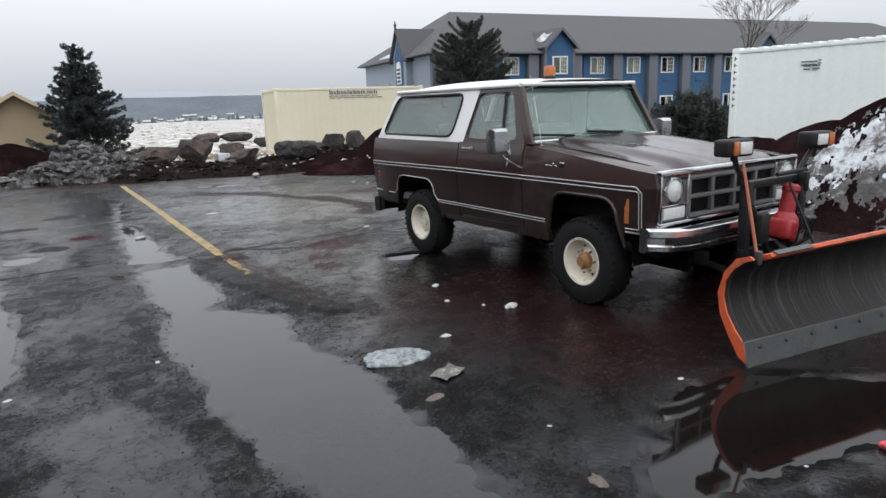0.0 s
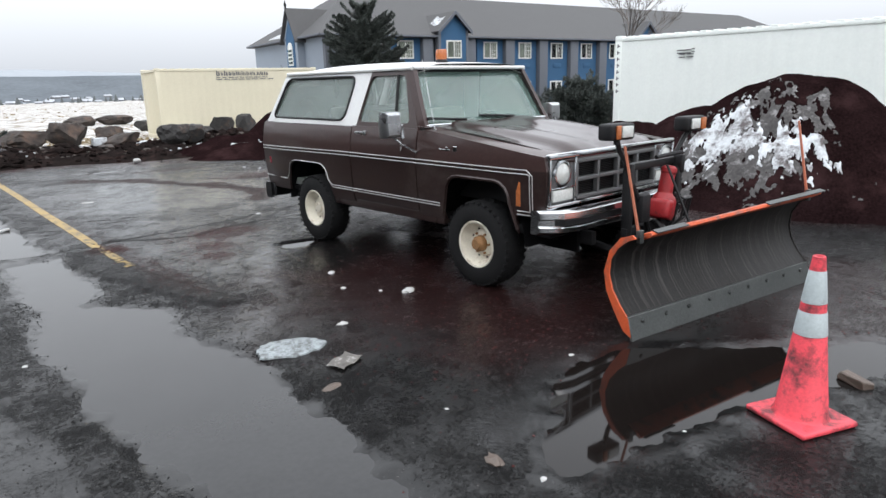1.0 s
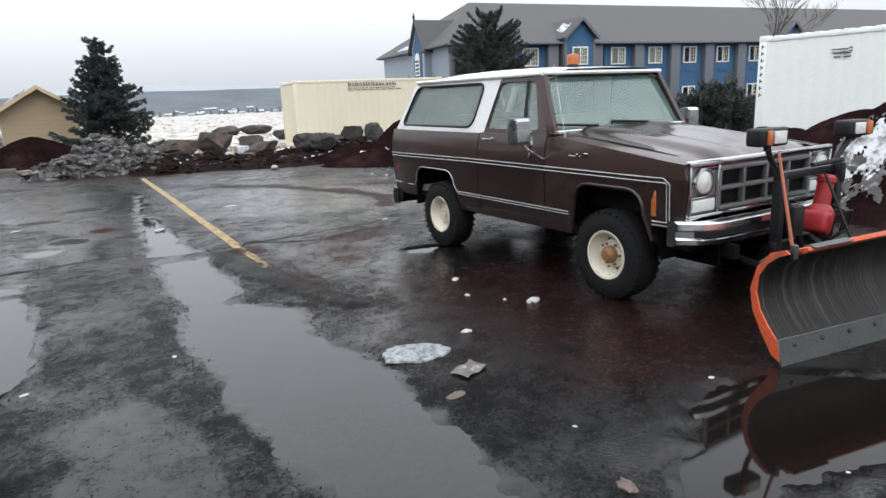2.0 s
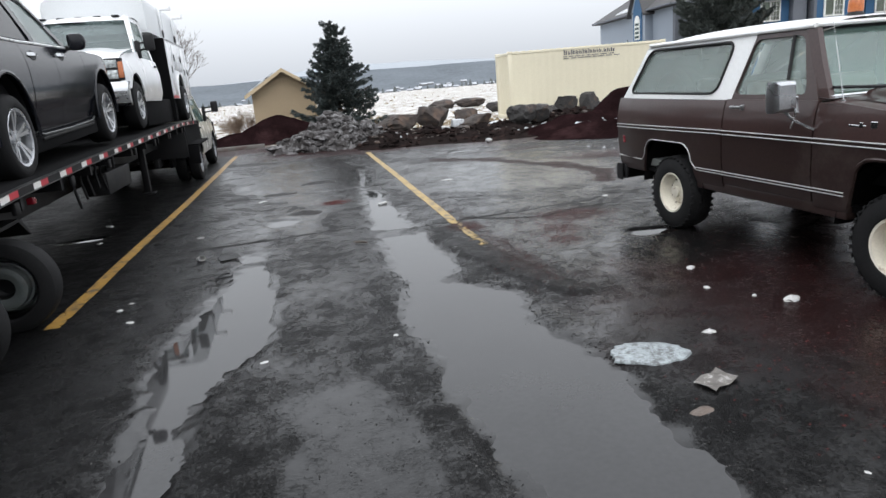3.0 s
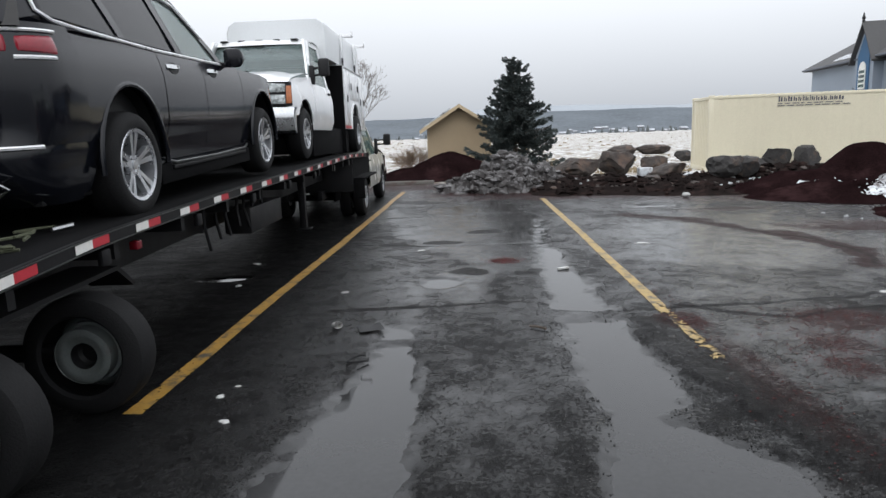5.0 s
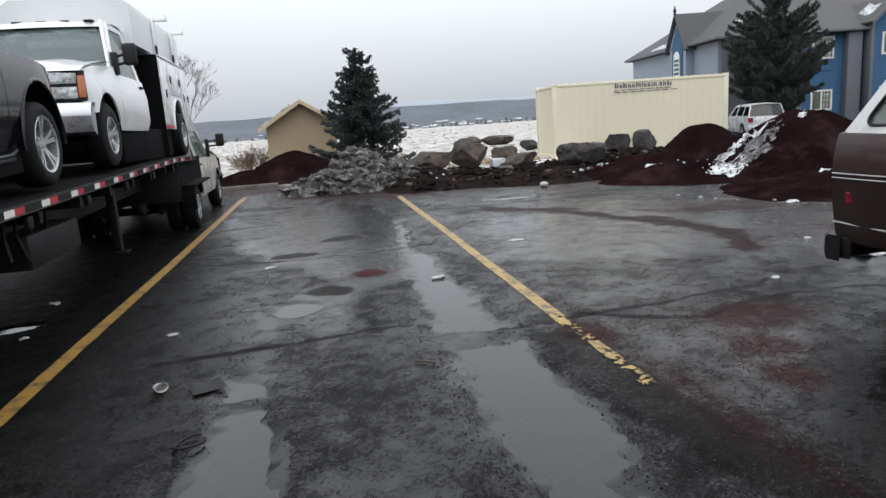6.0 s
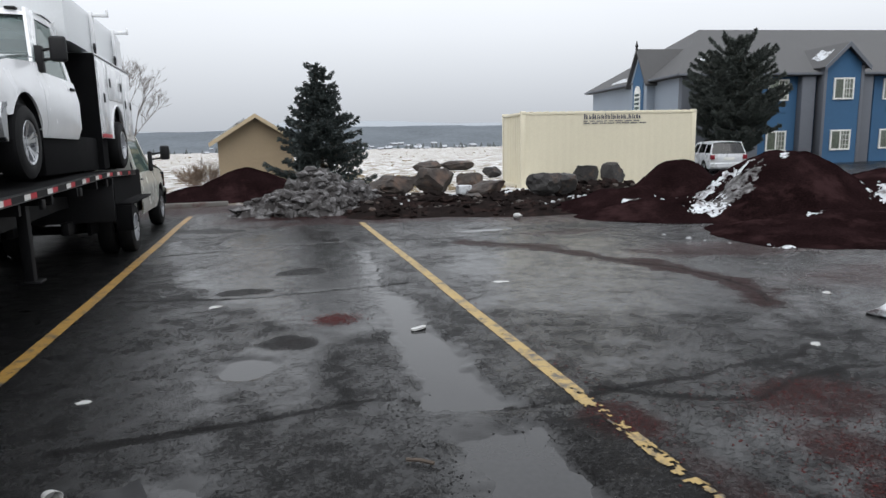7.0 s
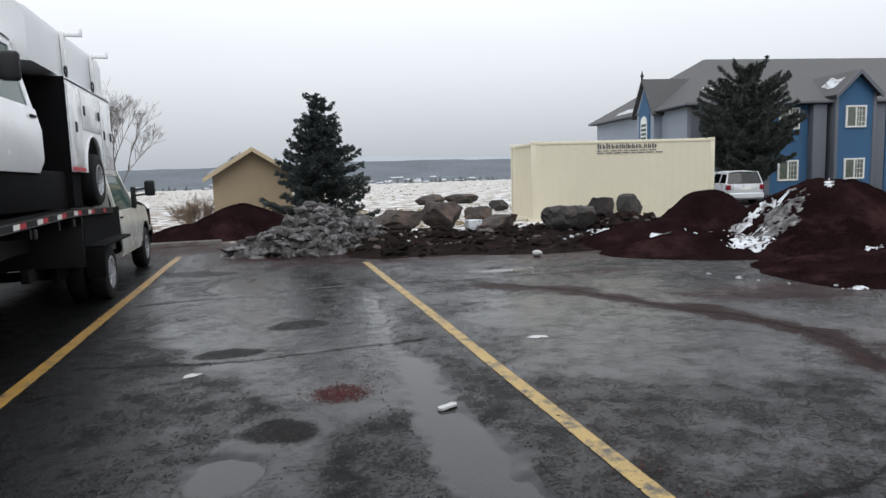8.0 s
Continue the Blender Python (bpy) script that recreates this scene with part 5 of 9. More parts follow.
def arch_pts(cx, half, z0, top, n_=4):
    """A squarish wheel arch from front to rear, as points."""
    r = 0.17
    pts = [(cx - half, z0)]
    pts += [(cx - half + 0.07 + r - r * math.cos(radians(90 * i / n_)), top - r + r * math.sin(radians(90 * i / n_))) for i in range(n_ + 1)]
    pts += [(cx + half - 0.07 - r + r * math.sin(radians(90 * i / n_)), top - r + r * math.cos(radians(90 * i / n_))) for i in range(n_ + 1)]
    pts += [(cx + half, z0)]
    return pts


BELT = 1.10
QUARTER = rounded([(2.05, 1.435), (3.68, 1.435), (3.35, 1.89), (1.925, 1.89)], 0.11, 5)
ARCH_F = arch_pts(-0.02, 0.46, 0.56, 0.985)
ARCH_R = arch_pts(2.78, 0.50, 0.56, 0.935)
ZS, XS_F, XS_R = (0.62, 0.72, 0.82, 0.95, 1.02, 1.2, 1.28, 1.34), (-0.7, -0.6, -0.5), (3.5, 3.65, 3.78)
for s in (1, -1):
    fy = lambda x, z, s=s: s * jy(x, z)
    gyf = lambda x, z, s=s: s * gy(x, z)
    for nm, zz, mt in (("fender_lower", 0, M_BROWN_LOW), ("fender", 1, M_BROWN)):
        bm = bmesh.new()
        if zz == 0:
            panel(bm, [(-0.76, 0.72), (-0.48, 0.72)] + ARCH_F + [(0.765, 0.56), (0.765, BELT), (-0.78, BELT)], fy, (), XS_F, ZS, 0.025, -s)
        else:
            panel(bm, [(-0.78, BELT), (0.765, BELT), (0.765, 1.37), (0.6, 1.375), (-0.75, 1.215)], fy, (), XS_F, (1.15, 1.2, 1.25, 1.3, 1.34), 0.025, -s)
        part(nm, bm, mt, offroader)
    # fender top turns in to the hood
    bm = bmesh.new()
    bent(bm, 10, 4, lambda u, v, s=s: (-0.76 + 1.46 * u, s * (jy(-0.7 + 1.4 * u, 1.3) - 0.012 - 0.20 * v), 1.205 + 0.16 * u + 0.028 * math.sin(v * 1.5)))
    part("fender_top", bm, M_BROWN, offroader)
    door = finish(bmesh.new(), "door", M_BROWN, offroader)
    bm = bmesh.new()
    panel(bm, [(0.78, BELT), (1.855, BELT), (1.855, 1.385), (0.78, 1.385)], fy, (), (), (1.15, 1.2, 1.25, 1.3, 1.34), 0.03, -s)
    panel(bm, [(0.80, 1.385), (1.855, 1.385), (1.70, 1.925), (1.05, 1.925)], gyf, (rounded([(0.93, 1.425), (1.79, 1.425), (1.655, 1.885), (1.10, 1.885)], 0.07),), (), (1.45,), 0.035, -s)
    bmesh.ops.recalc_face_normals(bm, faces=bm.faces)
    bm.to_mesh(door.data)
    bm.free()
    door.data.shade_smooth()
    door.data.set_sharp_from_angle(angle=radians(35))
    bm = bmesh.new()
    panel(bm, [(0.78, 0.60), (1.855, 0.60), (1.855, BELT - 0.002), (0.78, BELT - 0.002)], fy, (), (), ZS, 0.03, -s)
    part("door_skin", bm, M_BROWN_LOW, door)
    bm = bmesh.new()
    pane(bm, [(0.92, s * (gy(0.9, 1.42) - 0.022), 1.42), (1.80, s * (gy(1.8, 1.42) - 0.022), 1.42), (1.66, s * (gy(1.6, 1.89) - 0.022), 1.89), (1.09, s * (gy(1.1, 1.89) - 0.022), 1.89)])
    part("window", bm, M_GLASS, door)
    bm = bmesh.new()
    box(bm, 1.60, 1.79, s * 0.965 - 0.012, s * 0.965 + 0.02, 1.305, 1.33, 0.008)
    box(bm, 1.595, 1.635, s * 0.965 - 0.015, s * 0.965 + 0.028, 1.295, 1.34, 0.006)
    part("door_handle", bm, M_DULLCHROME, door)
    bm = bmesh.new()
    cyl(bm, (1.155, s * (gy(1, 1.425) - 0.005), 1.42), (1.22, s * (gy(1, 1.89) - 0.005), 1.89), 0.014, segs=6)
    part("vent_window_post", bm, M_BLACK, door)
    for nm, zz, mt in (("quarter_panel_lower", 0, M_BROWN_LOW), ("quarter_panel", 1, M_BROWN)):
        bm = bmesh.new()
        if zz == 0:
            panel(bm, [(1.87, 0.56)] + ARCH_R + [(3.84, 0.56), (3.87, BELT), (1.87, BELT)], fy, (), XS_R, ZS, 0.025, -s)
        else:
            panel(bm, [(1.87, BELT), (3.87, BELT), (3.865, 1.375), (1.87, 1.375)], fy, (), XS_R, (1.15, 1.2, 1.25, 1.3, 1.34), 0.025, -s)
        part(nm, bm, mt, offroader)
    bm = bmesh.new()
    panel(bm, [(1.868, 1.378), (3.86, 1.378), (3.80, 1.46), (3.47, 1.90), (3.40, 1.945), (1.712, 1.945)], gyf,
          (QUARTER,), (3.5, 3.65, 3.78), (1.45,), 0.035, -s)
    part("hardtop_side", bm, M_WHITE, offroader)
    bm = bmesh.new()
    pane(bm, [(2.02, s * (gy(2, 1.42) - 0.02), 1.42), (3.70, s * (gy(3.6, 1.42) - 0.02), 1.42), (3.36, s * (gy(3.3, 1.9) - 0.02), 1.90), (1.90, s * (gy(2, 1.9) - 0.02), 1.90)])
    part("quarter_window", bm, M_GLASS, offroader)
    bm = bmesh.new()
    tube(bm, [(x, s * (gy(x, z) + 0.004), z) for x, z in QUARTER + QUARTER[:1]], 0.013, 6)
    part("window_seal", bm, M_BLACK, offroader)
    # bright trim: belt line, sill line, arch lip
    bm = bmesh.new()
    for z in (BELT + 0.004, BELT - 0.030):
        tube(bm, [(x, s * (jy(x, z) + 0.004), z - 0.012 * (x > 2) * (x - 2)) for x in np.linspace(-0.60, 3.86, 20)], 0.0055, 6)
    for off in (0.0, 0.028):
        tube(bm, [(-0.60 + off * 0, s * (jy(-0.6, BELT - off) + 0.004), BELT - off), (-0.655 + off, s * (jy(-0.6, 1.06) + 0.004), 1.06), (-0.655 + off, s * (jy(-0.6, 0.75) + 0.004), 0.735 + off), (-0.50, s * (jy(-0.5, 0.74) + 0.004), 0.735 + off)], 0.0055, 6)
    part("belt_trim", bm, M_BRIGHT, offroader, "bright double trim strip")
    bm = bmesh.new()
    for z in (0.715, 0.690):
        tube(bm, [(x, s * (jy(x, z) + 0.004), z) for x in np.linspace(0.46, 2.27, 8)], 0.005, 6)
    part("sill_trim", bm, M_BRIGHT, offroader, "bright lower trim strip")
    bm = bmesh.new()
    tube(bm, [(x, s * (jy(x, z) + 0.003), z) for x, z in arch_pts(2.78, 0.505, 0.70, 0.942)], 0.006, 6)
    tube(bm, [(3.30, s * 0.985, 0.70), (3.85, s * 0.955, 0.705)], 0.008, 6)
    part("arch_trim", bm, M_BRIGHT, offroader, "bright wheel arch trim")
    bm = bmesh.new()
    tube(bm, [(x, s * (jy(x, z) + 0.001), z) for x, z in arch_pts(-0.02, 0.465, 0.60, 0.99)], 0.016, 6)
    part("arch_lip", bm, M_BROWN_LOW, offroader)
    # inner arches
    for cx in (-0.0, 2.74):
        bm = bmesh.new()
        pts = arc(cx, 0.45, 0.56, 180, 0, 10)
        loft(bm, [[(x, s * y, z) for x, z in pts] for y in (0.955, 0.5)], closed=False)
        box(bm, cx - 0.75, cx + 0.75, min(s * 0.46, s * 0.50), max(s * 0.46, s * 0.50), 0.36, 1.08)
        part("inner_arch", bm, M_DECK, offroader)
    bm = bmesh.new()
    vs = box(bm, -0.535, -0.485, s * 0.985 - 0.012, s * 0.985 + 0.012, 0.80, 1.01, 0.008)
    part("side_marker", bm, M_AMBER, offroader, "amber side marker lamp")
    bm = bmesh.new()
    box(bm, 3.60, 3.72, s * 0.975 - 0.01, s * 0.975 + 0.012, 0.86, 0.95, 0.008)
    part("rear_marker", bm, M_REDLENS, offroader)
    bm = bmesh.new()
    box(bm, 0.45, 2.30, s * 0.90 - 0.05, s * 0.90 + 0.05, 0.50, 0.60, 0.02)
    part("rocker", bm, M_BROWN_LOW, offroader)
    # A pillar
    bm = bmesh.new()
    loft(bm, [[(x + dx, s * (y + dy), z) for dx, dy in ((-0.03, 0.0), (0.06, 0.012), (0.06, -0.03), (-0.03, -0.05))] for x, y, z in ((0.74, 0.915, 1.385), (0.88, 0.87, 1.65), (1.02, 0.812, 1.93))])
    part("pillar", bm, M_BROWN, offroader)
    bm = bmesh.new()
    loft(bm, [[(x + dx, s * (gy(x, z) + dy), z) for dx, dy in ((-0.055, 0.003), (0.05, 0.004), (0.05, -0.04), (-0.055, -0.04))] for x, z in ((1.87, 1.38), (1.71, 1.93))])
    part("door_pillar", bm, M_WHITE, offroader)
    # badge drawn as plain shapes
    bm = bmesh.new()
    box(bm, 0.30, 0.45, s * 0.988 - 0.004, s * 0.988 + 0.006, 1.205, 1.222, 0.003, 1)
    box(bm, 0.33, 0.36, s * 0.988 - 0.004, s * 0.988 + 0.006, 1.20, 1.24, 0.003, 1)
    box(bm, 0.21, 0.265, s * 0.988 - 0.004, s * 0.988 + 0.007, 1.20, 1.25, 0.004, 1)
    part("badge", bm, M_CHROME, offroader, "small bright badge shapes")

# hood with raised centre and side creases
bm = bmesh.new()


def hood_fn(u, v):
    x, y = -0.775 + 1.49 * u, (v * 2 - 1) * 0.79
    z = 1.228 + 0.165 * u + 0.040 * smooth01(0.66, 0.50, abs(y)) - 0.045 * (1 - min(1, u / 0.16)) ** 2 + 0.014 * math.cos(y * 2) + 0.012 * math.sin(math.pi * u) - 0.016 * smooth01(0.34, 0.16, abs(y))
    return (x, y, z)


bent(bm, 20, 40, hood_fn)
part("hood", bm, M_HOOD, offroader, "wet glossy brown hood")
bm = bmesh.new()
loft(bm, [[(x, y, z) for y in np.linspace(-0.79, 0.79, 9)] for x, z in ((-0.772, 1.215), (-0.79, 1.17), (-0.785, 1.15))], closed=False)
part("hood_lip", bm, M_BROWN, offroader)
bm = bmesh.new()
bent(bm, 2, 12, lambda u, v: (0.70 + 0.12 * u, (v * 2 - 1) * 0.93, 1.395 + 0.012 * u))
part("cowl", bm, M_DULLCHROME, offroader, "pale windshield cowl strip")
# windshield
bm = bmesh.new()
bent(bm, 8, 16, lambda u, v: (0.76 + 0.29 * u - 0.05 * math.cos((v * 2 - 1) * 1.3) + 0.02, (v * 2 - 1) * (0.875 - 0.105 * u), 1.40 + 0.525 * u))
part("windshield", bm, M_JSCREEN, offroader)
bm = bmesh.new()
rim = [(0.74 - 0.05 * math.cos((v * 2 - 1) * 1.3) + 0.03, (v * 2 - 1) * 0.885, 1.402) for v in np.linspace(0, 1, 12)] + [(1.045 - 0.05 * math.cos((v * 2 - 1) * 1.3) + 0.02, (v * 2 - 1) * 0.775, 1.925) for v in np.linspace(1, 0, 12)]
tube(bm, rim + [rim[0]], 0.016, 6)
part("windshield_seal", bm, M_BLACK, offroader)
bm = bmesh.new()
tube(bm, [(0.72 - 0.05 * math.cos((v * 2 - 1) * 1.3) + 0.03, (v * 2 - 1) * 0.89, 1.408) for v in np.linspace(0, 1, 12)], 0.014, 6)
part("windshield_trim", bm, M_CHROME, offroader, "bright lower windshield trim")
bm = bmesh.new()
box(bm, 0.42, 3.80, -0.90, 0.90, 0.56, 0.60)
box(bm, 3.30, 3.80, -0.90, 0.90, 0.60, 1.0)
part("floor_pan", bm, M_DECK, offroader)
# roof
bm = bmesh.new()


def roof_fn(u, v):
    x, y = 1.0 + 2.43 * u, (v * 2 - 1)
    e_ = abs(y) ** 6
    return (x - 0.06 * (1 - y * y) * (1 - u), y * (0.81 - 0.03 * u), 2.035 - 0.06 * e_ - 0.045 * (1 - u) ** 6 - 0.07 * u ** 6 - 0.012 * y * y)


bent(bm, 16, 24, roof_fn)
bent(bm, 16, 24, lambda u, v: tuple(np.array(roof_fn(u, v)) - (0, 0, 0.045)))
part("roof", bm, M_WHITE, offroader, "white roof")
for s in (1, -1):
    bm = bmesh.new()
    tube(bm, [(x, s * 0.815, 1.945) for x in (1.0, 3.38)], 0.02, 8)
    part("drip_rail", bm, M_WHITE, offroader)
bm = bmesh.new()
tube(bm, [(1.0 - 0.05 * (1 - y * y), y * 0.81, 1.95) for y in np.linspace(-1, 1, 12)], 0.019, 8)
part("drip_rail", bm, M_WHITE, offroader)
# rear: tailgate, glass, bumper
bm = bmesh.new()
box(bm, 3.82, 3.87, -0.93, 0.93, 0.62, 1.385, 0.02)
part("tailgate", bm, M_BROWN, offroader)
bm = bmesh.new()
pane(bm, [(3.83, -0.80, 1.40), (3.83, 0.80, 1.40), (3.44, 0.72, 1.91), (3.44, -0.72, 1.91)])
part("rear_window", bm, M_GLASS, offroader)
bm = bmesh.new()
pts = [(3.86, 0.40), (3.99, 0.40), (4.01, 0.45), (4.01, 0.56), (3.98, 0.60), (3.86, 0.60)]
loft(bm, [[(x - (0.10 if abs(y) > 0.9 else 0), y, z) for x, z in pts] for y in (-0.97, -0.88, 0.88, 0.97)])
part("rear_bumper", bm, M_BLACKSTEEL, offroader, "dark dented rear bumper")
for s in (1, -1):
    bm = bmesh.new()
    box(bm, 3.70, 3.87, s * 0.93 - 0.02, s * 0.93 + 0.02, 0.42, 0.60, 0.02)
    part("bumper_end", bm, M_BLACKSTEEL, offroader)
    bm = bmesh.new()
    box(bm, 3.865, 3.885, s * 0.82 - 0.07, s * 0.82 + 0.07, 0.78, 1.08, 0.01)
    part("tail_lamp", bm, M_REDLENS, offroader, "red tail lamp")
# front: grille surround, openings, lamps, bumper
bm = bmesh.new()
FX = -0.80
box(bm, FX - 0.005, FX + 0.05, -0.95, 0.95, 1.185, 1.235, 0.012)
box(bm, FX - 0.005, FX + 0.04, -0.95, 0.95, 0.795, 0.83, 0.010)
for y in (-0.945, 0.925):
    box(bm, FX - 0.003, FX + 0.04, y, y + 0.022, 0.80, 1.22, 0.006)
for y in (-0.62, 0.60):
    box(bm, FX - 0.005, FX + 0.03, y, y + 0.022, 0.83, 1.19, 0.006)
part("grille_surround", bm, M_CHROME, offroader, "chrome grille surround")
bm = bmesh.new()
box(bm, FX + 0.05, FX + 0.07, -0.60, 0.60, 0.83, 1.19)
part("grille_mesh", bm, M_BLACK, offroader, "black grille backing")
for k in range(24):
    bm = bmesh.new()
    z = 0.84 + k * 0.0148
    box(bm, FX + 0.03, FX + 0.05, -0.6, 0.6, z, z + 0.005)
    part("grille_slat", bm, M_BLACKSTEEL, offroader)
bm = bmesh.new()
for z in (0.855, 1.005, 1.155):
    box(bm, FX - 0.012, FX + 0.045, -0.6, 0.6, z - 0.016, z + 0.016, 0.008)
for i in range(5):
    y = -0.6 + i * 0.3
    box(bm, FX - 0.010, FX + 0.043, y - 0.017, y + 0.017, 0.86, 1.15, 0.008)
part("grille_frame", bm, M_GREY, offroader, "grey plastic grille frame")
for s in (1, -1):
    bm = bmesh.new()
    box(bm, FX + 0.02, FX + 0.06, s * 0.775 - 0.155, s * 0.775 + 0.155, 0.83, 1.19, 0.01)
    part("lamp_panel", bm, M_GREY, offroader)
    bm = bmesh.new()
    lathe(bm, [(0.112, 0), (0.105, -0.03), (0.092, -0.032), (0.09, 0)], 24, "X", (FX + 0.02, s * 0.79, 1.075))
    part("headlight_ring", bm, M_CHROME, offroader)
    bm = bmesh.new()
    lathe(bm, [(0.092, 0.0), (0.08, -0.022), (0.045, -0.038), (0.001, -0.043)], 24, "X", (FX + 0.015, s * 0.79, 1.075))
    part("headlight", bm, M_CLEARLENS, offroader, "round clear headlight")
    bm = bmesh.new()
    box(bm, FX - 0.004, FX + 0.03, s * 0.775 - 0.13, s * 0.775 + 0.13, 0.85, 0.945, 0.012)
    part("turn_lamp", bm, M_CLEARLENS, offroader, "dull rectangular turn lamp")
    bm = bmesh.new()
    box(bm, FX - 0.008, FX + 0.02, s * 0.775 - 0.15, s * 0.775 + 0.15, 0.952, 0.965, 0.004)
    part("lamp_divider", bm, M_CHROME, offroader)
bm = bmesh.new()
prof = [(-0.905, 0.595), (-0.955, 0.62), (-0.955, 0.655), (-0.935, 0.67), (-0.935, 0.715), (-0.960, 0.73), (-0.955, 0.775), (-0.92, 0.795), (-0.86, 0.79), (-0.86, 0.60)]
secs = []
for y in np.linspace(-1.02, 1.02, 17):
    wrap = 0.17 * smooth01(0.80, 1.02, abs(y)) ** 1.5 + 0.02 * y * y
    secs.append([(x + wrap, y, z) for x, z in prof])
loft(bm, secs)
part("front_bumper", bm, M_CHROME, offroader, "chrome front bumper with a dark stripe")
bm = bmesh.new()
secs = []
for y in np.linspace(-1.0, 1.0, 17):
    wrap = 0.17 * smooth01(0.80, 1.02, abs(y)) ** 1.5 + 0.02 * y * y
    secs.append([(x + wrap, y, z) for x, z in [(-0.942, 0.672), (-0.942, 0.713), (-0.93, 0.713), (-0.93, 0.672)]])
loft(bm, secs)
part("bumper_stripe", bm, M_BLACK, offroader)
# underside
bm = bmesh.new()
box(bm, -0.7, 3.8, -0.80, 0.80, 0.52, 0.60, 0.01)
for y in (-0.42, 0.36):
    box(bm, -0.85, 3.85, y, y + 0.07, 0.42, 0.54, 0.01)
part("chassis", bm, M_BLACK, offroader)
for x in (0.0, 2.705):
    bm = bmesh.new()
    cyl(bm, (x, -0.8, 0.39), (x, 0.8, 0.39), 0.045, segs=10)
    lathe(bm, [(0.001, -0.12), (0.10, -0.06), (0.13, 0), (0.10, 0.06), (0.001, 0.12)], 12, "X", (x, 0.15, 0.39))
    part("axle", bm, M_BLACKSTEEL, offroader)
bm = bmesh.new()
tube(bm, [(1.9, -0.3, 0.42), (3.2, -0.35, 0.45), (3.9, -0.62, 0.42)], 0.03, 8)
part("exhaust", bm, M_BLACKSTEEL, offroader)
for x in (0.0, 2.705):
    for s in (1, -1):
        wheel(offroader, "wheel", (x, s * 0.855, 0.392), s, 0.392, 0.205, 0.26, "dish", M_CREAMRIM, M_RUST if x == 0 else None, 34)
# interior
bm = bmesh.new()
box(bm, 0.68, 0.95, -0.78, 0.78, 1.10, 1.41, 0.05)
part("dashboard", bm, M_INTERIOR, offroader)
bm = bmesh.new()
box(bm, -0.6, 0.70, -0.72, 0.72, 0.75, 1.15)
part("engine_block", bm, M_BLACK, offroader)
bm = bmesh.new()
box(bm, 0.7, 3.8, -0.88, 0.88, 0.62, 0.70)
for s in (1, -1):
    box(bm, 1.87, 3.8, s * 0.88 - 0.02, s * 0.88 + 0.02, 1.06, 1.37)
part("floor_pan", bm, M_INTERIOR, offroader)
for s in (1, -1):
    seat = new("front_seat")
    seat.parent = offroader
    bm = bmesh.new()
    box(bm, 1.25, 1.75, s * 0.42 - 0.27, s * 0.42 + 0.27, 0.72, 1.02, 0.07, 3)
    part("cushion", bm, M_SEAT, seat)
    bm = bmesh.new()
    vs = box(bm, 1.68, 1.86, s * 0.42 - 0.27, s * 0.42 + 0.27, 0.98, 1.52, 0.07, 3)
    for v in vs:
        v.co.x += (v.co.z - 1.0) * 0.25
    part("backrest", bm, M_SEAT, seat)
bm = bmesh.new()
box(bm, 2.35, 2.75, -0.65, 0.65, 0.75, 1.10, 0.07, 3)
vs = box(bm, 2.70, 2.86, -0.65, 0.65, 1.0, 1.55, 0.07, 3)
part("rear_bench", bm, M_INTERIOR, offroader)
bm = bmesh.new()
lathe(bm, [(0.20, -0.10), (0.34, -0.12), (0.385, -0.06), (0.385, 0.06), (0.34, 0.12), (0.20, 0.10)], 28, "Y", (3.10, 0.62, 1.30))
part("spare_tyre", bm, M_TYRE, offroader)
bm = bmesh.new()
lathe(bm, [(0.205 + 0.014 * math.cos(a), 0.014 * math.sin(a)) for a in np.linspace(0, 6.283, 9)], 24, "X", (0, 0, 0))
st = part("steering_wheel", bm, M_BLACK, offroader)
st.matrix_basis = pose(1.10, -0.42, 1.30, 0, 25, 0)
# wipers, mirrors, antenna, beacon
for y0 in (0.40, -0.30):
    bm = bmesh.new()
    tube(bm, [(0.70, y0 - 0.16, 1.415), (0.735, y0 + 0.06, 1.445), (0.745, y0 + 0.26, 1.465)], 0.010, 6)
    part("wiper_arm", bm, M_DULLCHROME, offroader)
    bm = bmesh.new()
    tube(bm, [(0.725, y0 - 0.04, 1.445), (0.745, y0 + 0.46, 1.475)], 0.013, 6)
    part("wiper_blade", bm, M_BLACK, offroader)
for s in (1, -1):
    mir = new("mirror")
    mir.parent = offroader
    mir["label"] = "square chrome door mirror on a tube bracket"
    bm = bmesh.new()
    loft(bm, [[(x, s * (1.19 + dy), 1.43 + dz) for dy, dz in ((-0.09 * k, -0.12 * k), (0.09 * k, -0.12 * k), (0.10 * k, 0), (0.09 * k, 0.12 * k), (-0.09 * k, 0.12 * k), (-0.10 * k, 0))] for x, k in ((0.83, 0.75), (0.86, 0.97), (0.93, 1.0), (0.955, 0.95))])
    part("housing", bm, M_DULLCHROME, mir)
    bm = bmesh.new()
    tube(bm, [(0.89, s * 1.18, 1.33), (0.84, s * 1.12, 1.25), (0.76, s * 1.0, 1.17)], 0.011, 6)
    tube(bm, [(0.90, s * 1.10, 1.40), (0.88, s * 1.07, 1.30), (1.00, s * 1.0, 1.17)], 0.011, 6)
    tube(bm, [(0.90, s * 1.15, 1.40), (0.88, s * 1.06, 1.42), (0.87, s * 1.06, 1.30)], 0.011, 6)
    part("bracket", bm, M_CHROME, mir)
bm = bmesh.new()
cyl(bm, (0.64, 0.86, 1.37), (0.80, 0.86, 2.02), 0.004, 0.002, 6)
cyl(bm, (0.64, 0.86, 1.355), (0.64, 0.86, 1.385), 0.016, segs=8)
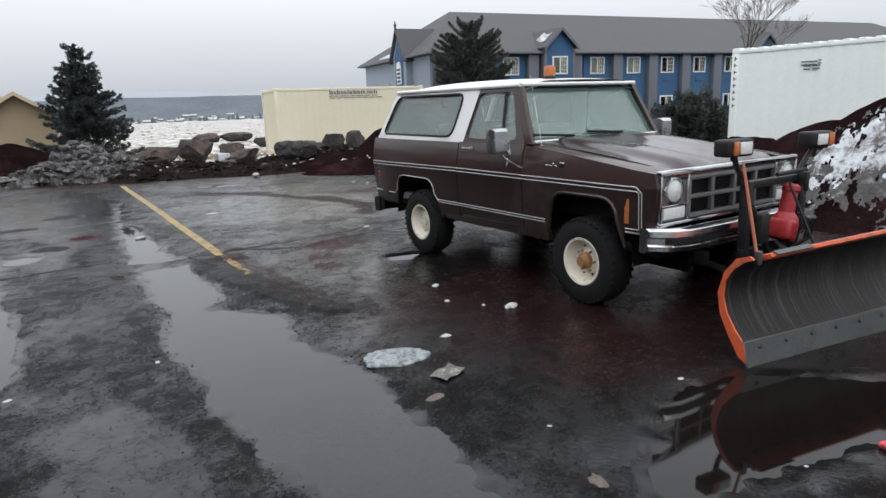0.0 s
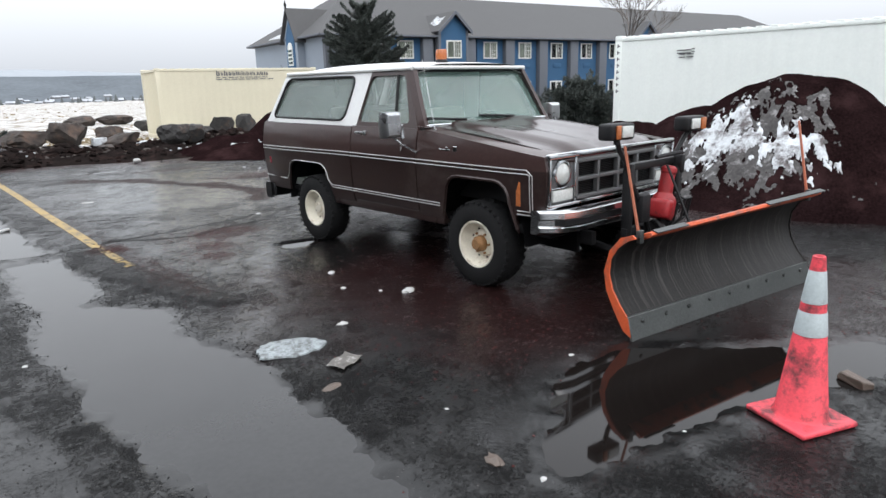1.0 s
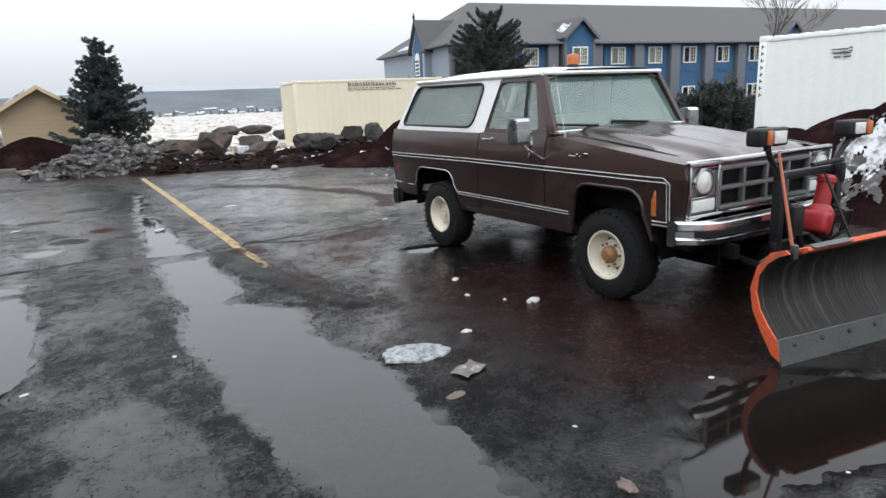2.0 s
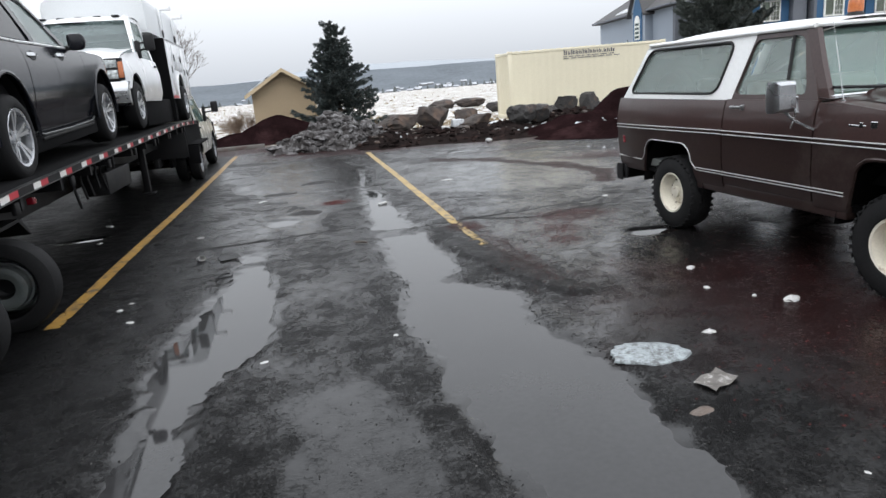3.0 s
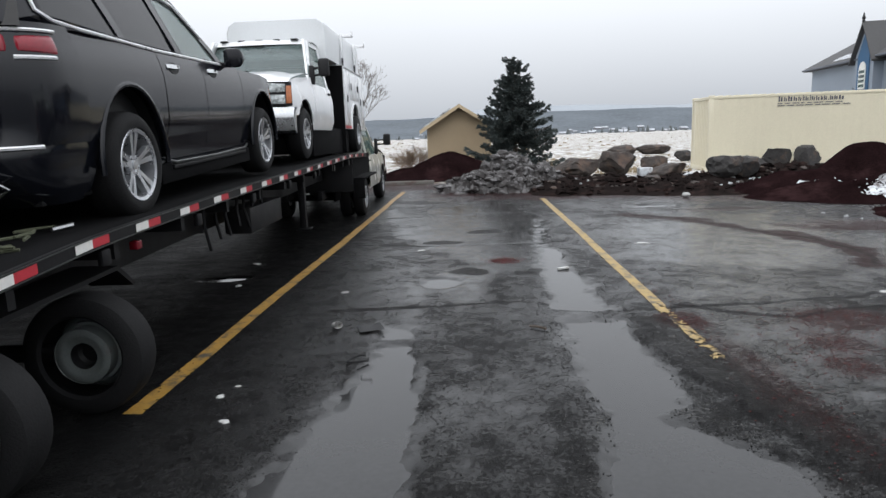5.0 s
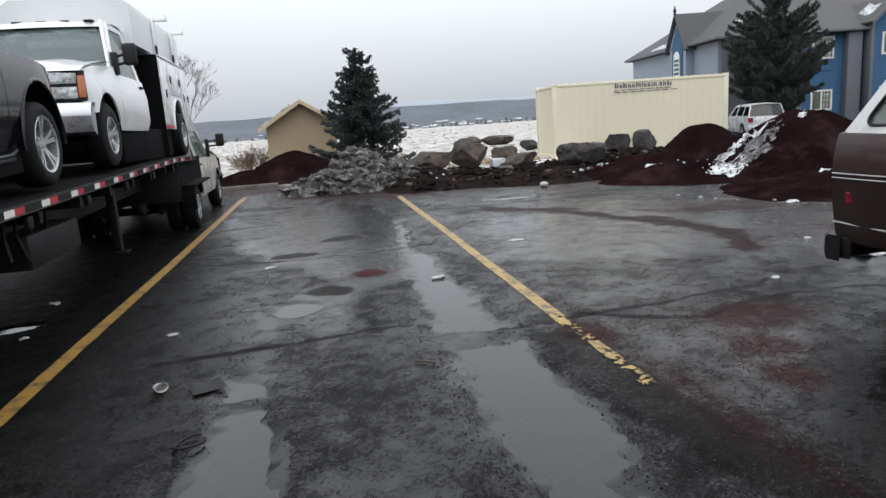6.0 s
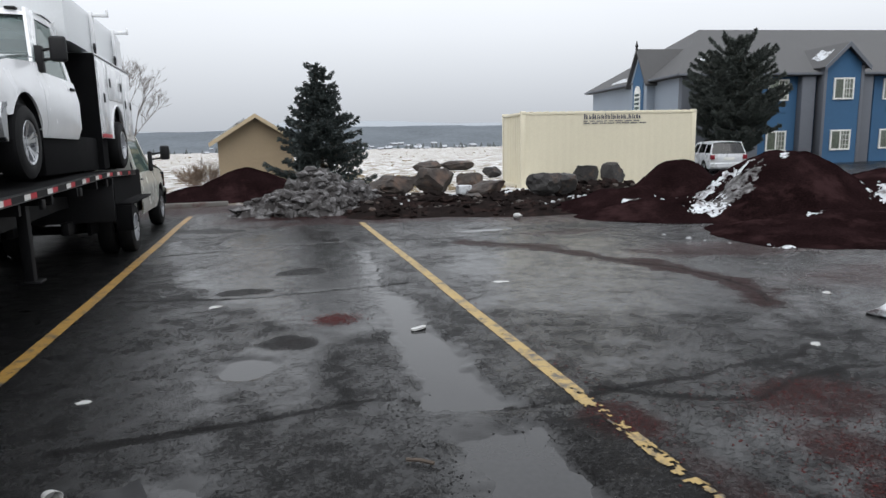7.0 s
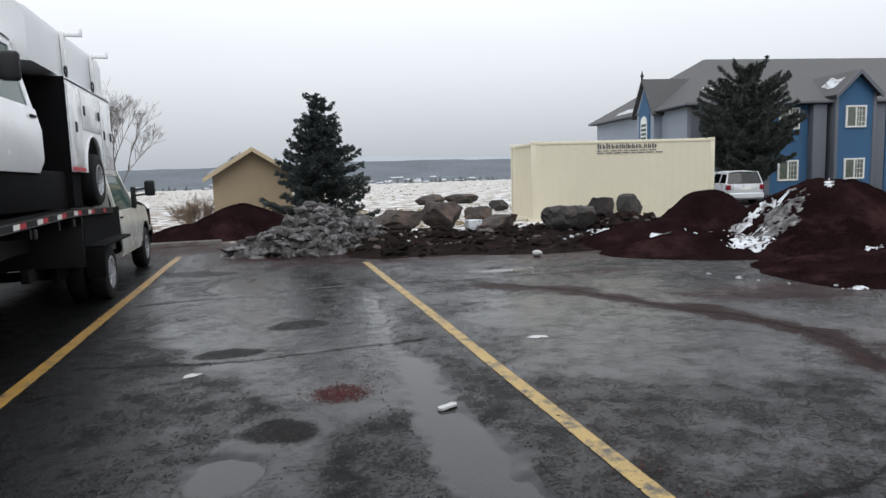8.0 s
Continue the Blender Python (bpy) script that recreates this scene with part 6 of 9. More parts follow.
part("antenna", bm, M_DULLCHROME, offroader)
beacon = thing("warning_beacon", "small amber warning beacon on the white roof", "beacon light", m=offroader.matrix_world @ pose(1.20, 0.25, 1.992))
bm = bmesh.new()
lathe(bm, [(0.001, -0.01), (0.075, -0.01), (0.07, 0.02), (0.05, 0.05), (0.001, 0.052)], 20, "Z")
part("base", bm, M_BLACK, beacon)
bm = bmesh.new()
lathe(bm, [(0.055, 0.045), (0.06, 0.06), (0.058, 0.13), (0.05, 0.145), (0.001, 0.15)], 20, "Z")
part("dome", bm, M_AMBER, beacon, "amber plastic dome")


# ---- snow plow ----
PW, PTURN = 2.34, -7.5
plow = thing("snow_plow", "worn steel snow plow blade with orange edges, lowered on asphalt", "snow plow", m=pose(1.91, 2.52, 0, 0, 0, PTURN))
# blade profile: forward (towards -y) and up
PROF = [(0.03, 0.16), (-0.05, 0.24), (-0.125, 0.34), (-0.16, 0.45), (-0.15, 0.56), (-0.09, 0.65), (-0.005, 0.715), (0.065, 0.745)]


def blade_lift(x):
    return 1 + 0.07 * x / PW


bm = bmesh.new()
secs = []
for x in np.linspace(0, PW, 16):
    k = blade_lift(x)
    secs.append([(x, -f, z * k) for f, z in PROF] + [(x, -f + 0.014, z * k - 0.004) for f, z in PROF[::-1]])
loft(bm, secs)
part("moldboard", bm, M_PLOWSTEEL, plow, "dark scraped curved steel face")
bm = bmesh.new()
vs = box(bm, -0.01, PW + 0.01, -0.012, 0.012, 0.0, 0.175, 0.004, 1)
for v in vs:
    v.co.y += -0.075 + 0.28 * v.co.z
part("cutting_edge", bm, M_EDGESTEEL, plow, "grey steel cutting edge strip")
for i in range(9):
    bm = bmesh.new()
    x = 0.13 + i * (PW - 0.26) / 8
    lathe(bm, [(0.017, 0.0), (0.014, -0.012), (0.001, -0.014)], 10, "Y", (x, -0.075 + 0.28 * 0.13 - 0.012, 0.125))
    part("bolt", bm, M_EDGESTEEL, plow)
# top lip
bm = bmesh.new()
secs = []
for x in np.linspace(0.12, PW, 10):
    k = blade_lift(x)
    secs.append([(x, -f, z * k) for f, z in ((0.005, 0.700), (0.085, 0.738), (0.098, 0.752), (0.090, 0.770), (0.0, 0.745), (-0.04, 0.70))])
loft(bm, secs)
part("top_lip", bm, M_ORANGE, plow, "scratched orange top edge")
for xa, xb in ((0.16, 0.50), (1.52, PW + 0.02)):
    bm = bmesh.new()
    secs = []
    for x in np.linspace(xa, xb, 8):
        k = blade_lift(x)
        secs.append([(x, -f, z * k) for f, z in ((0.07, 0.772), (0.115, 0.762), (0.117, 0.770), (0.07, 0.782))])
    loft(bm, secs)
    part("rubber_deflector", bm, M_EDGESTEEL, plow, "bare metal deflector strip")
# end plates
for x0 in (-0.012, PW):
    bm = bmesh.new()
    k = blade_lift(max(0, x0))
    outer = [(0.07, 0.03)] + [(f + 0.008, z * k) for f, z in PROF] + [(0.04, 0.765 * k), (-0.06, 0.73 * k), (-0.155, 0.62 * k), (-0.20, 0.46 * k), (-0.17, 0.32 * k), (-0.10, 0.2), (0.0, 0.06)]
    loft(bm, [[(x, -f, z) for f, z in outer] for x in (x0, x0 + 0.012)])
    part("end_plate", bm, M_ORANGE if x0 < 0 else M_PLOWSTEEL, plow, "orange curved end plate" if x0 < 0 else "scraped dark end plate")
for i in range(5):
    x = 0.3 + i * (PW - 0.6) / 4
    bm = bmesh.new()
    k = blade_lift(x)
    loft(bm, [[(xx, -f + 0.016, z * k - 0.006) for f, z in PROF] + [(xx, -f + 0.08, z * k - 0.006) for f, z in PROF[::-1]] for xx in (x - 0.006, x + 0.006)])
    part("rib", bm, M_BLACKSTEEL, plow)
bm = bmesh.new()
box(bm, 0.3, PW - 0.3, 0.20, 0.26, 0.30, 0.38, 0.01)
box(bm, 0.55, PW - 0.55, 0.19, 0.25, 0.10, 0.18, 0.01)
tube(bm, [(0.55, 0.16, 0.14), (0.85, 0.75, 0.34)], 0.04, 8)
tube(bm, [(PW - 0.55, 0.16, 0.14), (PW - 0.85, 0.75, 0.34)], 0.04, 8)
part("push_frame", bm, M_BLACKSTEEL, plow)
for x in (0.75, PW - 0.75):
    bm = bmesh.new()
    for k in range(9):
        lathe(bm, [(0.028 + 0.006 * math.cos(a), 0.006 * math.sin(a)) for a in np.linspace(0, 6.283, 6)], 10, "Z", (x, 0.28 - 0.012 * k, 0.40 + 0.022 * k))
    part("trip_spring", bm, M_BLACKSTEEL, plow)
for x, top in ((0.06, 1.36), (PW - 0.13, 1.42)):
    bm = bmesh.new()
    cyl(bm, (x, -0.045, 0.72 * blade_lift(x)), (x - 0.07, 0.06, top), 0.011, 0.009, 8)
    mk = part("marker_rod", bm, mat("faded_orange_rod", (0.46, 0.15, 0.085), 0.6), plow, "thin faded orange marker rod")
    bm = bmesh.new()
    box(bm, x - 0.02, x + 0.02, -0.065, -0.03, 0.70 * blade_lift(x), 0.79 * blade_lift(x), 0.004)
    part("rod_clamp", bm, M_EDGESTEEL, plow)

# plow mount with lights, in front of the grille
mount = thing("plow_mount", "black steel plow headgear with red hydraulic pump", "plow mount", m=pose(3.14, 3.10, 0, 0, 0, 1))
bm = bmesh.new()
for s in (-1, 1):
    box(bm, s * 0.36 - 0.03, s * 0.36 + 0.03, -0.03, 0.05, 0.30, 1.12, 0.008)
    tube(bm, [(s * 0.36, 0.02, 1.10), (s * 0.50, 0.02, 1.24), (s * 0.575, 0.0, 1.34)], 0.022, 8)
    tube(bm, [(s * 0.36, 0.03, 0.35), (s * 0.36, 0.45, 0.42)], 0.035, 8)
box(bm, -0.40, 0.40, -0.02, 0.04, 1.06, 1.12, 0.01)
box(bm, -0.40, 0.40, -0.02, 0.04, 0.50, 0.58, 0.01)
box(bm, -0.50, 0.50, 0.0, 0.06, 0.32, 0.42, 0.01)
tube(bm, [(-0.05, -0.05, 1.15), (0.28, -0.10, 1.17)], 0.018, 8)
box(bm, 0.32, 0.38, -0.09, 0.0, 0.98, 1.14, 0.012)
tube(bm, [(0.36, -0.03, 1.10), (0.30, -0.08, 0.85), (0.22, -0.06, 0.55)], 0.028, 8)
tube(bm, [(-0.36, -0.03, 0.95), (-0.22, -0.06, 0.70), (-0.12, -0.06, 0.52)], 0.022, 8)
box(bm, -0.30, -0.17, -0.10, 0.0, 0.62, 0.86, 0.02)
part("frame", bm, M_BLACKSTEEL, mount)
bm = bmesh.new()
lathe(bm, [(0.001, 0.54), (0.08, 0.545), (0.092, 0.58), (0.092, 0.69), (0.08, 0.72), (0.055, 0.75), (0.052, 0.90), (0.06, 0.91), (0.06, 0.94), (0.04, 0.96), (0.001, 0.965)], 24, "Z", (0.07, -0.05, 0.05))
box(bm, -0.06, 0.04, -0.17, 0.02, 0.60, 0.75, 0.03, 3)
bmesh.ops.rotate(bm, verts=bm.verts, cent=(0.07, -0.05, 0.55), matrix=Matrix.Rotation(radians(12), 3, "Y"))
bmesh.ops.scale(bm, verts=bm.verts, vec=(1.18, 1.15, 1.12), space=Matrix.Translation((-0.07, 0.05, -0.55)))
part("pump", bm, M_RED, mount, "red painted hydraulic pump unit")
bm = bmesh.new()
for dx in (0.0, 0.05, 0.1):
    tube(bm, [(0.20, -0.10, 0.82 - dx), (0.27 + dx, -0.17, 0.76), (0.25 + dx, -0.15, 0.60), (0.12, -0.08, 0.50)], 0.011, 6)
tube(bm, [(0.3, 0.0, 1.0), (0.36, -0.06, 0.8), (0.30, -0.06, 0.55), (0.34, 0.1, 0.4)], 0.010, 6)
part("hose", bm, M_BLACK, mount)
bm = bmesh.new()
cyl(bm, (0.0, -0.05, 0.60), (0.02, -0.25, 0.40), 0.035, segs=10)
cyl(bm, (0.05, -0.1, 1.08), (0.05, -0.38, 0.52), 0.012, segs=6)
part("lift_ram", bm, M_BLACKSTEEL, mount)
bm = bmesh.new()
for k in range(12):
    z = 1.02 - k * 0.035
    lathe(bm, [(0.015 + 0.005 * math.cos(a), 0.005 * math.sin(a)) for a in np.linspace(0, 6.283, 6)], 8, "X" if k % 2 else "Y", (0.37, -0.06, z))
part("chain", bm, M_BLACKSTEEL, mount)
for s in (-1, 1):
    lamp = new("plow_light")
    lamp.parent = mount
    lamp["label"] = "black rectangular plow headlight with amber end"
    lamp.matrix_basis = pose(s * 0.585, -0.02, 1.395, 0, 0, -8)
    bm = bmesh.new()
    box(bm, -0.145, 0.145, -0.05, 0.09, -0.065, 0.065, 0.025, 3)
    part("housing", bm, M_BLACK, lamp)
    bm = bmesh.new()
    a, b = (-0.02, 0.105) if s < 0 else (-0.075, 0.045)
    box(bm, a, b, -0.064, -0.048, -0.045, 0.045, 0.006)
    part("lens", bm, M_CLEARLENS, lamp, "clear lens")
    bm = bmesh.new()
    a, b = (-0.085, -0.035) if s < 0 else (0.06, 0.125)
    box(bm, a, b, -0.066, -0.048, -0.052, 0.052, 0.006)
    part("turn_lens", bm, M_AMBER, lamp, "amber lens")
    bm = bmesh.new()
    cyl(bm, (0, 0.02, -0.10), (0, 0.02, -0.05), 0.02, segs=8)
    part("stem", bm, M_BLACKSTEEL, lamp)

# ---- traffic cone ----
cone = thing("traffic_cone", "dirty red-orange traffic cone with two grey reflective bands", "traffic cone", m=pose(1.60, 1.22, 0.012, 0, 0, -21))
bm = bmesh.new()
box(bm, -0.19, 0.19, -0.19, 0.19, 0.0, 0.032, 0.012, 3)
part("base", bm, M_CONE, cone)
RC = lambda z: 0.135 - 0.105 * (z / 0.90)
bm = bmesh.new()
lathe(bm, [(RC(0) + 0.012, 0.028), (RC(0.05), 0.05), (RC(0.895), 0.895), (RC(0.9) - 0.006, 0.90), (RC(0.9) - 0.01, 0.895), (RC(0.5) - 0.006, 0.5)], 36, "Z")
part("body", bm, M_CONE, cone)
for z0, z1 in ((0.485, 0.61), (0.655, 0.825)):
    bm = bmesh.new()
    lathe(bm, [(RC(z0) + 0.001, z0), (RC(z0) + 0.0025, z0 + 0.002), (RC(z1) + 0.0025, z1 - 0.002), (RC(z1) + 0.001, z1)], 36, "Z")
    part("reflective_band", bm, M_REFLECT, cone, "grey reflective band")

M_GREYRIM = mat("grey_green_wheel_paint", (0.13, 0.145, 0.14), 0.45, 0.2, 0.15, 6, 60, 0.1, dirt=(0.12, 0.11, 0.1), dirt_amount=0.3, dirt_scale=8)
M_TRIM = mat("satin_bright_trim", (0.80, 0.81, 0.82), 0.3, 0.45, 0.08, 6, 60, 0.03)


# ---- gooseneck trailer and the vehicles on it ----
RAIL = [(-1.0, 0.72), (1.5, 0.86), (4.8, 1.075), (6.2, 1.175), (8.6, 1.235), (12.5, 1.285), (15.0, 1.325), (17.3, 1.27)]
rail_z = lambda y: interp(y, RAIL)
TX0, TX1 = -6.55, -4.07
trailer = thing("car_trailer", "long black gooseneck car trailer with red and white reflective tape", "trailer")
ys = list(np.linspace(-1.0, 17.2, 40))
bm = bmesh.new()
loft(bm, [[(TX0, y, rail_z(y) - 0.05), (TX1 - 0.03, y, rail_z(y) - 0.05), (TX1 - 0.03, y, rail_z(y) + 0.03), (TX0, y, rail_z(y) + 0.03)] for y in ys])
part("deck", bm, M_DECK, trailer)
for x0 in (TX1 - 0.03, TX0 - 0.03):
    bm = bmesh.new()
    loft(bm, [[(x0, y, rail_z(y) - 0.042), (x0 + 0.03, y, rail_z(y) - 0.042), (x0 + 0.03, y, rail_z(y) + 0.042), (x0, y, rail_z(y) + 0.042)] for y in ys])
    part("side_rail", bm, M_TRAILER, trailer)
y, k = -0.9, 0
while y < 17.0:
    for w, mt, nm in ((0.17, M_TAPEWHITE, "white_tape"), (0.18, M_TAPERED, "red_tape")):
        a, b = y, min(17.15, y + w)
        bm = bmesh.new()
        loft(bm, [[(TX1 + 0.003, q, rail_z(q) - 0.026), (TX1 + 0.006, q, rail_z(q) - 0.026), (TX1 + 0.006, q, rail_z(q) + 0.026), (TX1 + 0.003, q, rail_z(q) + 0.026)] for q in (a, b)])
        part(nm, bm, mt, trailer)
        y += w
    y += 0.34
for dz in (-0.038, 0.031):
    bm = bmesh.new()
    loft(bm, [[(TX1 + 0.002, q, rail_z(q) + dz), (TX1 + 0.008, q, rail_z(q) + dz), (TX1 + 0.008, q, rail_z(q) + dz + 0.007), (TX1 + 0.002, q, rail_z(q) + dz + 0.007)] for q in ys])
    part("rail_edge", bm, M_EDGESTEEL, trailer)
for x in (-6.0, -4.75):
    bm = bmesh.new()
    loft(bm, [[(x - 0.06, q, rail_z(q) - 0.46), (x + 0.06, q, rail_z(q) - 0.46), (x + 0.06, q, rail_z(q) - 0.06), (x - 0.06, q, rail_z(q) - 0.06)] for q in ys[:36]])
    part("main_beam", bm, M_TRAILER, trailer)
for i in range(16):
    q = 0.5 + i * 1.0
    bm = bmesh.new()
    box(bm, TX0 + 0.02, TX1 - 0.04, q - 0.03, q + 0.03, rail_z(q) - 0.16, rail_z(q) - 0.062)
    part("cross_member", bm, M_TRAILER, trailer)
for i in range(10):
    q = 2.0 + i * 1.45
    bm = bmesh.new()
    box(bm, TX1 - 0.06, TX1 - 0.02, q - 0.05, q + 0.05, rail_z(q) - 0.17, rail_z(q) - 0.07, 0.01)
    part("stake_pocket", bm, M_TRAILER, trailer)
for yy in (5.40, 6.52):
    for s, x in ((-1, -4.38), (1, -6.2)):
        wheel(trailer, "wheel", (x, yy, 0.40), 1, 0.40, 0.262, 0.25, "deep", M_GREYRIM)
        trailer.children[-1].matrix_basis = pose(x, yy, 0.40, 0, 0, -90 if s < 0 else 90)
    bm = bmesh.new()
    cyl(bm, (-6.0, yy, 0.40), (-4.6, yy, 0.40), 0.06, segs=10)
    part("axle", bm, M_TRAILER, trailer)
bm = bmesh.new()
loft(bm, [[(x, q, z + 0.0) for q, z in ((4.55, 0.70), (4.75, 0.86), (6.8, 0.92), (7.0, 0.76), (6.98, 0.74), (6.78, 0.89), (4.77, 0.83), (4.58, 0.69))] for x in (-4.60, -4.28)])
part("fender", bm, M_TRAILER, trailer)
for x in (-4.45, -6.15):
    bm = bmesh.new()
    box(bm, x - 0.05, x + 0.05, 12.6, 12.72, 0.30, 1.2, 0.01)
    box(bm, x - 0.12, x + 0.12, 12.56, 12.76, 0.28, 0.31, 0.01)
    part("landing_leg", bm, M_TRAILER, trailer)
bm = bmesh.new()
loft(bm, [[(x, 14.2, 0.95), (x, 17.1, 1.05), (x, 17.1, 1.2), (x, 14.2, 1.22)] for x in (-5.6, -5.0)])
cyl(bm, (-5.3, 16.5, 0.7), (-5.3, 16.5, 1.1), 0.07, segs=12)
part("gooseneck", bm, M_TRAILER, trailer)
bm = bmesh.new()
box(bm, -4.20, -4.14, 6.82, 6.90, 1.02, 1.08, 0.01)
part("marker_lamp", bm, M_REDLENS, trailer, "small orange-red marker lamp")
random.seed(11)
for i in range(7):
    q = 8.2 + i * 0.28 + random.uniform(-0.05, 0.05)
    bm = bmesh.new()
    zt = rail_z(q) - 0.09
    pts = [(-4.22, q, zt), (-4.24, q + 0.03, zt - 0.14), (-4.22, q + 0.05 + random.uniform(-0.04, 0.1), zt - random.uniform(0.25, 0.4))]
    tube(bm, pts, 0.016, 6)
    part("strap_end", bm, M_BLACK, trailer, "dark hanging ratchet strap")
bm = bmesh.new()
box(bm, -4.5, -4.2, 9.4, 10.6, 0.72, 1.0, 0.02)
part("toolbox", bm, M_TRAILER, trailer)
M_STRAP = mat("faded_green_strap", (0.06, 0.066, 0.038), 0.8, 0, 0.3, 20, 60)
strap = thing("tie_down_strap", "coiled faded green tie-down strap on the trailer deck", "strap")
random.seed(8)
for i in range(9):
    bm = bmesh.new()
    a = random.uniform(0, 6)
    cx, cy = -4.42 + random.uniform(-0.1, 0.08), 5.95 + random.uniform(-0.3, 0.3)
    pts = [(cx + 0.10 * math.cos(a + t_), cy + 0.2 * math.sin(a + t_ * 1.2), rail_z(cy) + 0.05 + 0.02 * (i % 3)) for t_ in (0, 0.7, 1.4, 2.1)]
    tube(bm, pts, 0.010, 5)
    part("webbing", bm, M_STRAP, strap)
bm = bmesh.new()
tube(bm, [(-4.38, 6.30, rail_z(6.3) + 0.07), (-4.32, 6.42, rail_z(6.4) + 0.08)], 0.014, 6)
part("hook", bm, M_DULLCHROME, strap)


def body_side(half, x0=None, x1=None, nose=0.12, tail=0.12):
    def f(x, z):
        w = interp(z, half)
        if x1 is not None:
            w -= nose * smooth01(x1 - 0.7, x1, x) ** 1.6
        if x0 is not None:
            w -= tail * smooth01(x0 + 0.55, x0, x) ** 1.6
        return w
    return f


# ---- dark luxury SUV: origin at the rear axle on the deck, +x forward, near side -y ----
suv = thing("dark_suv", "dark grey luxury SUV with silver alloy wheels, loaded on the trailer", "SUV", m=pose(-5.24, 7.25, 1.195, 0, -2.4, 90))
SW = body_side([(0.22, 0.85), (0.34, 0.905), (0.46, 0.93), (0.55, 0.945), (0.60, 0.968), (0.68, 0.982), (0.82, 0.987), (0.95, 0.978), (1.04, 0.958), (1.12, 0.93), (1.2, 0.91)], -1.12, 4.02, 0.20, 0.17)
SG = body_side([(1.08, 0.925), (1.2, 0.90), (1.72, 0.70)], -1.12, None, 0, 0.14)
REAR_DEPTH = [(0.22, 0.40), (0.30, 0.52), (0.40, 0.585), (0.52, 0.60), (0.565, 0.585), (0.60, 0.545), (0.85, 0.56), (1.0, 0.55), (1.1, 0.52), (1.2, 0.47)]


def rear_skin(q, z, out):
    """The rounded tail of the body: angle round the corner, height, and how far proud."""
    c, n_ = math.cos(radians(q)), math.sin(radians(q))
    y_ = (SW(0, z) + out) * math.copysign(abs(n_) ** 0.5, n_)
    return (-0.56 - (interp(z, REAR_DEPTH) + out) * max(0, c) ** 0.5, y_, z)


round_arch = lambda cx, r: arc(cx, 0.40, r, 180, 0, 14)
beltline = [(-0.98, 1.19), (-0.5, 1.16), (0.6, 1.12), (2.10, 1.09)]
for s in (1, -1):
    fy = lambda x, z, s=s: s * SW(x, z)
    fg = lambda x, z, s=s: s * SG(x, z)
    zs, xs = (0.3, 0.38, 0.46, 0.53, 0.555, 0.59, 0.62, 0.68, 0.75, 0.85, 0.95, 1.0, 1.05, 1.1), (-1.0, -0.85, -0.7, 3.4, 3.55, 3.7, 3.85, 3.95)
    arches = (-0.47, 0.47), (3.135 - 0.47, 3.135 + 0.47)
    bm = bmesh.new()
    panel(bm, [(-0.56, 0.26), (-0.50, 0.26)] + [(x, z) for x, z in round_arch(0, 0.475)] + [(0.50, 0.26), (0.56, 0.30), (0.58, 1.123), (-0.5, 1.16), (-0.56, 1.165)], fy, (), xs, zs, 0.03, -s)
    part("rear_quarter", bm, M_NAVY, suv)
    for nm, a, b in (("rear_door", 0.59, 1.42), ("front_door", 1.43, 2.45)):
        bm = bmesh.new()
        bz = lambda x: interp(x, beltline)
        panel(bm, [(a, 0.30), (b, 0.30), (b, bz(b)), (a, bz(a))], fy, (), (), zs, 0.03, -s)
        dr = part(nm, bm, M_NAVY, suv)
        bm = bmesh.new()
        hx = a + 0.13 if nm == "front_door" else a + 0.10
        loft(bm, [[(x, s * (SW(x, z) + 0.028 * k), z) for z in (1.012 + 0.006 * (1 - k), 1.044)] + [(x, s * (SW(x, z) + 0.012 * k), z) for z in (1.044, 1.012)] for x, k in ((hx, 0.1), (hx + 0.03, 0.9), (hx + 0.12, 1.0), (hx + 0.20, 0.9), (hx + 0.23, 0.1))])
        part("door_handle", bm, M_CHROME, dr, "bright door handle")
        # flat black ellipse drawn for the shaded cup behind the handle
        bm = bmesh.new()
        rim_ = [(hx + 0.12 + 0.095 * math.cos(radians(q)), 1.018 + 0.045 * math.sin(radians(q))) for q in range(0, 360, 20)]
        loft(bm, [[(x, s * (SW(x, z) + d), z) for x, z in rim_] for d in (-0.004, 0.004)])
        part("handle_recess", bm, M_BLACK, dr)
    bm = bmesh.new()
    panel(bm, [(2.46, 0.30), (2.60, 0.26)] + round_arch(3.135, 0.475) + [(3.66, 0.26), (3.95, 0.30), (4.02, 0.6), (3.97, 0.85), (3.75, 0.98), (3.2, 1.05), (2.46, 1.08)], fy, (), xs, zs, 0.03, -s)
    part("front_fender", bm, M_NAVY, suv)
    for cx in (0, 3.135):
        bm = bmesh.new()
        loft(bm, [[(x + dx, s * (0.945 + dy), z + dz) for dx, dy, dz in ((0, 0.0, 0), (0, 0.045, 0.0), (0, 0.04, 0.0), (0, -0.02, 0))] for x, z in arc(cx, 0.40, 0.475, 180, 0, 16)], closed=True, caps=False)
        tube(bm, [(x, s * 0.975, z) for x, z in arc(cx, 0.40, 0.485, 185, -5, 18)], 0.02, 8)
        part("arch_flare", bm, M_NAVY, suv)
        bm = bmesh.new()
        loft(bm, [[(x, s * y_, z) for x, z in arc(cx, 0.40, 0.47, 180, 0, 12)] for y_ in (0.93, 0.5)], closed=False)
        part("inner_arch", bm, M_BLACK, suv)
    bm = bmesh.new()
    box(bm, 0.46, 2.68, s * 0.86 - 0.06, s * 0.86 + 0.03, 0.18, 0.34, 0.02)
    part("sill", bm, M_DECK, suv)
    bm = bmesh.new()
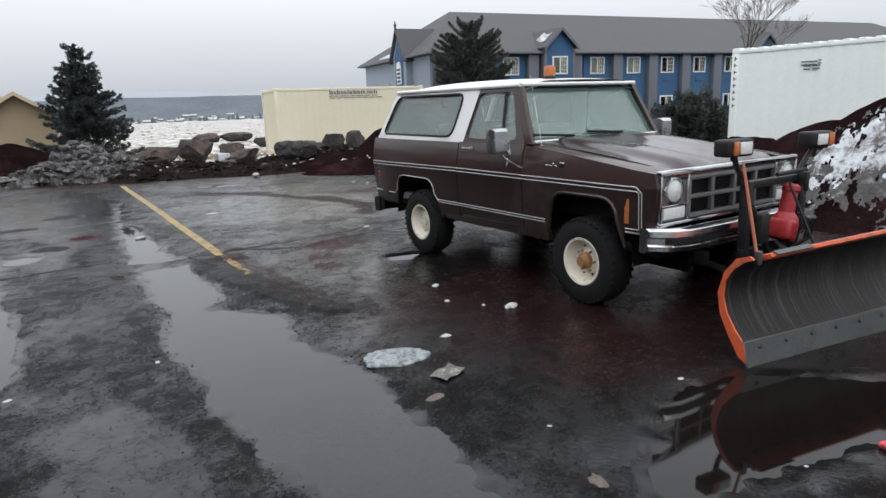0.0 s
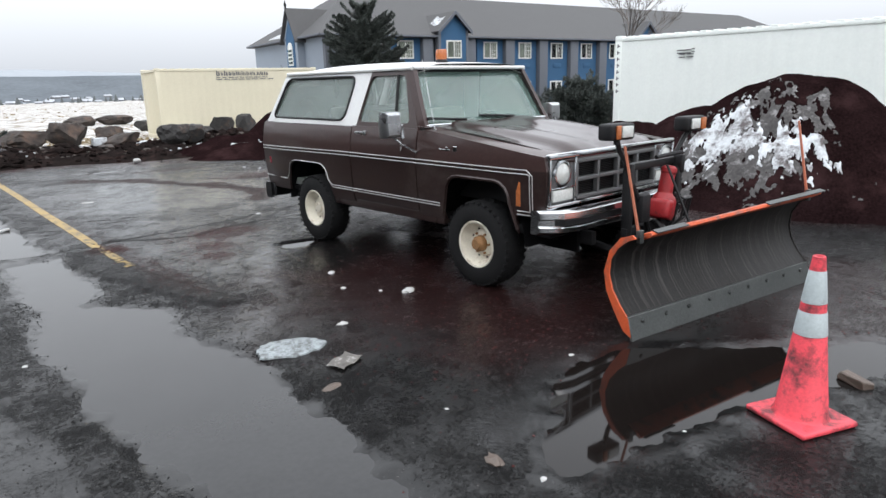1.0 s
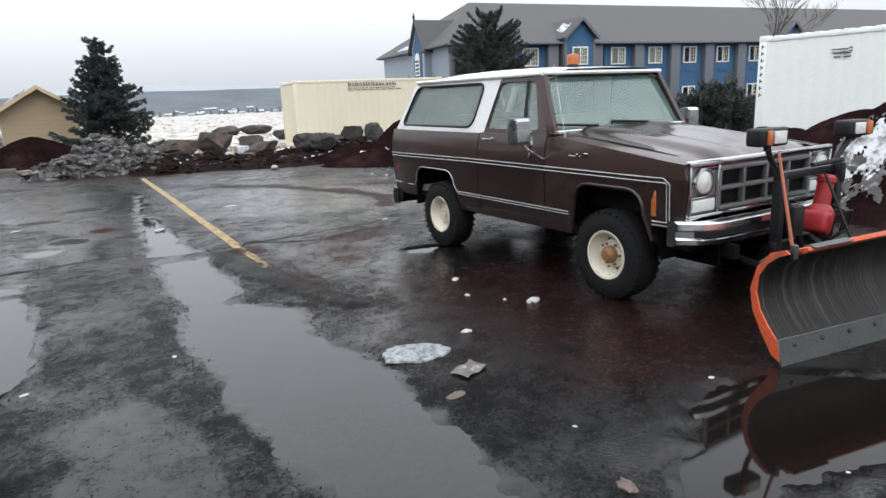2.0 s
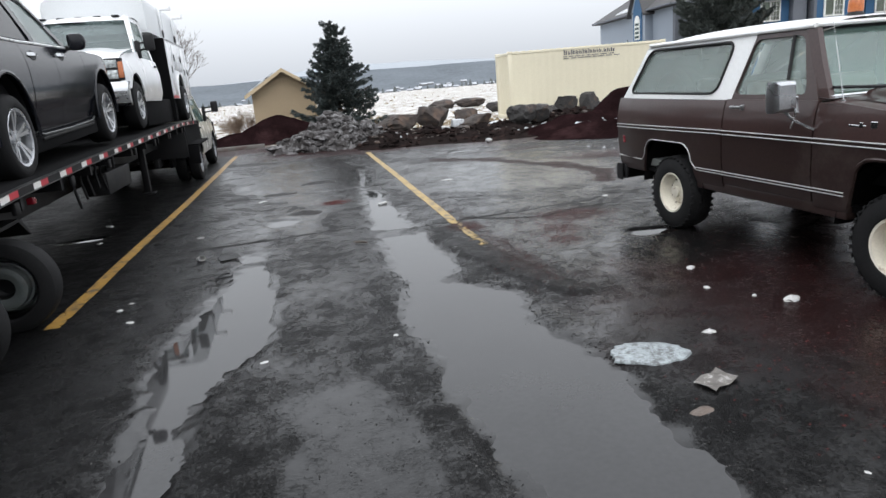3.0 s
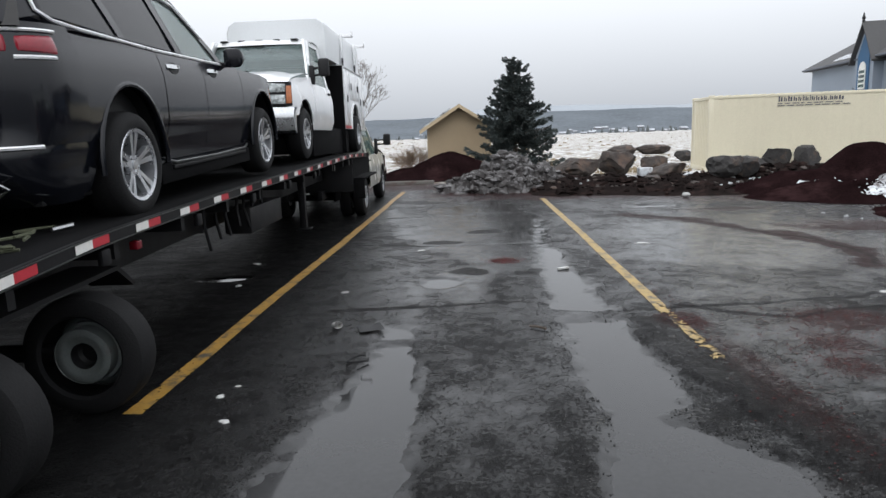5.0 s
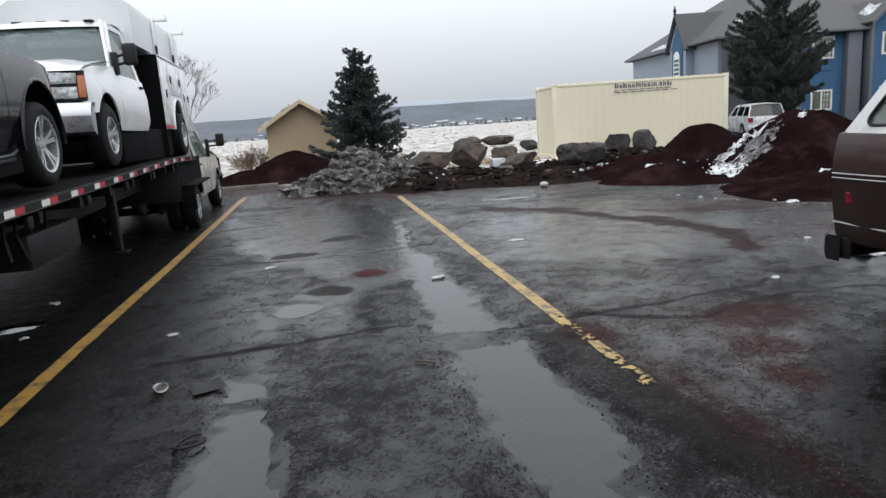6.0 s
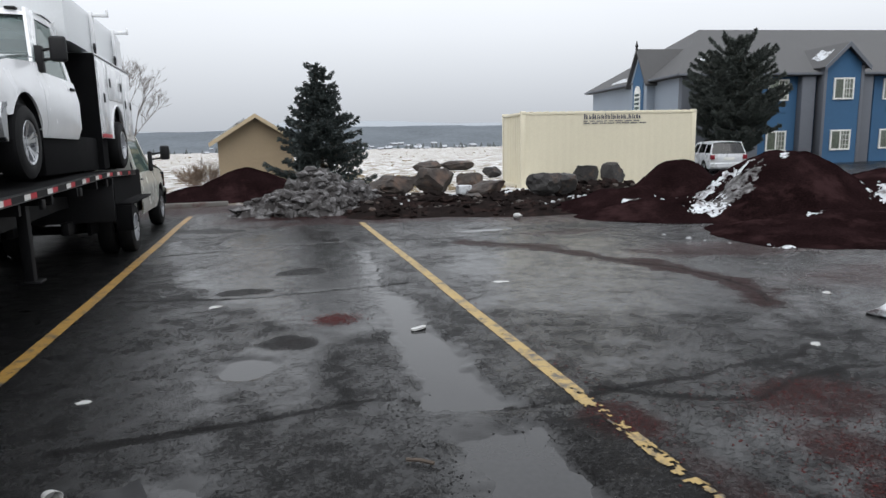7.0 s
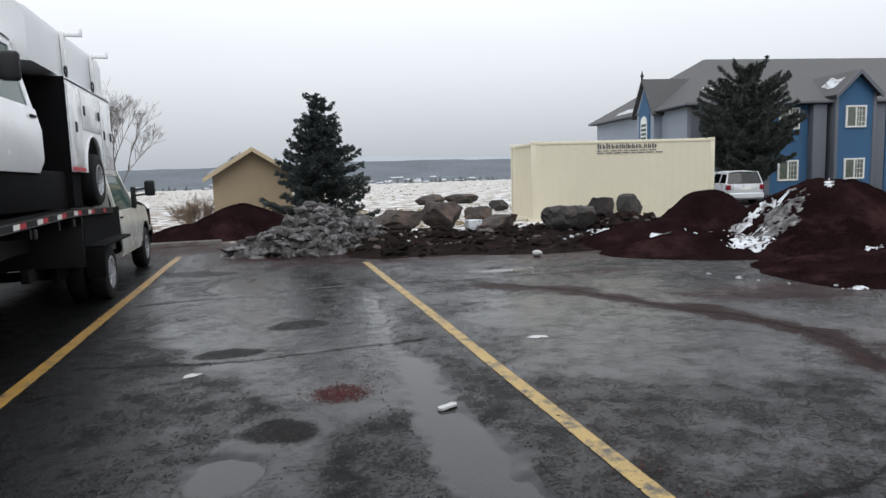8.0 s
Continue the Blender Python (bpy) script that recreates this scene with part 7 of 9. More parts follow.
    tube(bm, [(0.54, s * 0.925, 0.375), (0.70, s * 0.945, 0.345), (1.6, s * 0.948, 0.335), (2.45, s * 0.945, 0.345), (2.60, s * 0.925, 0.375)], 0.012, 6)
    part("sill_trim", bm, M_EDGESTEEL, suv, "dull metal side step edge")
    bm = bmesh.new()
    box(bm, 0.66, 2.5, min(s * 0.84, s * 0.945), max(s * 0.84, s * 0.945), 0.29, 0.325, 0.01)
    part("side_step", bm, M_BLACK, suv)
    # glasshouse
    roofline = [(-0.80, 1.66), (-0.3, 1.715), (0.5, 1.73), (1.15, 1.70), (1.45, 1.62)]
    holes = [[(-0.70, 1.26), (0.10, 1.20), (-0.03, 1.60), (-0.55, 1.58), (-0.70, 1.50)], [(0.20, 1.195), (1.02, 1.155), (0.88, 1.615), (0.06, 1.605)], [(1.14, 1.15), (1.95, 1.125), (1.42, 1.545), (1.20, 1.60), (1.00, 1.615)]]
    bm = bmesh.new()
    panel(bm, [(-1.0, 1.19), (-0.5, 1.158), (0.6, 1.12), (2.12, 1.088), (1.45, 1.63), (1.15, 1.70), (0.5, 1.73), (-0.3, 1.715), (-0.80, 1.66)], fg, holes, (-0.9,), (1.2, 1.35, 1.5), 0.03, -s)
    part("window_frame", bm, M_NAVY, suv)
    for h_, gm in zip(holes, (M_PRIVACY, M_PRIVACY, M_FRONTGLASS)):
        bm = bmesh.new()
        panel(bm, h_, lambda x, z, s=s: s * (SG(x, z) - 0.012), (), (), (1.35, 1.5), 0.004, -s)
        part("side_window", bm, gm, suv)
    bm = bmesh.new()
    tube(bm, [(x, s * (SG(x, z) + 0.004), z) for x, z in [(2.05, 1.105), (0.6, 1.145), (-0.4, 1.20), (-0.66, 1.225), (-0.755, 1.28), (-0.755, 1.50), (-0.70, 1.57), (-0.58, 1.625), (0.0, 1.655), (0.5, 1.665), (1.10, 1.65), (1.40, 1.585), (1.75, 1.34)]], 0.013, 6)
    part("chrome_window_trim", bm, M_TRIM, suv, "bright window surround")
    bm = bmesh.new()
    tube(bm, [(-0.55, s * 0.66, 1.74), (-0.45, s * 0.66, 1.785), (0.4, s * 0.67, 1.80), (1.0, s * 0.66, 1.775), (1.1, s * 0.66, 1.73)], 0.016, 8)
    part("roof_rail", bm, M_DULLCHROME, suv)
    mir = new("mirror")
    mir.parent = suv
    bm = bmesh.new()
    vs = box(bm, 1.99, 2.13, s * 1.06 - 0.09, s * 1.06 + 0.09, 1.10, 1.235, 0.05, 3)
    for v in vs:
        v.co.z -= 0.05 * (v.co.x - 2.06) * (1 if v.co.z > 1.17 else -1) / 0.07
        v.co.x += 0.25 * (s * v.co.y - 1.06)
    part("housing", bm, M_NAVY, mir)
    bm = bmesh.new()
    box(bm, 2.02, 2.09, s * 0.95 - 0.06, s * 0.95 + 0.06, 1.08, 1.13, 0.01)
    part("stalk", bm, M_BLACK, mir)
    # tail lamps wrap round the corner
    for a0, a1, zl, zh in ((3, 50, 0.064, 0.066), (51, 85, 0.072, 0.07)):
        bm = bmesh.new()
        bent(bm, 10, 6, lambda u, v: rear_skin(s * (a0 + (a1 - a0) * u), 1.075 + (v - 0.5) * 2 * ((zl if v < 0.5 else zh) * (0.75 + 0.25 * u)), -0.02 + 0.034 * (math.sin(v * 3.14159) * math.sin(min(1, u * 6, (1 - u) * 6) * 1.5708)) ** 0.4))
        part("tail_lamp", bm, M_REDLENS, suv, "dark red wraparound tail lamp")
    bm = bmesh.new()
    tube(bm, [rear_skin(s * q, 1.0, 0.004) for q in (50, 58, 66, 74, 80)], 0.012, 6)
    part("lamp_strip", bm, M_TRIM, suv)
    # exhaust trim
    bm = bmesh.new()
    ring = [(-1.17, s * y_, z) for y_, z in ((0.48, 0.40), (0.72, 0.40), (0.80, 0.36), (0.72, 0.31), (0.48, 0.31), (0.48, 0.40))]
    tube(bm, ring, 0.012, 6)
    part("exhaust_trim", bm, M_CHROME, suv, "chrome exhaust surround")
    bm = bmesh.new()
    box(bm, -1.17, -1.14, s * 0.62 - 0.12, s * 0.62 + 0.12, 0.50, 0.54, 0.008)
    part("reflector", bm, mat("dark_red_reflector", (0.04, 0.004, 0.005), 0.3), suv)
    for cx in (0, 3.135):
        wheel(suv, "wheel", (cx, s * 0.845, 0.385), s, 0.385, 0.255, 0.275, "spoke", M_ALLOY)
bm = bmesh.new()
bent(bm, 16, 6, lambda u, v: (3.98 - 0.22 * abs(u * 2 - 1) ** 3 - 1.72 * v, (u * 2 - 1) * (0.80 + 0.11 * v), 0.90 + 0.19 * min(1, 3 * v) ** 0.6 + 0.03 * (1 - (u * 2 - 1) ** 2)))
part("hood", bm, M_NAVY, suv)
bm = bmesh.new()
bent(bm, 16, 8, lambda u, v: (4.06 - 0.32 * abs(u * 2 - 1) ** 3 - 0.05 * (v - 0.5) ** 2, (u * 2 - 1) * 0.90, 0.26 + 0.66 * v))
part("front_bumper", bm, M_NAVY, suv)
bm = bmesh.new()
bent(bm, 12, 6, lambda u, v: (2.18 - 0.75 * v - 0.12 * (u * 2 - 1) ** 2, (u * 2 - 1) * (0.86 - 0.16 * v), 1.07 + 0.57 * v + 0.0))
part("windshield", bm, M_SCREEN, suv)
bm = bmesh.new()
bent(bm, 14, 12, lambda u, v: (1.46 - 2.26 * v - 0.06 * (u * 2 - 1) ** 2, (u * 2 - 1) * 0.72, 1.655 + 0.14 * math.sin(min(1.0, 0.15 + v * 1.1) * 2.6) - 0.05 * (u * 2 - 1) ** 4 - 0.05 * v))
part("roof", bm, M_NAVY, suv)
bm = bmesh.new()
bent(bm, 36, 10, lambda u, v: rear_skin(-90 + 180 * u, 0.565 + 0.635 * v, 0))
part("tailgate", bm, M_NAVY, suv)
bm = bmesh.new()
bent(bm, 12, 6, lambda u, v: (-1.07 + 0.27 * v + 0.12 * (u * 2 - 1) ** 4, (u * 2 - 1) * (0.88 - 0.16 * v), 1.17 + 0.49 * v))
part("rear_window", bm, M_PRIVACY, suv)
bm = bmesh.new()
bent(bm, 36, 10, lambda u, v: rear_skin(-90 + 180 * u, 0.22 + 0.345 * v, 0.0 if v < 0.98 else -0.01))
part("rear_bumper", bm, M_NAVY, suv)
bm = bmesh.new()
tube(bm, [rear_skin(q, 1.152, 0.006) for q in range(-84, 85, 7)], 0.011, 6)
part("tailgate_trim", bm, M_TRIM, suv, "bright tailgate strip")
bm = bmesh.new()
tube(bm, [rear_skin(q, 0.56, 0.006) for q in range(-64, 65, 8)], 0.011, 6)
part("bumper_trim", bm, M_TRIM, suv)
bm = bmesh.new()
loft(bm, [[(-0.80 + dx, y_, 1.665 + dz) for dx, dz in ((0, 0), (-0.13, -0.03), (-0.13, -0.045), (0, -0.02))] for y_ in (-0.66, 0, 0.66)])
part("roof_spoiler", bm, M_NAVY, suv)
bm = bmesh.new()
box(bm, -0.9, 3.7, -0.80, 0.80, 0.22, 0.45, 0.02)
box(bm, -0.7, 2.0, -0.84, 0.84, 0.45, 1.02, 0.02)
part("interior_floor", bm, M_BLACK, suv)
for x in (0.75, 1.55):
    for y_ in (-0.42, 0.42):
        bm = bmesh.new()
        box(bm, x - 0.08, x + 0.08, y_ - 0.24, y_ + 0.24, 0.98, 1.42, 0.06, 3)
        box(bm, x - 0.05, x + 0.05, y_ - 0.11, y_ + 0.11, 1.42, 1.56, 0.04, 3)
        part("seat_back", bm, M_INTERIOR, suv)


bm = bmesh.new()
for k in range(6):
    box(bm, -1.079, -1.073, -0.534 - k * 0.034, -0.508 - k * 0.034, 1.285, 1.321)
part("model_letters", bm, M_TRIM, suv, "chrome model letter bars")
# the body stands a little higher on its wheels
stack = [c for c in suv.children if not c.name.startswith("wheel")]
while stack:
    c = stack.pop()
    stack += list(c.children)
    if c.type == "MESH":
        for v in c.data.vertices:
            v.co.z += 0.09 * smooth01(0.30, 1.10, v.co.z)
        c.data.update()


# ---- pickups: +x forward, origin at the front axle on the ground, sides at +-y ----
def pickup_front(name, label, m, paint, w, wheelbase, hood_z, roof_z, cab_len, big_mirrors, lamp_amber, bumper_mat, chrome_top, mz=1.23, mo=0.27):
    t = thing(name, label, "pickup truck", m=m)
    half = body_side([(0.40, w - 0.05), (0.6, w), (0.95, w), (1.1, w - 0.03), (1.2, w - 0.05)], None, 0.95, 0.13)
    green = body_side([(1.15, w - 0.06), (1.25, w - 0.08), (roof_z, w - 0.23)])
    cx0, cx1 = -0.62, -0.62 - cab_len     # cab front (A pillar base) and rear
    for s in (1, -1):
        fy = lambda x, z, s=s: s * half(x, z)
        fg = lambda x, z, s=s: s * green(x, z)
        bm = bmesh.new()
        panel(bm, [(0.72, 0.70), (0.50, 0.66)] + arc(0, 0.42, 0.50, 30, 150, 12) + [(-0.50, 0.46), (-0.66, 0.46), (-0.66, hood_z - 0.04), (0.3, hood_z - 0.12), (0.72, hood_z - 0.21)], fy, (), (0.5, 0.65, 0.8, 0.88), (0.6, 0.8, 0.95, 1.05), 0.03, -s)
        part("front_fender", bm, paint, t)
        bm = bmesh.new()
        panel(bm, [(-0.67, 0.46), (cx1 + 0.06, 0.46), (cx1 - 0.02, 0.62), (cx1 - 0.02, 1.20), (-0.67, 1.20)], fy, (), (), (0.6, 0.8, 0.95, 1.05), 0.03, -s)
        door = part("door", bm, paint, t)
        bm = bmesh.new()
        box(bm, cx1 + 0.10, cx1 + 0.28, s * (w - 0.02) - 0.012, s * (w - 0.02) + 0.02, 1.085, 1.12, 0.012)
        part("door_handle", bm, M_BLACK, door)
        bm = bmesh.new()
        tri_ = [(-0.80, 1.22), (cx1 + 0.12, 1.22), (cx1 + 0.16, roof_z - 0.10), (-1.16, roof_z - 0.10)]
        panel(bm, [(-0.60, 1.19), (cx1 - 0.02, 1.19), (cx1 + 0.06, roof_z - 0.01), (-1.12, roof_z - 0.01)], fg, (tri_,), (), (1.25, 1.4), 0.035, -s)
        part("cab_side", bm, paint, t)
        bm = bmesh.new()
        panel(bm, tri_, lambda x, z, s=s: s * (green(x, z) - 0.015), (), (), (1.4,), 0.004, -s)
        part("door_window", bm, M_CABGLASS, t)
        bm = bmesh.new()
        loft(bm, [[(x, s * y_, z) for x, z in arc(0, 0.42, 0.49, 180, 0, 12)] for y_ in (w - 0.02, 0.45)], closed=False)
        part("inner_arch", bm, M_BLACK, t)
        if big_mirrors:
            mir = new("mirror")
            mir.parent = t
            mir["label"] = "large black towing mirror"
            bm = bmesh.new()
            box(bm, -0.85, -0.75, s * (w + mo) - 0.09, s * (w + mo) + 0.09, mz + 0.02, mz + 0.31, 0.04, 3)
            part("housing", bm, M_BLACK, mir)
            bm = bmesh.new()
            for z in (mz + 0.06, mz + 0.17):
                cyl(bm, (-0.80, s * (w - 0.06), z - 0.03), (-0.80, s * (w + mo - 0.05), z), 0.018, segs=8)
            box(bm, -0.86, -0.74, s * (w - 0.05) - 0.04, s * (w - 0.05) + 0.04, 1.2, mz + 0.2, 0.02)
            part("arm", bm, M_BLACK, mir)
        # lamps
        lamp = new("headlight")
        lamp.parent = t
        for nm, ya, yb, za, zb, mt in (("upper_lens", w - 0.42, w - 0.095, 0.968, 1.105, M_HEADLAMP), ("lower_lens", w - 0.42, w - 0.095, 0.805, 0.945, M_HEADLAMP), ("amber_lens", w - 0.09, w - 0.02, 0.82, 1.07, M_AMBER if lamp_amber else M_HEADLAMP), ("bezel", w - 0.45, w - 0.02, 0.785, 1.125, M_BLACK)):
            bm = bmesh.new()
            a, b = min(s * ya, s * yb), max(s * ya, s * yb)
            vs = box(bm, 0.72, 0.955 if mt is not M_BLACK else 0.94, a, b, za, zb, 0.012)
            for v in vs:
                v.co.x -= (0.16 * smooth01(w - 0.35, w, abs(v.co.y)) + 0.16 * (v.co.z - 0.8)) * (v.co.x > 0.85)
            part(nm, bm, mt, lamp)
    # hood
    bm = bmesh.new()
    bent(bm, 16, 8, lambda u, v: (0.90 - 1.52 * v - 0.10 * abs(u * 2 - 1) ** 3 * (1 - v), (u * 2 - 1) * (w - 0.05), hood_z - 0.22 + 0.22 * min(1, v * 1.25) ** 0.7 + 0.045 * smooth01(0.75, 0.55, abs(u * 2 - 1)) * min(1, v * 4)))
    part("hood", bm, paint, t)
    bm = bmesh.new()
    box(bm, 0.82, 0.90, -(w - 0.45), w - 0.45, 0.78, 1.12, 0.02)
    part("grille", bm, M_BLACK, t)
    bm = bmesh.new()
    box(bm, 0.86, 0.93, -(w - 0.45), w - 0.45, 0.93, 1.0, 0.015)
    for y_ in (-(w - 0.46), w - 0.52):
        box(bm, 0.86, 0.93, y_, y_ + 0.06, 0.80, 1.10, 0.015)
    part("grille_bar", bm, M_CHROME if chrome_top else paint, t)
    bm = bmesh.new()
    prof_ = [(0.98, 0.70), (1.03, 0.68), (1.03, 0.60), (1.0, 0.44), (0.90, 0.40), (0.86, 0.74), (0.95, 0.755)]
    loft(bm, [[(x - 0.24 * abs(y_ / w) ** 4, y_, z) for x, z in prof_] for y_ in np.linspace(-w, w, 15)])
    part("front_bumper", bm, bumper_mat, t)
    bm = bmesh.new()
    loft(bm, [[(x - 0.24 * abs(y_ / w) ** 4, y_, z) for x, z in ((1.038, 0.62), (1.038, 0.69), (0.985, 0.765), (0.85, 0.78), (0.85, 0.74), (0.95, 0.72))] for y_ in np.linspace(-w - 0.005, w + 0.005, 15)])
    part("bumper_top", bm, M_CHROME if chrome_top else bumper_mat, t, "bright upper bumper bar")
    bm = bmesh.new()
    bent(bm, 12, 6, lambda u, v: (cx0 + 0.06 - 0.60 * v - 0.12 * (u * 2 - 1) ** 2, (u * 2 - 1) * (w - 0.07 - 0.14 * v), hood_z - 0.06 + (roof_z - 0.08 - hood_z + 0.06) * v))
    part("windshield", bm, M_SCREEN, t)
    for s in (1, -1):
        bm = bmesh.new()
        loft(bm, [[(x + dx, s * (y_ + dy), z) for dx, dy in ((-0.05, 0.0), (0.03, 0.0), (0.03, -0.05), (-0.05, -0.05))] for x, y_, z in ((cx0 - 0.05, w - 0.055, 1.16), (cx0 - 0.66, w - 0.205, roof_z - 0.02))])
        part("pillar", bm, paint, t)
    bm = bmesh.new()
    bent(bm, 12, 8, lambda u, v: (cx0 - 0.52 + (cx1 - cx0 + 0.56) * v - 0.10 * (1 - v) * (u * 2 - 1) ** 2, (u * 2 - 1) * (w - 0.205), roof_z - 0.03 + 0.075 * math.sin(0.25 + 2.2 * v) - 0.045 * (u * 2 - 1) ** 4))
    bent(bm, 12, 2, lambda u, v: (cx0 - 0.52 - 0.10 * (u * 2 - 1) ** 2 + 0.05 * v, (u * 2 - 1) * (w - 0.205 + 0.01 * v), roof_z - 0.03 + 0.02 - 0.045 * (u * 2 - 1) ** 4 * (1 - v) - 0.08 * v))
    part("roof", bm, paint, t)
    bm = bmesh.new()
    panel(bm, [(-0.88 * w, 0.6), (0.88 * w, 0.6), (w - 0.2, roof_z), (-(w - 0.2), roof_z)], lambda x, z: 0, ([(-0.6, 1.3), (0.6, 1.3), (0.55, roof_z - 0.12), (-0.55, roof_z - 0.12)],), (), (), 0.03)
    back_ = part("cab_back", bm, paint, t)
    back_.matrix_basis = pose(cx1 + 0.02, 0, 0, 0, 0, 90)
    bm = bmesh.new()
    box(bm, cx1 + 0.1, 0.6, -w + 0.1, w - 0.1, 0.50, 1.12, 0.03)
    part("cab_floor", bm, M_BLACK, t)
    for y_ in (-0.42, 0.42):
        bm = bmesh.new()
        box(bm, cx1 + 0.15, cx1 + 0.32, y_ - 0.24, y_ + 0.24, 1.0, 1.5, 0.06, 3)
        part("seat_back", bm, M_INTERIOR, t)
    bm = bmesh.new()
    for y_ in (-0.35, 0.35):
        box(bm, -wheelbase - 1.3, 0.9, y_ - 0.05, y_ + 0.05, 0.46, 0.64, 0.01)
    cyl(bm, (0, -w + 0.2, 0.40), (0, w - 0.2, 0.40), 0.05, segs=8)
    cyl(bm, (-wheelbase, -w + 0.2, 0.40), (-wheelbase, w - 0.2, 0.40), 0.07, segs=8)
    part("chassis", bm, M_BLACK, t)
    for s in (1, -1):
        wheel(t, "wheel", (0, s * (w - 0.13), 0.395), s, 0.395, 0.225, 0.25, "spoke", M_ALLOY)
        wheel(t, "wheel", (-wheelbase, s * (w - 0.04), 0.395), s, 0.395, 0.225, 0.24, "deep", M_ALLOY)
        wheel(t, "wheel", (-wheelbase, s * (w - 0.33), 0.395), s, 0.395, 0.225, 0.24, "deep", M_ALLOY)
    return t


svc = pickup_front("service_truck", "white utility service truck with tall box body, loaded on the trailer", pose(-5.30, 12.72, 1.375, 0, -0.5, -90), M_PICKWHITE, 1.0, 4.55, 1.34, 1.99, 1.52, True, True, M_DULLCHROME, True, 1.30, 0.15)
# side packs, canopy and fittings of the service body
for s in (1, -1):
    bm = bmesh.new()
    fyk = lambda x, z, s=s: s * 1.02
    panel(bm, [(-3.25, 0.50), (-4.00, 0.50)] + [(x, z) for x, z in arc(-4.55, 0.50, 0.52, 0, 180, 14, 0.55)] + [(-5.10, 0.50), (-5.95, 0.50), (-5.95, 1.74), (-3.25, 1.74)], fyk, (), (), (), 0.03, -s)
    part("side_pack", bm, M_PICKWHITE, svc)
    bm = bmesh.new()
    box(bm, -5.95, -3.25, min(s * 0.52, s * 1.02), max(s * 0.52, s * 1.02), 1.70, 1.76, 0.012)
    box(bm, -5.95, -5.90, min(s * 0.52, s * 1.0), max(s * 0.52, s * 1.0), 0.5, 1.72)
    part("pack_top", bm, M_PICKWHITE, svc)
    bm = bmesh.new()
    tube(bm, [(x, s * 1.022, z) for x, z in arc(-4.55, 0.50, 0.53, 0, 180, 16, 0.56)], 0.022, 6)
    part("arch_lip", bm, M_PICKWHITE, svc)
    for a, b, za, zb in ((-3.30, -3.92, 0.58, 1.66), (-3.98, -5.12, 1.12, 1.66), (-5.18, -5.90, 0.58, 1.66)):
        bm = bmesh.new()
        box(bm, b, a, min(s * 1.02, s * 1.034), max(s * 1.02, s * 1.034), za, zb, 0.006)
        d_ = part("locker_door", bm, M_PICKWHITE, svc)
        for hx in ((a + b) / 2,) if b > -4.5 else (b + 0.12, a - 0.12):
            bm = bmesh.new()
            box(bm, hx - 0.05, hx + 0.05, min(s * 1.034, s * 1.045), max(s * 1.034, s * 1.045), (za + zb) / 2 - 0.07, (za + zb) / 2 + 0.07, 0.006)
            part("latch", bm, M_BLACK, d_, "dark paddle latch")
    bm = bmesh.new()
    box(bm, -3.98, -3.28, min(s * 1.024, s * 1.03), max(s * 1.024, s * 1.03), 0.51, 0.565)
    part("reflective_strip", bm, M_TAPERED, svc)
    for i, (hx, r) in enumerate(((-3.5, 0.06), (-5.0, 0.07))):
        bm = bmesh.new()
        tube(bm, [(hx + r * math.cos(a), s * 0.99, 1.86 + r * math.sin(a)) for a in np.linspace(-1.57, 4.7, 12)], 0.012, 6)
        tube(bm, [(hx, s * 0.99, 1.74), (hx, s * 0.99, 1.80)], 0.015, 6)
        part("grab_ring", bm, M_BLACK, svc)
    for px in (-3.6, -5.2):
        bm = bmesh.new()
        box(bm, px - 0.05, px + 0.05, s * 0.96 - 0.025, s * 0.96 + 0.025, 1.75, 2.40, 0.01)
        box(bm, px - 0.03, px + 0.03, min(s * 0.94, s * 1.20), max(s * 0.94, s * 1.20), 2.33, 2.38, 0.008)
        box(bm, px - 0.03, px + 0.03, s * 1.19 - 0.015, s * 1.19 + 0.015, 2.33, 2.44, 0.006)
        part("rack_post", bm, M_PICKWHITE, svc)
bm = bmesh.new()
CAN = lambda k, lowz: [(-0.93 * k, lowz), (0.93 * k, lowz), (0.93 * k, 2.30), (0.89 * k, 2.42), (0.78 * k, 2.49), (-0.78 * k, 2.49), (-0.89 * k, 2.42), (-0.93 * k, 2.30)]
loft(bm, [[(x, y_, z) for y_, z in CAN(k, 1.78)] for x, k in ((-2.26, 0.97), (-2.30, 1.0), (-5.95, 1.0), (-5.98, 0.98))])
box(bm, -5.9, -3.3, -0.52, 0.52, 0.6, 1.8)
part("canopy", bm, mat("pale_grey_canopy", (0.66, 0.68, 0.69), 0.4, 0, 0.04, 1, 30, 0.03), svc, "tall pale box canopy")
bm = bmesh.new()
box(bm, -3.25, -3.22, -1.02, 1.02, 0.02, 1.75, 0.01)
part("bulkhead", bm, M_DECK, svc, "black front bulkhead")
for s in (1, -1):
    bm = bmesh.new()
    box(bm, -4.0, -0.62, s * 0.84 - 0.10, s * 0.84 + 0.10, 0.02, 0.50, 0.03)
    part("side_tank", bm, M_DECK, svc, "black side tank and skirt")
bm = bmesh.new()
box(bm, -2.0, -1.35, -0.45, -0.05, 1.925, 1.95, 0.008)
part("roof_hatch", bm, M_BLACK, svc)
for y_ in (-0.6, -0.3, 0.0, 0.3, 0.6):
    bm = bmesh.new()
    box(bm, -1.25, -1.15, y_ - 0.06, y_ + 0.06, 1.965, 1.995, 0.01)
    part("roof_lamp", bm, M_BLACK, svc, "small dark cab roof lamp")

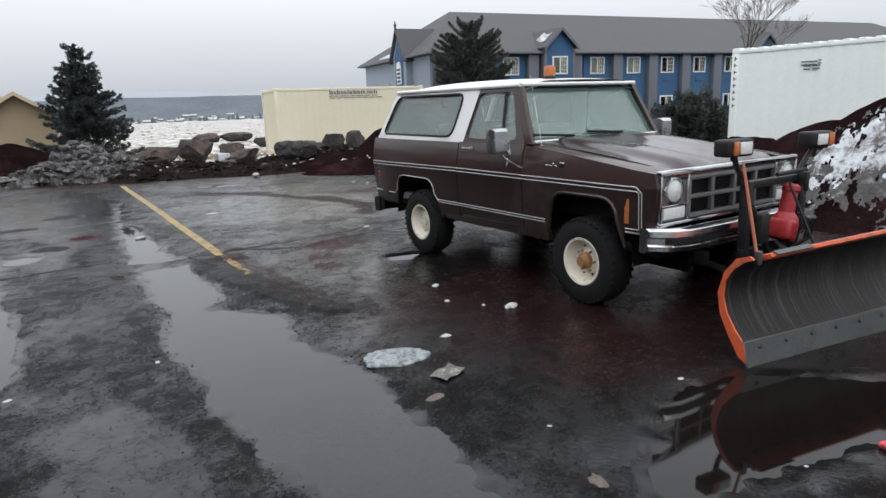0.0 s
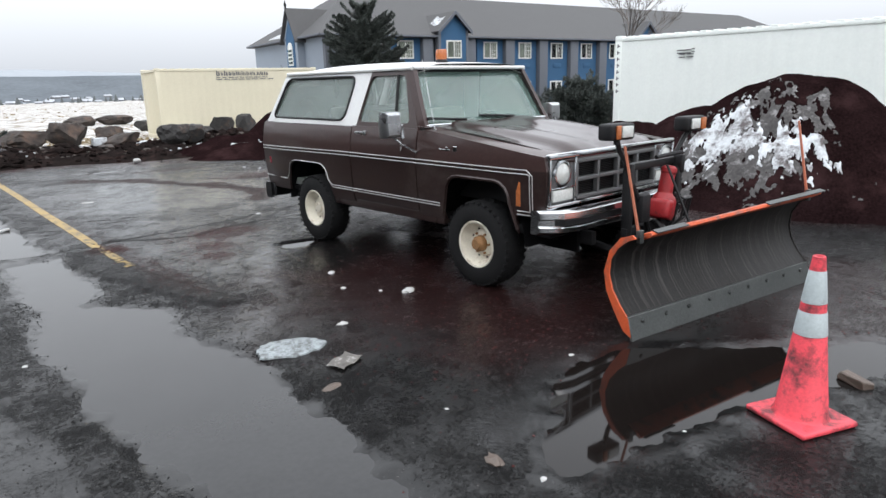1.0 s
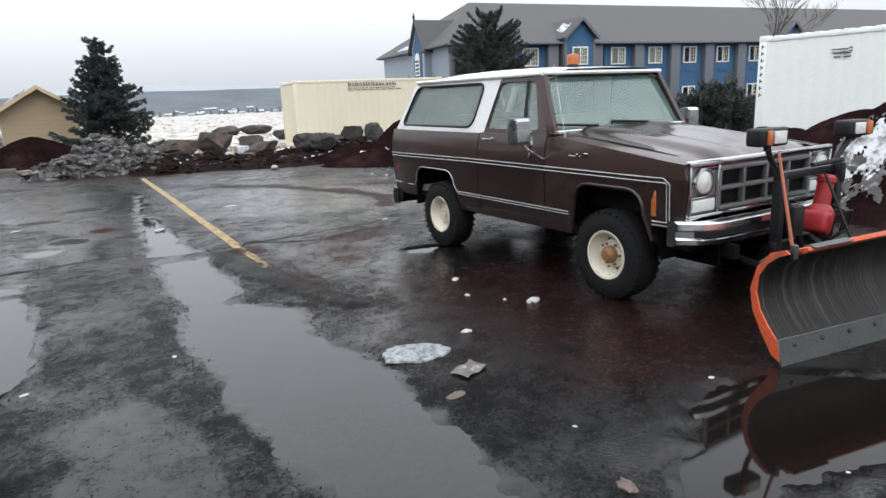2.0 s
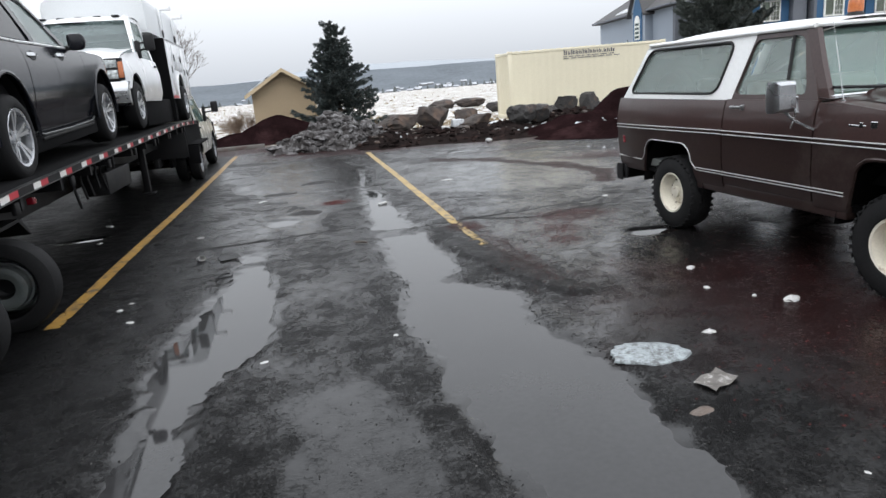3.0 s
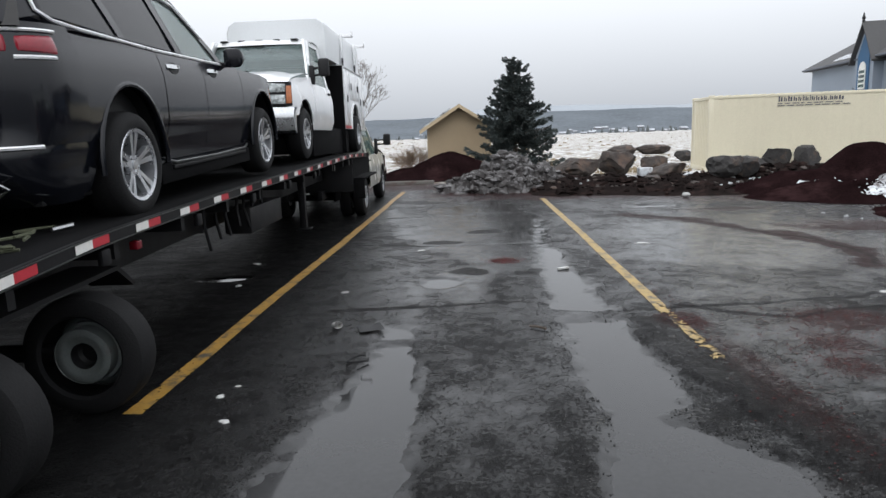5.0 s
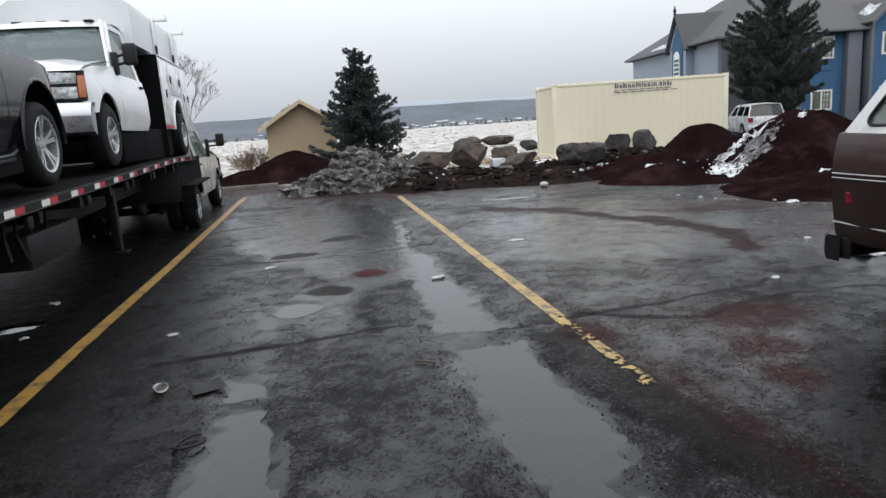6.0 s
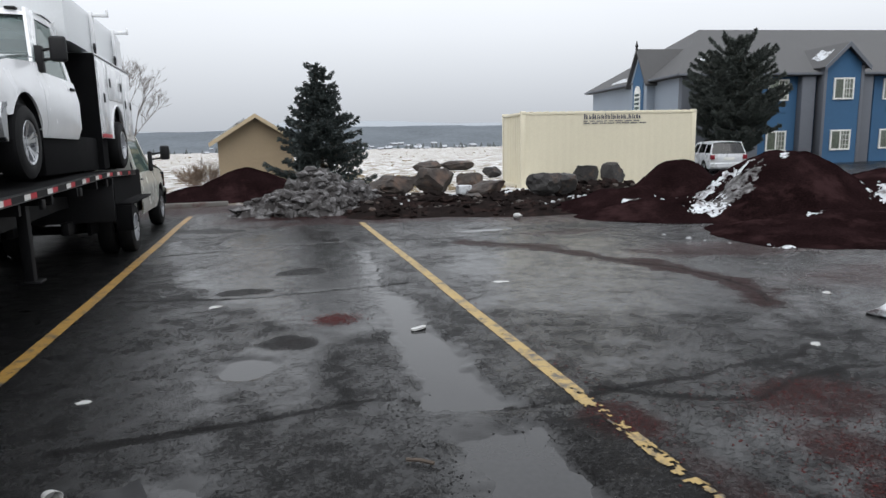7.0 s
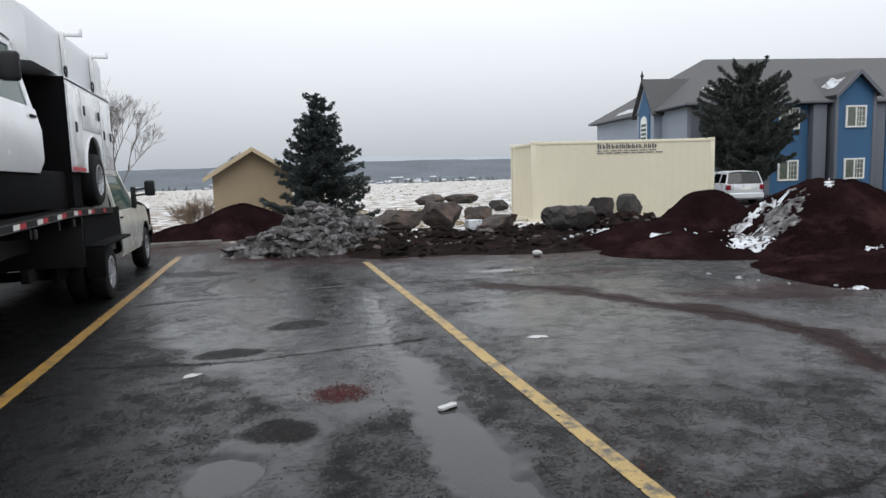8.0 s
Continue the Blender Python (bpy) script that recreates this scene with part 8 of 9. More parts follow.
ram = pickup_front("tow_pickup", "pale gold dual-wheel pickup hitched to the gooseneck trailer", pose(-5.10, 20.3, 0.0, 0, 0, 90), M_RAM, 1.0, 3.75, 1.32, 1.90, 1.75, True, True, M_CHROME, True, 1.40, 0.24)
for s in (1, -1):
    # pale bed given a black colour for its shade below the trailer
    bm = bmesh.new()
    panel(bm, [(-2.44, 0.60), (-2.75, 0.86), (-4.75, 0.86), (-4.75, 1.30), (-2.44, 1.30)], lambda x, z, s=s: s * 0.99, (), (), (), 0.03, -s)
    part("bed_side", bm, M_DECK, ram, "bed side coloured black for the shade under the gooseneck")
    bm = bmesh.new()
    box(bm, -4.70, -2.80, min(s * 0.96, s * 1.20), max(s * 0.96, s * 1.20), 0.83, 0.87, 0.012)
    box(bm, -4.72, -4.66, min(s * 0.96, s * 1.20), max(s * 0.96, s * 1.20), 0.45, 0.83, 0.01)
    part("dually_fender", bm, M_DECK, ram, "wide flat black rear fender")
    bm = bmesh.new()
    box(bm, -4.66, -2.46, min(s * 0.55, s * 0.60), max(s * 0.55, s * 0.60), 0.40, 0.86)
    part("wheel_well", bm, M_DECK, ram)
bm = bmesh.new()
box(bm, -4.75, -2.44, -0.98, 0.98, 0.75, 0.82)
box(bm, -4.78, -4.72, -0.98, 0.98, 0.60, 1.28, 0.01)
part("bed_floor", bm, M_BLACK, ram)

# white small van behind the SUV, nose towards it
van = pickup_front("white_van", "white vehicle with black bumper at the tail of the trailer", pose(-5.40, 4.67, 1.0, 0, -3.6, 90), M_PICKWHITE, 0.95, 2.6, 1.24, 1.85, 1.5, False, False, M_BLACK, False)
bm = bmesh.new()
secs = []
for x, k in ((-2.12, 1.0), (-3.6, 1.0), (-3.7, 0.96)):
    secs.append([(x, y_ * k, z) for y_, z in ((-0.90, 0.45), (0.90, 0.45), (0.93, 1.1), (0.72, 1.80), (-0.72, 1.80), (-0.93, 1.1))])
loft(bm, secs)
part("rear_body", bm, M_PICKWHITE, van)
bm = bmesh.new()
loft(bm, [[(x - 0.24 * abs(y_ / 0.96) ** 4, y_, z) for x, z in ((0.98, 0.83), (1.05, 0.80), (1.07, 0.62), (1.03, 0.42), (0.90, 0.38), (0.82, 0.80))] for y_ in np.linspace(-0.96, 0.96, 13)])
part("bumper_cover", bm, M_BLACK, van, "tall black plastic bumper")

# ---- hotel ----
hotel = thing("hotel", "two-storey blue and grey hotel with a hipped shingle roof", "hotel", m=pose(20.85, 37.1, -0.3, 0, 0, -8))
L_, D_, EV, RG = 58.0, 13.6, 5.30, 8.75
bm = bmesh.new()
box(bm, 0.0, L_, 0.25, D_, 0, EV)
part("wall", bm, M_STUCCO_PALE, hotel, "pale grey siding")
bm = bmesh.new()
ov = 0.45
a, b, c, d = (-ov, -ov, EV), (L_ + ov, -ov, EV), (L_ + ov, D_ + ov, EV), (-ov, D_ + ov, EV)
r0, r1 = (4.6, D_ / 2, RG), (L_ - 4.6, D_ / 2, RG)
vs = [bm.verts.new(p) for p in (a, b, c, d, r0, r1)] + [bm.verts.new((p[0], p[1], EV - 0.16)) for p in (a, b, c, d)]
for f in ((0, 1, 5, 4), (1, 2, 5), (2, 3, 4, 5), (3, 0, 4), (0, 6, 7, 1), (1, 7, 8, 2), (2, 8, 9, 3), (3, 9, 6, 0), (6, 9, 8, 7)):
    bm.faces.new([vs[i] for i in f])
finish(bm, "roof", M_ROOF, hotel, smooth=False)
bm = bmesh.new()
box(bm, -ov, L_ + ov, -ov - 0.10, -ov - 0.003, EV - 0.14, EV - 0.02, 0.02)
box(bm, -ov - 0.10, -ov - 0.003, -ov, D_ + ov, EV - 0.14, EV - 0.02, 0.02)
part("gutter", bm, M_STUCCO_GREY, hotel)


def hotel_window(u, z0, z1, w, y_, parent):
    win = new("window")
    win.parent = parent
    bm = bmesh.new()
    for x0, x1, za, zb in ((u, u + w, z0, z0 + 0.09), (u, u + w, z1 - 0.09, z1), (u, u + 0.09, z0 + 0.09, z1 - 0.09), (u + w - 0.09, u + w, z0 + 0.09, z1 - 0.09), (u + w / 2 - 0.04, u + w / 2 + 0.04, z0 + 0.09, z1 - 0.09)):
        box(bm, x0, x1, y_ - 0.07, y_ + 0.02, za, zb)
    part("frame", bm, M_WINFRAME, win)
    bm = bmesh.new()
    for k in range(1, 4):
        z = z0 + (z1 - z0) * k / 4
        box(bm, u + w / 2 + 0.04, u + w - 0.09, y_ - 0.05, y_ - 0.03, z - 0.015, z + 0.015)
    for k in range(1, 3):
        x = u + w / 2 + (w / 2 - 0.09) * k / 3
        box(bm, x - 0.012, x + 0.012, y_ - 0.05, y_ - 0.03, z0 + 0.09, z1 - 0.09)
    part("muntin", bm, M_WINFRAME, win)
    bm = bmesh.new()
    box(bm, u + 0.06, u + w - 0.06, y_ - 0.028, y_ - 0.022, z0 + 0.06, z1 - 0.06)
    part("pane", bm, M_HOTELGLASS, win)
    bm = bmesh.new()
    n_ = 14
    bent(bm, n_ * 2, 1, lambda p, v: (u + 0.08 + (w - 0.16) * p, y_ - 0.006 + 0.006 * math.sin(p * n_ * 3.14), z0 + 0.08 + (z1 - z0 - 0.16) * v))
    part("curtain", bm, M_CURTAIN, win)


M_HOTELGLASS = glass("hotel_glass", (0.75, 0.78, 0.74), 0.03, 1.5)
BAYS = [5.3, 8.9, 12.5, 15.8, 19.05, 22.3, 25.6, 28.9, 32.2, 35.5, 38.8, 42.1, 45.4, 48.7, 52.0]
for i, u in enumerate(BAYS):
    w = 1.25
    lo, hi = u - 0.55, u + w + 0.55
    bm = bmesh.new()
    box(bm, lo, hi, 0.10, 0.25, 0.0, EV - 0.17)
    part("blue_bay", bm, M_STUCCO_BLUE, hotel, "blue recessed bay")
    hotel_window(u, 3.78, 4.98, w, 0.10, hotel)
    hotel_window(u, 0.95, 2.10, w, 0.10, hotel)
    bm = bmesh.new()
    box(bm, u + 0.3, u + 1.15, 0.06, 0.10, 3.10, 3.42, 0.01)
    part("air_unit", bm, M_STUCCO_BLUE, hotel)
    nxt = BAYS[i + 1] if i + 1 < len(BAYS) else L_
    bm = bmesh.new()
    box(bm, hi + 0.01, min(hi + 0.82, nxt - 0.56), -0.32, 0.25, 0.0, EV - 0.17, 0.01)
    part("pilaster", bm, M_STUCCO_GREY, hotel, "grey projecting pilaster")
bm = bmesh.new()
box(bm, 0.0, 4.70, -0.12, 0.25, 0.0, EV - 0.17)
part("corner_wall", bm, M_STUCCO_GREY, hotel)


def gable(name, u, half, z0, zp, y0, y1, front):
    """A small gabled dormer that comes out of the roof."""
    g = new(name)
    g.parent = hotel
    bm = bmesh.new()
    loft(bm, [[(u - half, y, z0), (u + half, y, z0), (u + half, y, zp - half * 0.95), (u, y, zp - 0.08), (u - half, y, zp - half * 0.95)] for y in (y0, y1)])
    part("gable_wall", bm, front, g)
    for s in (1, -1):
        bm = bmesh.new()
        o = half + 0.35
        loft(bm, [[(u + s * o, y, zp - o * 0.95), (u, y, zp), (u, y, zp + 0.10), (u + s * (o + 0.03), y, zp - o * 0.95 + 0.08)] for y in (y0 - 0.30, y1)])
        part("gable_roof", bm, M_ROOF, g)
        bm = bmesh.new()
        loft(bm, [[(u + s * o, y, zp - o * 0.95 - 0.12), (u, y, zp - 0.14), (u, y, zp + 0.11), (u + s * (o + 0.03), y, zp - o * 0.95 + 0.10)] for y in (y0 - 0.36, y0 - 0.303)])
        part("bargeboard", bm, M_STUCCO_GREY, g)
    return g


gable("gable", 9.40, 1.05, 0.0, 6.80, -0.62, 3.2, M_STUCCO_BLUE)
for u in (8.17, 10.45):
    bm = bmesh.new()
    box(bm, u, u + 0.18, -0.66, -0.05, 0.0, EV + 0.35, 0.01)
    part("corner_board", bm, M_STUCCO_GREY, hotel)
hotel_window(8.78, 3.78, 4.98, 1.25, -0.63, hotel)
hotel_window(8.78, 0.95, 2.10, 1.25, -0.63, hotel)
for u in (30.0, 46.0):
    gable("gable", u, 1.25, EV - 0.4, 6.75, -0.05, 3.2, M_STUCCO_BLUE)
# gable on the end wall
endg = new("end_gable")
endg.parent = hotel
bm = bmesh.new()
VC, HV, PZ = 4.4, 1.15, 7.1
loft(bm, [[(x, VC - HV, 0), (x, VC + HV, 0), (x, VC + HV, PZ - HV * 1.5), (x, VC, PZ - 0.1), (x, VC - HV, PZ - HV * 1.5)] for x in (-0.5, 3.0)])
part("gable_wall", bm, M_STUCCO_PALE, endg)
bm = bmesh.new()
loft(bm, [[(x, VC - 0.72, 0), (x, VC + 0.72, 0), (x, VC + 0.72, PZ - 1.75), (x, VC, PZ - 0.55), (x, VC - 0.72, PZ - 1.75)] for x in (-0.56, -0.505)])
part("blue_panel", bm, M_STUCCO_BLUE, endg)
for s in (1, -1):
    bm = bmesh.new()
    loft(bm, [[(x, VC + s * (HV + 0.3), PZ - (HV + 0.3) * 1.5), (x, VC, PZ), (x, VC, PZ + 0.12), (x, VC + s * (HV + 0.34), PZ - (HV + 0.3) * 1.5 + 0.1)] for x in (-0.75, 3.4)])
    part("gable_roof", bm, M_ROOF, endg)
bm = bmesh.new()
pts = [(VC - 0.42, 3.5), (VC + 0.42, 3.5), (VC + 0.42, 4.6)] + [(VC + 0.42 * math.cos(q), 4.6 + 0.42 * math.sin(q)) for q in np.linspace(0.3, 2.84, 8)] + [(VC - 0.42, 4.6)]
loft(bm, [[(x, y, z) for y, z in pts] for x in (-0.60, -0.565)])
part("arched_window", bm, M_WINFRAME, endg)
bm = bmesh.new()
for k in range(4):
    box(bm, -0.612, -0.602, VC - 0.34, VC + 0.34, 3.6 + k * 0.26, 3.76 + k * 0.26)
part("arched_pane", bm, M_CABGLASS, endg)
bm = bmesh.new()
lathe(bm, [(0.001, 0), (0.10, 0.02), (0.06, 0.12), (0.11, 0.22), (0.05, 0.36), (0.03, 0.5), (0.001, 0.52)], 8, "Z", (-0.7, VC, PZ + 0.08))
part("finial", bm, M_BLACK, endg)
bm = bmesh.new()
bent(bm, 10, 4, lambda u, v: (9.4 - 0.35 - 0.55 * v - 0.1 * math.sin(u * 5), -0.2 + 1.3 * u, 6.80 - 0.95 * (0.35 + 0.55 * v + 0.1 * math.sin(u * 5)) + 0.125))
part("roof_snow", bm, M_SNOW, hotel, "small leftover roof snow")
bm = bmesh.new()
bent(bm, 10, 4, lambda u, v: (-0.25 + 0.5 * v * math.sin(0.4 + u * 2.4), 9.6 - 3.0 * u, EV + 0.683 * (0.2 + 0.5 * v * math.sin(0.4 + u * 2.4)) + 0.03))
part("roof_snow", bm, M_SNOW, hotel, "small leftover roof snow")
bm = bmesh.new()
bent(bm, 6, 4, lambda u, v: (1.6 + 0.6 * u, 1.3 + 0.35 * v, EV + 0.476 * (1.75 + 0.35 * v) + 0.03))
part("roof_snow", bm, M_SNOW, hotel, "small leftover roof snow")


# ---- plants ----
def tuft_mesh(name, tufts, material, parent, spikes=7, seed=1, droop=0.0):
    """Needle tufts: (place, way, length, spread) as stars of thin blades."""
    rnd = random.Random(seed)
    vs_, fs_ = [], []
    for p, way, ln, sp in tufts:
        for k in range(spikes):
            d = (way + Vector((rnd.uniform(-1, 1), rnd.uniform(-1, 1), rnd.uniform(-1, 1) - droop)) * sp).normalized()
            side = d.cross(Vector((rnd.uniform(-1, 1), rnd.uniform(-1, 1), rnd.uniform(-1, 1)))).normalized() * ln * 0.115
            e_ = p + d * ln * rnd.uniform(0.7, 1.15)
            i = len(vs_)
            mid_ = p + d * ln * 0.45
            vs_ += [tuple(p), tuple(mid_ + side), tuple(e_), tuple(mid_ - side)]
            fs_.append((i, i + 1, i + 2, i + 3))
    ob = raw(name, vs_, fs_, material)
    ob.parent = parent
    return ob


def conifer(name, label, x, y, z, height, radius, seed, mat_, spruce=True, low=0.08):
    rnd = random.Random(seed)
    t = thing(name, label, "tree", m=pose(x, y, z))
    bm = bmesh.new()
    cyl(bm, (0, 0, -0.1), (0.03, 0, height * 0.5), 0.045 * height ** 0.7, 0.025 * height ** 0.7, 10)
    cyl(bm, (0.03, 0, height * 0.5), (0.0, 0, height * 0.97), 0.025 * height ** 0.7, 0.006, 8)
    part("trunk", bm, M_BARK, t)
    vs_, fs_, tufts = [], [], []
    bm = bmesh.new()
    lv = height * low
    while lv < height * 0.985:
        k = lv / height
        reach0 = radius * ((1 - k) ** 0.78 * 1.02 + 0.03) if spruce else radius * max(0.12, math.sin(min(1, (k - low) / (1 - low) * 0.92 + 0.12) * 3.05) ** 0.75)
        count = rnd.randint(6, 8) if k < 0.85 else 4
        a0 = rnd.uniform(0, 6.28)
        for j in range(count):
            if rnd.random() < (0.16 if spruce else 0.20):
                continue
            a = a0 + 6.283 * j / count + rnd.uniform(-0.35, 0.35)
            reach = reach0 * rnd.choice((0.62, 0.8, 0.95, 1.05, 1.22)) * rnd.uniform(0.9, 1.08) if spruce else reach0 * rnd.uniform(0.75, 1.08)
            rise = (0.10 if spruce else 0.30) + rnd.uniform(-0.12, 0.18) - 0.20 * (1 - k) + (0.5 if k > 0.85 else 0)
            pts = []
            for q in np.linspace(0, 1, 5):
                sag = -0.16 * reach * math.sin(q * 2.4) * (1 - k) + 0.14 * reach * q ** 3
                pts.append(Vector((math.cos(a) * reach * q, math.sin(a) * reach * q, lv + reach * rise * q + sag)))
            for p_, q_ in zip(pts, pts[1:]):
                i = len(vs_)
                w = 0.018 * max(0.3, reach)
                up = Vector((0, 0, w))
                sd = Vector((-math.sin(a), math.cos(a), 0)) * w
                vs_ += [tuple(p_ + up), tuple(p_ + sd), tuple(p_ - sd), tuple(q_ + up * 0.7), tuple(q_ + sd * 0.7), tuple(q_ - sd * 0.7)]
                fs_ += [(i, i + 1, i + 4, i + 3), (i + 1, i + 2, i + 5, i + 4), (i + 2, i, i + 3, i + 5)]
            n_t = max(6, int(reach * (66 if spruce else 72)))
            for g in range(n_t):
                q = 0.12 + 0.9 * (g + rnd.random()) / n_t
                i = min(3, int(q * 4))
                f = q * 4 - i
                base = pts[i].lerp(pts[i + 1], min(1, f))
                sway = (1 - q) * (0.34 if spruce else 0.36) * reach + 0.06
                off = Vector((-math.sin(a), math.cos(a), 0)) * rnd.uniform(-1, 1) * sway
                pos = base + off * (0.85 if spruce else 0.7) + Vector((0, 0, rnd.uniform(-0.10, 0.06) - 0.12 * abs(rnd.uniform(-1, 1)) * sway))
                way = (Vector((math.cos(a), math.sin(a), 0.15 if spruce else 0.5)) + off * 0.9 / max(0.1, sway)).normalized()
                tufts.append((pos, way, (rnd.uniform(0.09, 0.16) if spruce else rnd.uniform(0.10, 0.17)) * (height / 4.2) ** 0.3, 0.55 if spruce else 0.85))
        lv += height * (0.031 if spruce else 0.030) * rnd.uniform(0.8, 1.2)
    for g in range(30):
        tufts.append((Vector((0, 0, height * (0.90 + 0.1 * g / 30))), Vector((rnd.uniform(-0.6, 0.6), rnd.uniform(-0.6, 0.6), 1)).normalized(), 0.12, 0.5))
    bm.free()
    br = raw("limb", vs_, fs_, M_BARK)
    br.parent = t
    br["kind"] = "stuff"
    tuft_mesh("crown", tufts, mat_, t, 10, seed)
    return t


conifer("spruce_tree", "dark blue-green spruce tree standing behind an ice heap", 0.02, 27.3, -0.05, 4.28, 1.62, 4, M_SPRUCE, True, 0.07)
conifer("pine_tree", "bushy dark green pine in front of the hotel", 21.2, 33.2, -0.15, 6.35, 2.45, 9, M_PINE, False, 0.16)
conifer("shrub_pine", "low dark evergreen shrub beside the white container", 14.6, 12.6, -0.1, 1.75, 1.25, 15, M_PINE, False, 0.05)
conifer("shrub_pine", "low dark evergreen shrub near the hotel", 16.6, 33.4, -0.1, 2.6, 1.3, 19, M_PINE, False, 0.05)


def bare_tree(name, label, x, y, z, height, seed, spread=0.5, material=None, stems=1, depth=5, thick=0.018, category="tree"):
    rnd = random.Random(seed)
    t = thing(name, label, category, m=pose(x, y, z))
    vs_, fs_ = [], []

    def limb(p, d, ln, r, lvl):
        q = p + d * ln
        i = len(vs_)
        s = d.cross(Vector((0.3, 0.9, 0.1))).normalized()
        u = d.cross(s)
        for base, rad in ((p, r), (q, r * 0.66)):
            for k in range(4):
                a = k * math.pi / 2
                vs_.append(tuple(base + (s * math.cos(a) + u * math.sin(a)) * rad))
        for k in range(4):
            fs_.append((i + k, i + (k + 1) % 4, i + 4 + (k + 1) % 4, i + 4 + k))
        if lvl <= 0:
            return
        for _ in range(rnd.randint(2, 4)):
            e_ = (d + Vector((rnd.uniform(-1, 1), rnd.uniform(-1, 1), rnd.uniform(-0.35, 0.75))) * spread).normalized()
            limb(p.lerp(q, rnd.uniform(0.55, 1.0)), e_, ln * rnd.uniform(0.55, 0.85), max(0.0035, r * 0.62), lvl - 1)

    for k in range(stems):
        d0 = Vector((rnd.uniform(-0.1, 0.1), rnd.uniform(-0.1, 0.1), 1)) if stems == 1 else Vector((rnd.uniform(-1, 1), rnd.uniform(-1, 1), 1.1))
        limb(Vector((0, 0, -0.05)), d0.normalized(), height * (0.34 if stems == 1 else 0.45), height * thick, depth)
    tr = raw("crown", vs_, fs_, material or M_TWIG)
    tr.parent = t
    return t


bare_tree("bare_tree", "leafless grey deciduous tree beyond the lot", -7.85, 37.5, -0.2, 6.7, 5, 0.58, None, 1, 7, 0.009)
bare_tree("bare_tree", "leafless tree behind the white container", 16.2, 12.2, -0.1, 5.6, 8, 0.62, None, 1, 7, 0.010)
bare_tree("bare_tree", "leafless tree behind the white container", 20.5, 4.4, -0.1, 6.2, 12, 0.5, None, 1, 6, 0.011)
bare_tree("bare_shrub", "leafless brown shrub beside the shed", -4.05, 31.2, -0.3, 1.25, 14, 0.45, M_SHRUB, 26, 4, 0.009, "shrub")
bare_tree("bare_shrub", "low dry brown shrub below the spruce", 1.3, 27.4, -0.1, 0.8, 15, 0.5, M_GRASS, 18, 2, 0.02, "shrub")


# ---- silver SUV by the hotel ----
esc = thing("silver_suv", "silver compact SUV parked near the hotel", "SUV", m=pose(18.05, 30.0, -0.12, 0, 0, 72) @ Matrix.Scale(0.90, 4))
EW = body_side([(0.3, 0.82), (0.5, 0.87), (0.9, 0.88), (1.02, 0.86)], -0.95, 3.4, 0.15, 0.10)
EG = body_side([(1.0, 0.85), (1.1, 0.83), (1.66, 0.68)])
for s in (1, -1):
    bm = bmesh.new()
    panel(bm, [(-0.92, 0.35), (-0.42, 0.32)] + arc(0, 0.36, 0.40, 175, 5, 10) + [(0.45, 0.30), (2.20, 0.30)] + arc(2.62, 0.36, 0.40, 175, 5, 10) + [(3.1, 0.32), (3.4, 0.5), (3.35, 0.85), (2.2, 1.02), (-0.90, 1.04), (-0.95, 0.7)], lambda x, z, s=s: s * EW(x, z), (), (-0.8, -0.6, 3.0), (0.5, 0.9), 0.03, -s)
    part("body_side", bm, M_SILVER, esc)
    hs = [[(-0.72, 1.10), (-0.02, 1.10), (-0.04, 1.52), (-0.60, 1.52)], [(0.08, 1.10), (0.95, 1.10), (0.85, 1.54), (0.06, 1.54)], [(1.05, 1.10), (1.95, 1.08), (1.45, 1.50), (0.97, 1.54)]]
    bm = bmesh.new()
    panel(bm, [(-0.90, 1.02), (2.2, 1.0), (1.5, 1.58), (1.0, 1.64), (-0.66, 1.62)], lambda x, z, s=s: s * EG(x, z), hs, (), (1.1, 1.4), 0.03, -s)
    part("window_frame", bm, M_SILVER, esc)
    for h_ in hs:
        bm = bmesh.new()
        panel(bm, h_, lambda x, z, s=s: s * (EG(x, z) - 0.01), (), (), (), 0.004, -s)
        part("side_window", bm, M_DARKGLASS, esc)
    bm = bmesh.new()
    box(bm, -1.0, -0.80, s * 0.76 - 0.10, s * 0.76 + 0.10, 0.80, 1.02, 0.02)
    part("tail_lamp", bm, M_REDLENS, esc)
    for x in (0.0, 2.62):
        wheel(esc, "wheel", (x, s * 0.77, 0.35), s, 0.35, 0.21, 0.22, "spoke", M_ALLOY)
bm = bmesh.new()
bent(bm, 10, 8, lambda u, v: (-0.98 - 0.02 * math.sin(v * 3) + 0.10 * abs(u * 2 - 1) ** 4, (u * 2 - 1) * 0.84, 0.62 + 0.44 * v))
part("tailgate", bm, M_SILVER, esc)
bm = bmesh.new()
bent(bm, 10, 4, lambda u, v: (-0.96 + 0.26 * v + 0.06 * (u * 2 - 1) ** 4, (u * 2 - 1) * (0.80 - 0.12 * v), 1.07 + 0.50 * v))
part("rear_window", bm, M_DARKGLASS, esc)
bm = bmesh.new()
loft(bm, [[(x + 0.12 * abs(y_ / 0.86) ** 4, y_, z) for x, z in ((-1.0, 0.64), (-1.08, 0.60), (-1.08, 0.42), (-1.0, 0.34), (-0.8, 0.4))] for y_ in np.linspace(-0.86, 0.86, 9)])
part("rear_bumper", bm, M_SILVER, esc)
bm = bmesh.new()
bent(bm, 10, 8, lambda u, v: (1.5 - 2.2 * v, (u * 2 - 1) * 0.69, 1.58 + 0.10 * math.sin(0.3 + 2.4 * v) - 0.04 * (u * 2 - 1) ** 4))
bent(bm, 10, 4, lambda u, v: (2.25 - 0.75 * v, (u * 2 - 1) * (0.82 - 0.13 * v), 1.0 + 0.6 * v))
